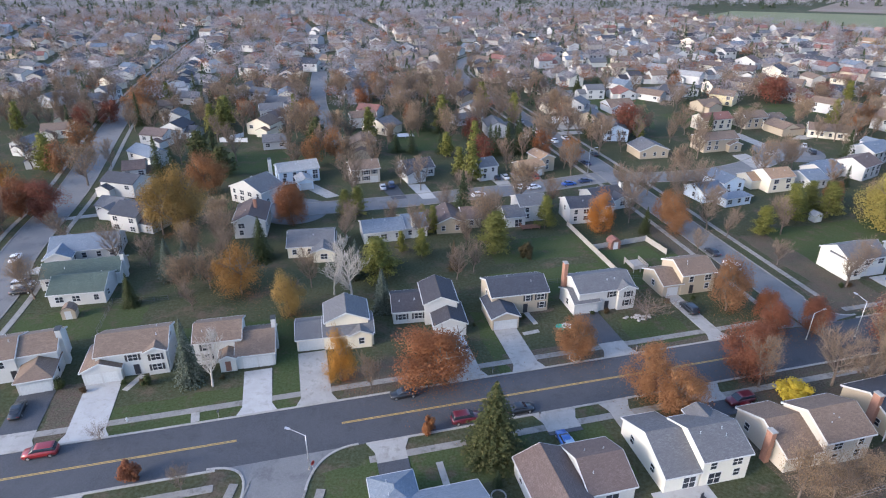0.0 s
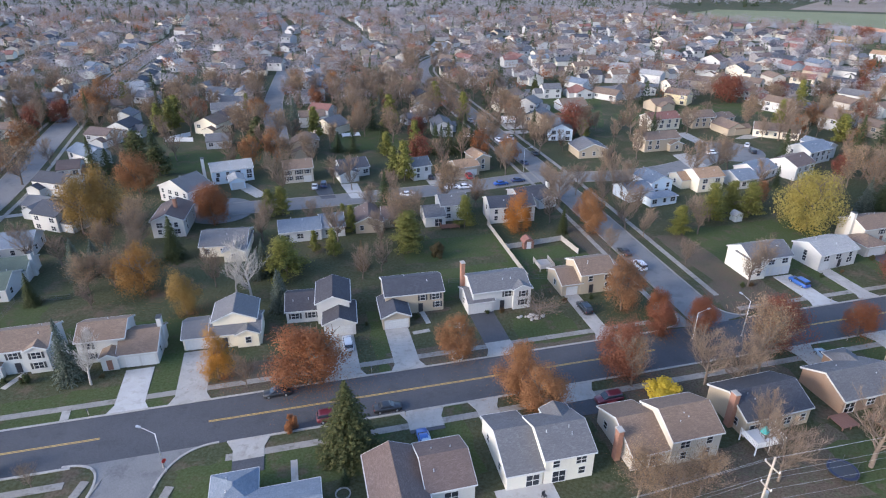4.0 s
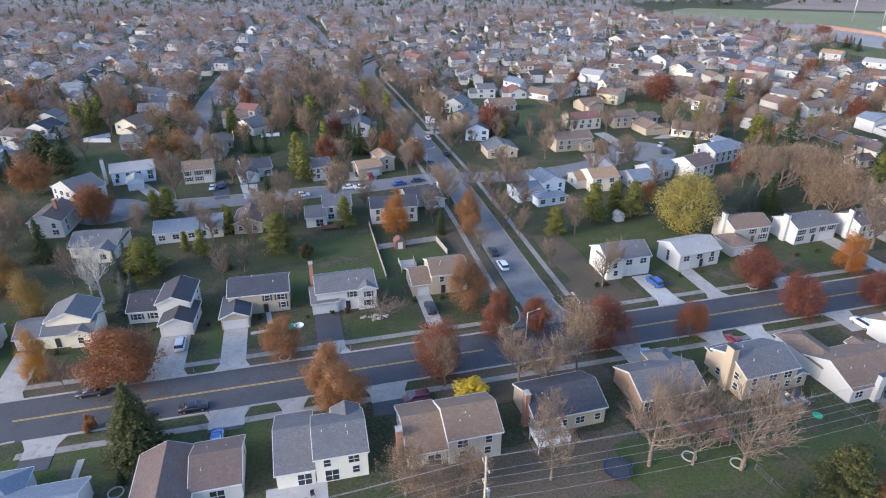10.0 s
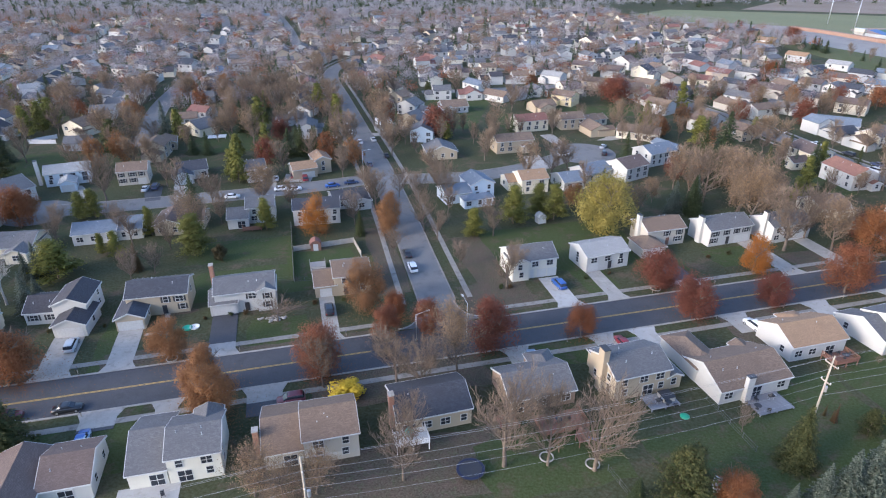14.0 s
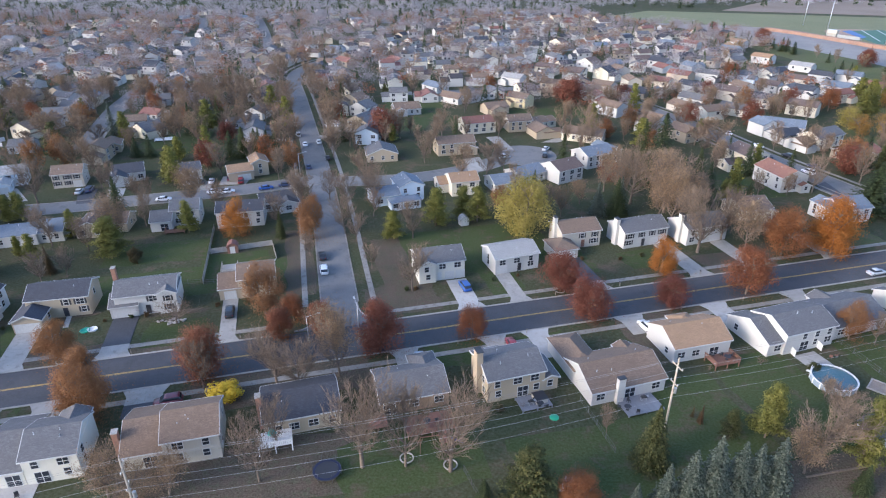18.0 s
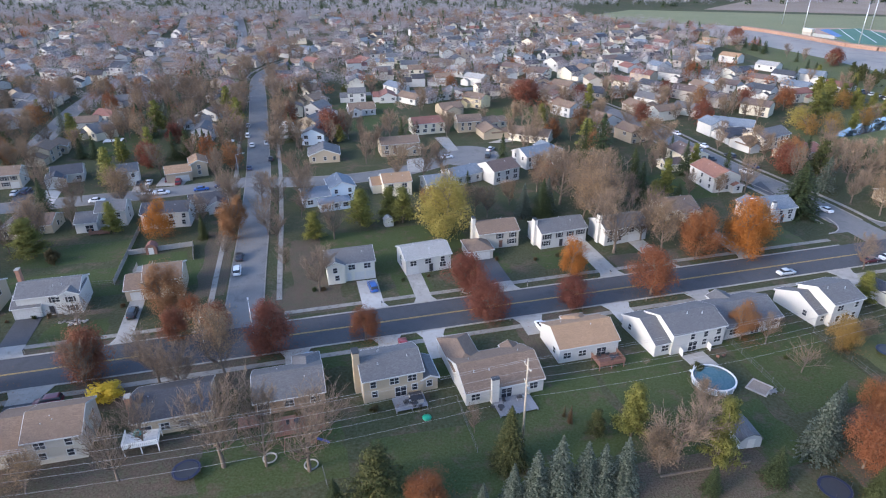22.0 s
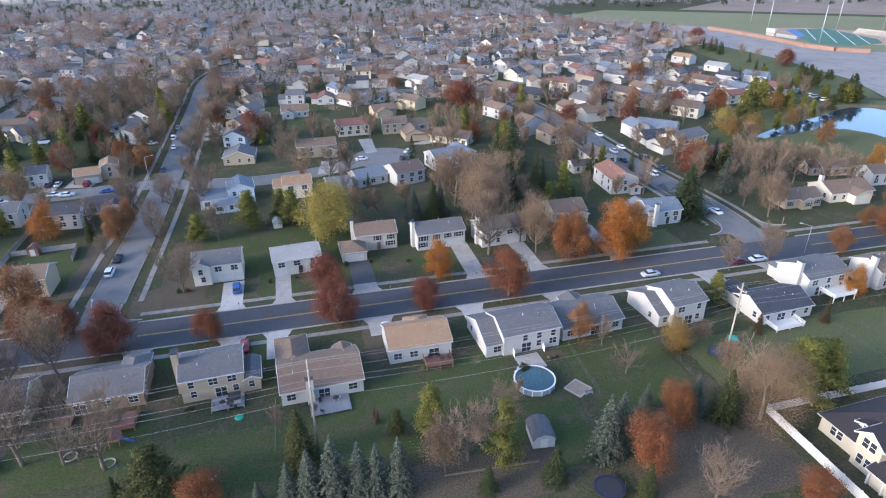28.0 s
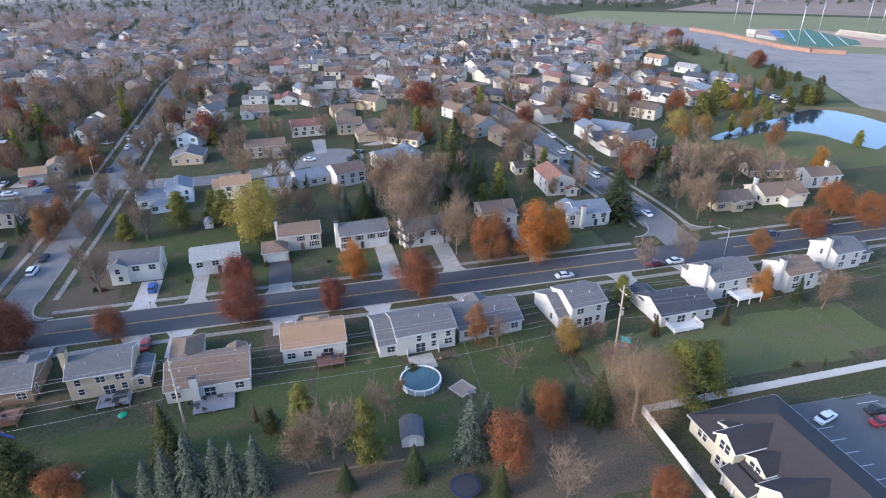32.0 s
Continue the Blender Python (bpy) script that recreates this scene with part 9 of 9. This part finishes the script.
def bleacher(x, y, yaw, w, rows, label, mat=METAL):
    root = thing("bleacher", x, y, yaw, label, "grandstand", "stadium stands")
    for k in range(rows):
        part("bench", shared(("bench", w), lambda: Shape().box(-w / 2, w / 2, 0, 0.9, -0.35, 0).mesh("bench", mat)), root, "", pose(0, k * 0.9, 0.5 + k * 0.45))
    part("back_wall", Shape().box(-w / 2, w / 2, rows * 0.9, rows * 0.9 + 0.2, 0, rows * 0.45 + 1.2).mesh("back_wall", mat), root)


bleacher(506, 522, -64, 41, 6, "long pale grey grandstand beside the pitch", CONCRETE)
bleacher(430, 520, 112, 26, 3, "pale grandstand above the brick wall")
pb = thing("press_box", 425, 530, 112, "pale press box over the grandstand", "building")
part("wall", Shape().box(-4.5, 4.5, 1, 4.0, 3.0, 5.4).mesh("wall", WALL["greige"]), pb)
part("roof", Shape().box(-4.8, 4.8, 0.6, 4.4, 5.4, 5.65).mesh("roof", METAL), pb)
part("support", Shape().box(-4.2, 4.2, 1.3, 3.8, 0, 3.0).mesh("support", CONCRETE), pb)
for mx, my, mh in ((441, 608, 28), (426, 543, 29), (438, 484, 30), (497, 564, 28), (536, 561, 28), (540, 548, 28)):
    root = thing("floodlight_mast", mx, my, 40, "tall pale stadium floodlight mast", "floodlight", "stadium floodlights")
    part("mast", Shape().tube((0, 0, 0), (0, 0, mh), 0.42, 0.24, 10).mesh("mast", METAL, True), root)
    for z in (mh - 0.3, mh - 1.4):
        bar = part("light_bar", Shape().box(-2.2, 2.2, -0.15, 0.15, z - 0.1, z + 0.1).mesh("light_bar", METAL), root)
        for k in range(4):
            part("floodlight", Shape().box(-1.95 + k * 1.1, -1.35 + k * 1.1, -0.5, -0.15, z - 0.35, z + 0.3).mesh("floodlight", DARK), bar)

# pale commercial buildings far off
for bx, by, bw, bd in ((-330, 905, 60, 22), (-420, 880, 46, 20), (-250, 915, 40, 18), (-500, 930, 60, 24), (-180, 930, 46, 18), (-560, 870, 40, 20), (-385, 935, 50, 22)):
    root = thing("warehouse", bx, by, 8, "long pale flat-roofed building in the distance", "building", "distant large buildings")
    part("wall", Shape().box(-bw / 2, bw / 2, -bd / 2, bd / 2, 0, 7).mesh("wall", WALL["white"]), root)
    part("roof", Shape().box(-bw / 2 - 0.3, bw / 2 + 0.3, -bd / 2 - 0.3, bd / 2 + 0.3, 7, 7.5).mesh("roof", ROOF["pale"]), root)

# more houses and trees between those placed above
TAKEN_H = FAR_PLACES + [(o.location.x, o.location.y) for o in scene.objects if o.name.split(".")[0] in ("house", "church", "garden_shed")]
TAKEN_T = [(o.location.x, o.location.y) for o in scene.objects if o.parent is None and o.name.split(".")[0].endswith(("_tree", "_spruce", "arborvitae"))]
ROAD_PTS = []
for o in scene.objects:
    if o.name.split(".")[0] == "road" and o.type == "MESH":
        vs_ = o.data.vertices
        for i in range(0, len(vs_) - 3, 4):
            ROAD_PTS.append(((vs_[i].co.x + vs_[i + 3].co.x) / 2, (vs_[i].co.y + vs_[i + 3].co.y) / 2))


class Near:
    """Finds whether anything kept stands within a radius."""
    def __init__(self, pts, cell=12.0):
        self.c, self.d = cell, {}
        for p in pts:
            self.put(*p)

    def put(self, x, y):
        self.d.setdefault((int(x // self.c), int(y // self.c)), []).append((x, y))

    def within(self, x, y, r):
        i, j, k = int(x // self.c), int(y // self.c), int(r // self.c) + 1
        return any((a - x) ** 2 + (b - y) ** 2 < r * r for p in range(i - k, i + k + 1) for q in range(j - k, j + k + 1) for a, b in self.d.get((p, q), ()))


houses, roads, stems = Near(TAKEN_H), Near(ROAD_PTS), Near(TAKEN_T)


def open_land(x, y):
    """Fields, lots and the pond stay clear."""
    if x > 255 and y > 640 - (x - 255) * 0.95 + 0:
        return True
    if x > 350 and y > 250:
        return True
    if 262 < x < 380 and 205 < y < 300:
        return True
    for cx, cy, r in ((82, 285, 20), (84, 262, 14), (120, 262, 16), (150, 278, 16), (106, 140, 15), (37, 124, 13), (25, 137, 9), (252, 232, 18), (190, 184, 8), (128, 216, 13), (-41, 161, 11), (52, 176, 5), (90, 116, 12)):
        if (x - cx) ** 2 + (y - cy) ** 2 < r * r:
            return True
    return False


fr = random.Random(21)
FAR_ROOFS = ("grey", "brown", "slate", "navy", "brown", "umber", "umber", "blue", "red", "grey")
FAR_STREETS = [
    [(-163, 371), (-172, 420), (-190, 520), (-225, 640)], [(-78, 420), (-96, 500), (-120, 590), (-150, 680)],
    [(-140, 268), (-163, 371)], [(-40, 225), (-48, 254), (-58, 292), (-65, 335), (-78, 420)], [(41, 250), (26, 306), (13, 355), (11, 388), (22, 425), (50, 470), (90, 520)],
    [(-225, 300), (-238, 380), (-260, 470), (-300, 590)], [(-300, 330), (-320, 420), (-350, 540), (-390, 640)], [(-400, 400), (-425, 500), (-460, 620)],
    [(-30, 470), (-52, 550), (-80, 640), (-100, 700)], [(20, 560), (-5, 640), (-20, 720)],
    [(66, 318), (130, 330), (200, 352), (262, 372)], [(62, 372), (120, 384), (190, 404), (262, 428)], [(58, 432), (130, 446), (200, 466), (280, 486)],
    [(100, 500), (170, 512), (240, 530), (300, 545)], [(100, 560), (180, 574), (260, 590)], [(110, 620), (190, 640), (250, 655)], [(205, 258), (190, 300), (186, 345)],
    [(250, 300), (300, 318), (340, 330)], [(285, 380), (330, 398)],
]
far_lanes = Near([])
for pts in FAR_STREETS:
    ln = smooth_line(pts, 3.0)
    if pts[0] not in ((-140, 268), (-40, 225), (41, 250), (205, 258)):
        lay("road", "grey asphalt street between the distant houses", "road", strip("road", ln, -3.8, 3.8, -0.1, 0.035, OLD_ASPHALT))
    for q in ln:
        far_lanes.put(q.x, q.y)
for pts in FAR_STREETS:
    ln = smooth_line(pts, 1.0)
    for side in (-1, 1):
        k = fr.randrange(4, 12)
        while k < len(ln) - 2:
            d = (ln[min(k + 2, len(ln) - 1)] - ln[max(k - 2, 0)]).normalized()
            off = fr.uniform(13.5, 17.0) * side
            x, y = ln[k].x - d.y * off, ln[k].y + d.x * off
            k += fr.choice((15, 16, 17, 18, 20))
            if y < 222 or open_land(x, y) or houses.within(x, y, 11.5) or roads.within(x, y, 9) or far_lanes.within(x, y, 9.5):
                continue
            yaw = math.degrees(math.atan2(d.y, d.x)) + (180 if side > 0 else 0) + fr.uniform(-3, 3)
            far_house(round(x), round(y), yaw, fr.choice(("white", "greige", "cream", "tan", "greige", "white", "grey", "ivory")),
                      fr.choice(FAR_ROOFS), fr.randrange(6))
            houses.put(x, y)
# rows beyond, each turned to its neighbours
for i in range(76):
    for j in range(26):
        u, v = -760 + i * 18 + fr.uniform(-3, 3), 330 + j * (30 if j % 2 else 26) + fr.uniform(-3, 3) * 0.8
        x, y = u * 0.966 - (v - 250) * 0.26, 0.26 * u + v
        if y < 250 or y > 720 or abs(x) > 90 + y * 0.72 or open_land(x, y) or houses.within(x, y, 13.5) or roads.within(x, y, 10) or far_lanes.within(x, y, 11):
            continue
        if fr.random() < (0.62 if x < 40 else 0.45):
            continue
        far_house(round(x), round(y), (14 if x > -60 else fr.choice((-14, 76))) + fr.uniform(-7, 7) + (180 if j % 2 else 0), fr.choice(("white", "cream", "ivory", "tan", "greige", "tan", "grey")),
                  fr.choice(FAR_ROOFS), fr.randrange(6))
        houses.put(x, y)
for q in [q for pts in FAR_STREETS for q in smooth_line(pts, 3.0)]:
    roads.put(q.x, q.y)

far_mass()
# street trees along the side street
for k in range(22):
    y = 212 + k * 9.5
    x = float(np.interp(y, [195, 250, 306, 355, 388, 425], [55.5, 41, 26, 13, 11, 22]))
    for s in (-1, 1):
        if fr.random() < 0.72:
            q = (round(x + s * fr.uniform(6.4, 10.5), 1), round(y + fr.uniform(-2, 2), 1))
            if not houses.within(*q, 6.0):
                tree(fr.choice(("bare", "bare", "tan_tree", "sparse")), *q, fr.uniform(9, 14), fr.uniform(0.9, 1.15))
                stems.put(*q)
MIX = (("bare", 44), ("sparse", 10), ("tan_tree", 22), ("rust_oak", 3), ("orange_maple", 2), ("red_maple", 3), ("gold_maple", 1), ("spruce", 8), ("pine", 6), ("darkpine", 3), ("bluespruce", 2))
count = 0
for k in range(20000):
    if count >= 330:
        break
    x, y = fr.uniform(-190, 330), 112 + 200 * fr.random() ** 1.1
    if y < road_y(x) + 44 or abs(x) > 60 + y * 0.78 + (170 if x > 0 else 0) or open_land(x, y) or houses.within(x, y, 7.5) or roads.within(x, y, 6.5) or stems.within(x, y, 4.6):
        continue
    if (x > 55 and fr.random() < 0.4) or (y < 215 and -62 < x < 118 and fr.random() < 0.7):
        continue
    if x < -60 and y < 235 and fr.random() < 0.85:
        continue
    kind = fr.choices([m[0] for m in MIX], [m[1] for m in MIX])[0]
    tree(kind, round(x, 1), round(y, 1), fr.uniform(7, 13) if x > 40 else fr.uniform(8, 14), fr.uniform(0.8, 1.1))
    stems.put(x, y)
    count += 1


def far_woods(name, label, mat, n, pick, size, per, tall, cone=False, aspect=1.0):
    """Trees too far off to tell apart, as one mass of leaf clumps and stems."""
    r = np.random.default_rng(len(label))
    cs, ns, sz = [], [], []
    done = 0
    for _ in range(n * 12):
        if done >= n:
            break
        x, y = pick(r)
        h = r.uniform(*tall)
        w = h * (0.22 if cone else r.uniform(0.38, 0.56))
        m = per
        d = r.normal(0, 1, (m, 3))
        d /= np.linalg.norm(d, axis=1)[:, None]
        if cone:
            t = r.uniform(0, 1, m) ** 1.4
            a = r.uniform(0, 6.28, m)
            c = np.stack([x + w * (1 - t) * np.cos(a), y + w * (1 - t) * np.sin(a), h * (0.06 + 0.92 * t)], 1)
        else:
            lob = r.normal(0, 1, (7, 3)) * np.array([0.42, 0.42, 0.3])
            c = lob[r.integers(0, 7, m)] + d * r.uniform(0.25, 0.62, (m, 1))
            c = c * np.array([w, w, h * 0.36]) + np.array([x, y, h * 0.6])
        c[:, 2] = np.maximum(c[:, 2], 0.15)
        cs.append(c)
        ns.append(d + np.array([0, 0, 0.5]))
        sz.append(r.uniform(0.6, 1.3, m) * size * (h / 9))
        done += 1
    rr = np.random.default_rng(5)
    me = quads_mesh(name, np.concatenate(cs), np.concatenate(ns), np.concatenate(sz), mat, rr, 0.0, aspect)
    tagged(new(name, me), label, "trees", kind="stuff")


def suburb_spot(r):
    while True:
        y = 270 + 420 * r.random() ** 0.75
        x = r.uniform(-1, 1) * (70 + y * 0.75) + (60 if y < 420 else 0)
        if x > 45 + (y - 270) * 0.1 and r.random() < 0.15:
            continue
        if x > 295 and y < 440:
            continue
        if not (open_land(x, y) or houses.within(x, y, 7.0) or roads.within(x, y, 5.5)):
            return x, y


def wood_spot(r):
    while True:
        y = 640 + 560 * r.random() ** 1.3
        x = r.uniform(-0.85, 0.85) * y + 60
        if x > 250 and y < 760 + (x - 250) * 0.1 and y > 560 - (x - 300) * 0.2:
            continue
        return x, y


# far and horizon twig tones are paled towards blue-grey, painting in distance haze
FARTWIG_HAZED = leafy("distant_bare_crowns_hazed", (0.26, 0.228, 0.23), (0.33, 0.292, 0.294))
WOODTWIG_HAZED = leafy("horizon_bare_crowns_hazed", (0.28, 0.262, 0.275), (0.34, 0.32, 0.332))
FARRUST = leafy("distant_rust_crowns", (0.24, 0.09, 0.045), (0.31, 0.13, 0.065))
FARBROWN = leafy("distant_brown_crowns", (0.21, 0.15, 0.115), (0.28, 0.205, 0.155))
FARGREEN = leafy("distant_evergreens", (0.03, 0.05, 0.03), (0.09, 0.11, 0.05))
far_woods("distant_bare_trees", "leafless grey-brown trees between distant houses", FARTWIG_HAZED, 1900, suburb_spot, 0.3, 230, (7, 13), False, 0.3)
far_woods("distant_brown_trees", "brown withered trees between the distant houses", FARBROWN, 620, suburb_spot, 0.26, 210, (7, 13))
far_woods("distant_autumn_trees", "rust and orange trees between distant houses", FARRUST, 380, suburb_spot, 0.2, 230, (6, 11))
far_woods("distant_evergreens", "dark evergreens between distant houses", FARGREEN, 360, suburb_spot, 0.3, 150, (6, 12), True)
far_woods("distant_woods", "grey-brown woods along the horizon", WOODTWIG_HAZED, 3000, wood_spot, 0.55, 80, (8, 14), False, 0.35)
far_woods("distant_green_woods", "dark evergreens in the distant woods", FARGREEN, 420, wood_spot, 0.7, 45, (8, 14), True)

# rock garden and planting beds before the houses
STONE = mottled("garden_stone", (0.34, 0.31, 0.28), (0.44, 0.41, 0.37), 1.2, 8.0, 0.9, False, 0.4)


def rock_garden(x, y, n, rx, ry, seed):
    root = thing("rock_garden", x, y, 12, "low heap of pale rounded stones on the front lawn", "rock garden")
    r = random.Random(seed)
    for k in range(n):
        a, d = r.uniform(0, 6.28), math.sqrt(r.random())
        h = r.uniform(0.16, 0.34)
        prof = [(0.02, -0.05), (0.3, 0.0), (0.34, 0.12), (0.22, h), (0.01, h + 0.03)]
        part("stone", Shape().lathe([(q * r.uniform(0.85, 1.15), z) for q, z in prof], 7).mesh("stone", STONE, True), root, "",
             pose(rx * d * math.cos(a), ry * d * math.sin(a), 0.02, 0, 0, r.uniform(0, 360)) @ Matrix.Diagonal((r.uniform(0.8, 1.5), r.uniform(0.7, 1.1), 1, 1)))


rock_garden(40.2, 104.9, 22, 3.0, 1.1, 4)
patch("flower_bed", "dark mulched planting bed in front of the house", "flower bed", LITTER, 0.05, *blob(20.8, 108.0, 2.8, 1.3, 22, 3, 0.1, 12))
patch("flower_bed", "dark mulched planting bed along the house front", "flower bed", LITTER, 0.05, *blob(42.7, 109.1, 3.6, 1.0, 22, 5, 0.1, 14))

# foundation shrubs along the fronts of the nearer houses
for x0, off in ((-56, 18), (-50, 18.5), (-47, 18), (-34, 16), (-14, 18), (2, 22), (12, 21.5), (18, 22), (22, 21.5), (31, 19.5), (36, 19.6), (39, 19.4), (53, 20), (59, 20), (93, 16.6), (95, 16.4), (113, 16), (119, 16.4), (131, 20), (137, 20.4), (146, 18), (152, 18.4)):
    q = at_road(x0, off)
    tree("shrub", round(q.x, 1), round(q.y, 1), fr.uniform(0.7, 1.3), fr.uniform(0.9, 1.3))
for x0, off in ((62, -37), (88, -25), (100, -27), (104, -27), (140, -26), (150, -27), (158, -31), (161, -32), (176, -32), (190, -32), (214, -37), (216, -38)):
    q = at_road(x0, off)
    tree(fr.choice(("shrub", "brown_shrub")), round(q.x, 1), round(q.y, 1), fr.uniform(1.0, 1.9), fr.uniform(1.0, 1.5))

# fallen leaves under the coloured trees
for tone in ("red", "orange", "rust"):
    lr = np.random.default_rng(len(tone))
    cs = []
    for x, y, s, c in FALLEN:
        if c == tone:
            n = int(90 * s)
            a, d = lr.uniform(0, 6.283, n), np.abs(lr.normal(0, 0.34, n)) * s
            cs.append(np.stack([x + d * np.cos(a) + 0.12 * s, y + d * np.sin(a), np.full(n, 0.15)], 1))
    if cs:
        cs = np.concatenate(cs)
        me = quads_mesh("fallen_leaves", cs, np.tile([0.0, 0.0, 4.0], (len(cs), 1)), lr.uniform(0.04, 0.085, len(cs)), LEAF[tone], lr)
        tagged(new("fallen_leaves", me), f"{tone} fallen leaves scattered on lawn and kerb", "leaves", kind="stuff")
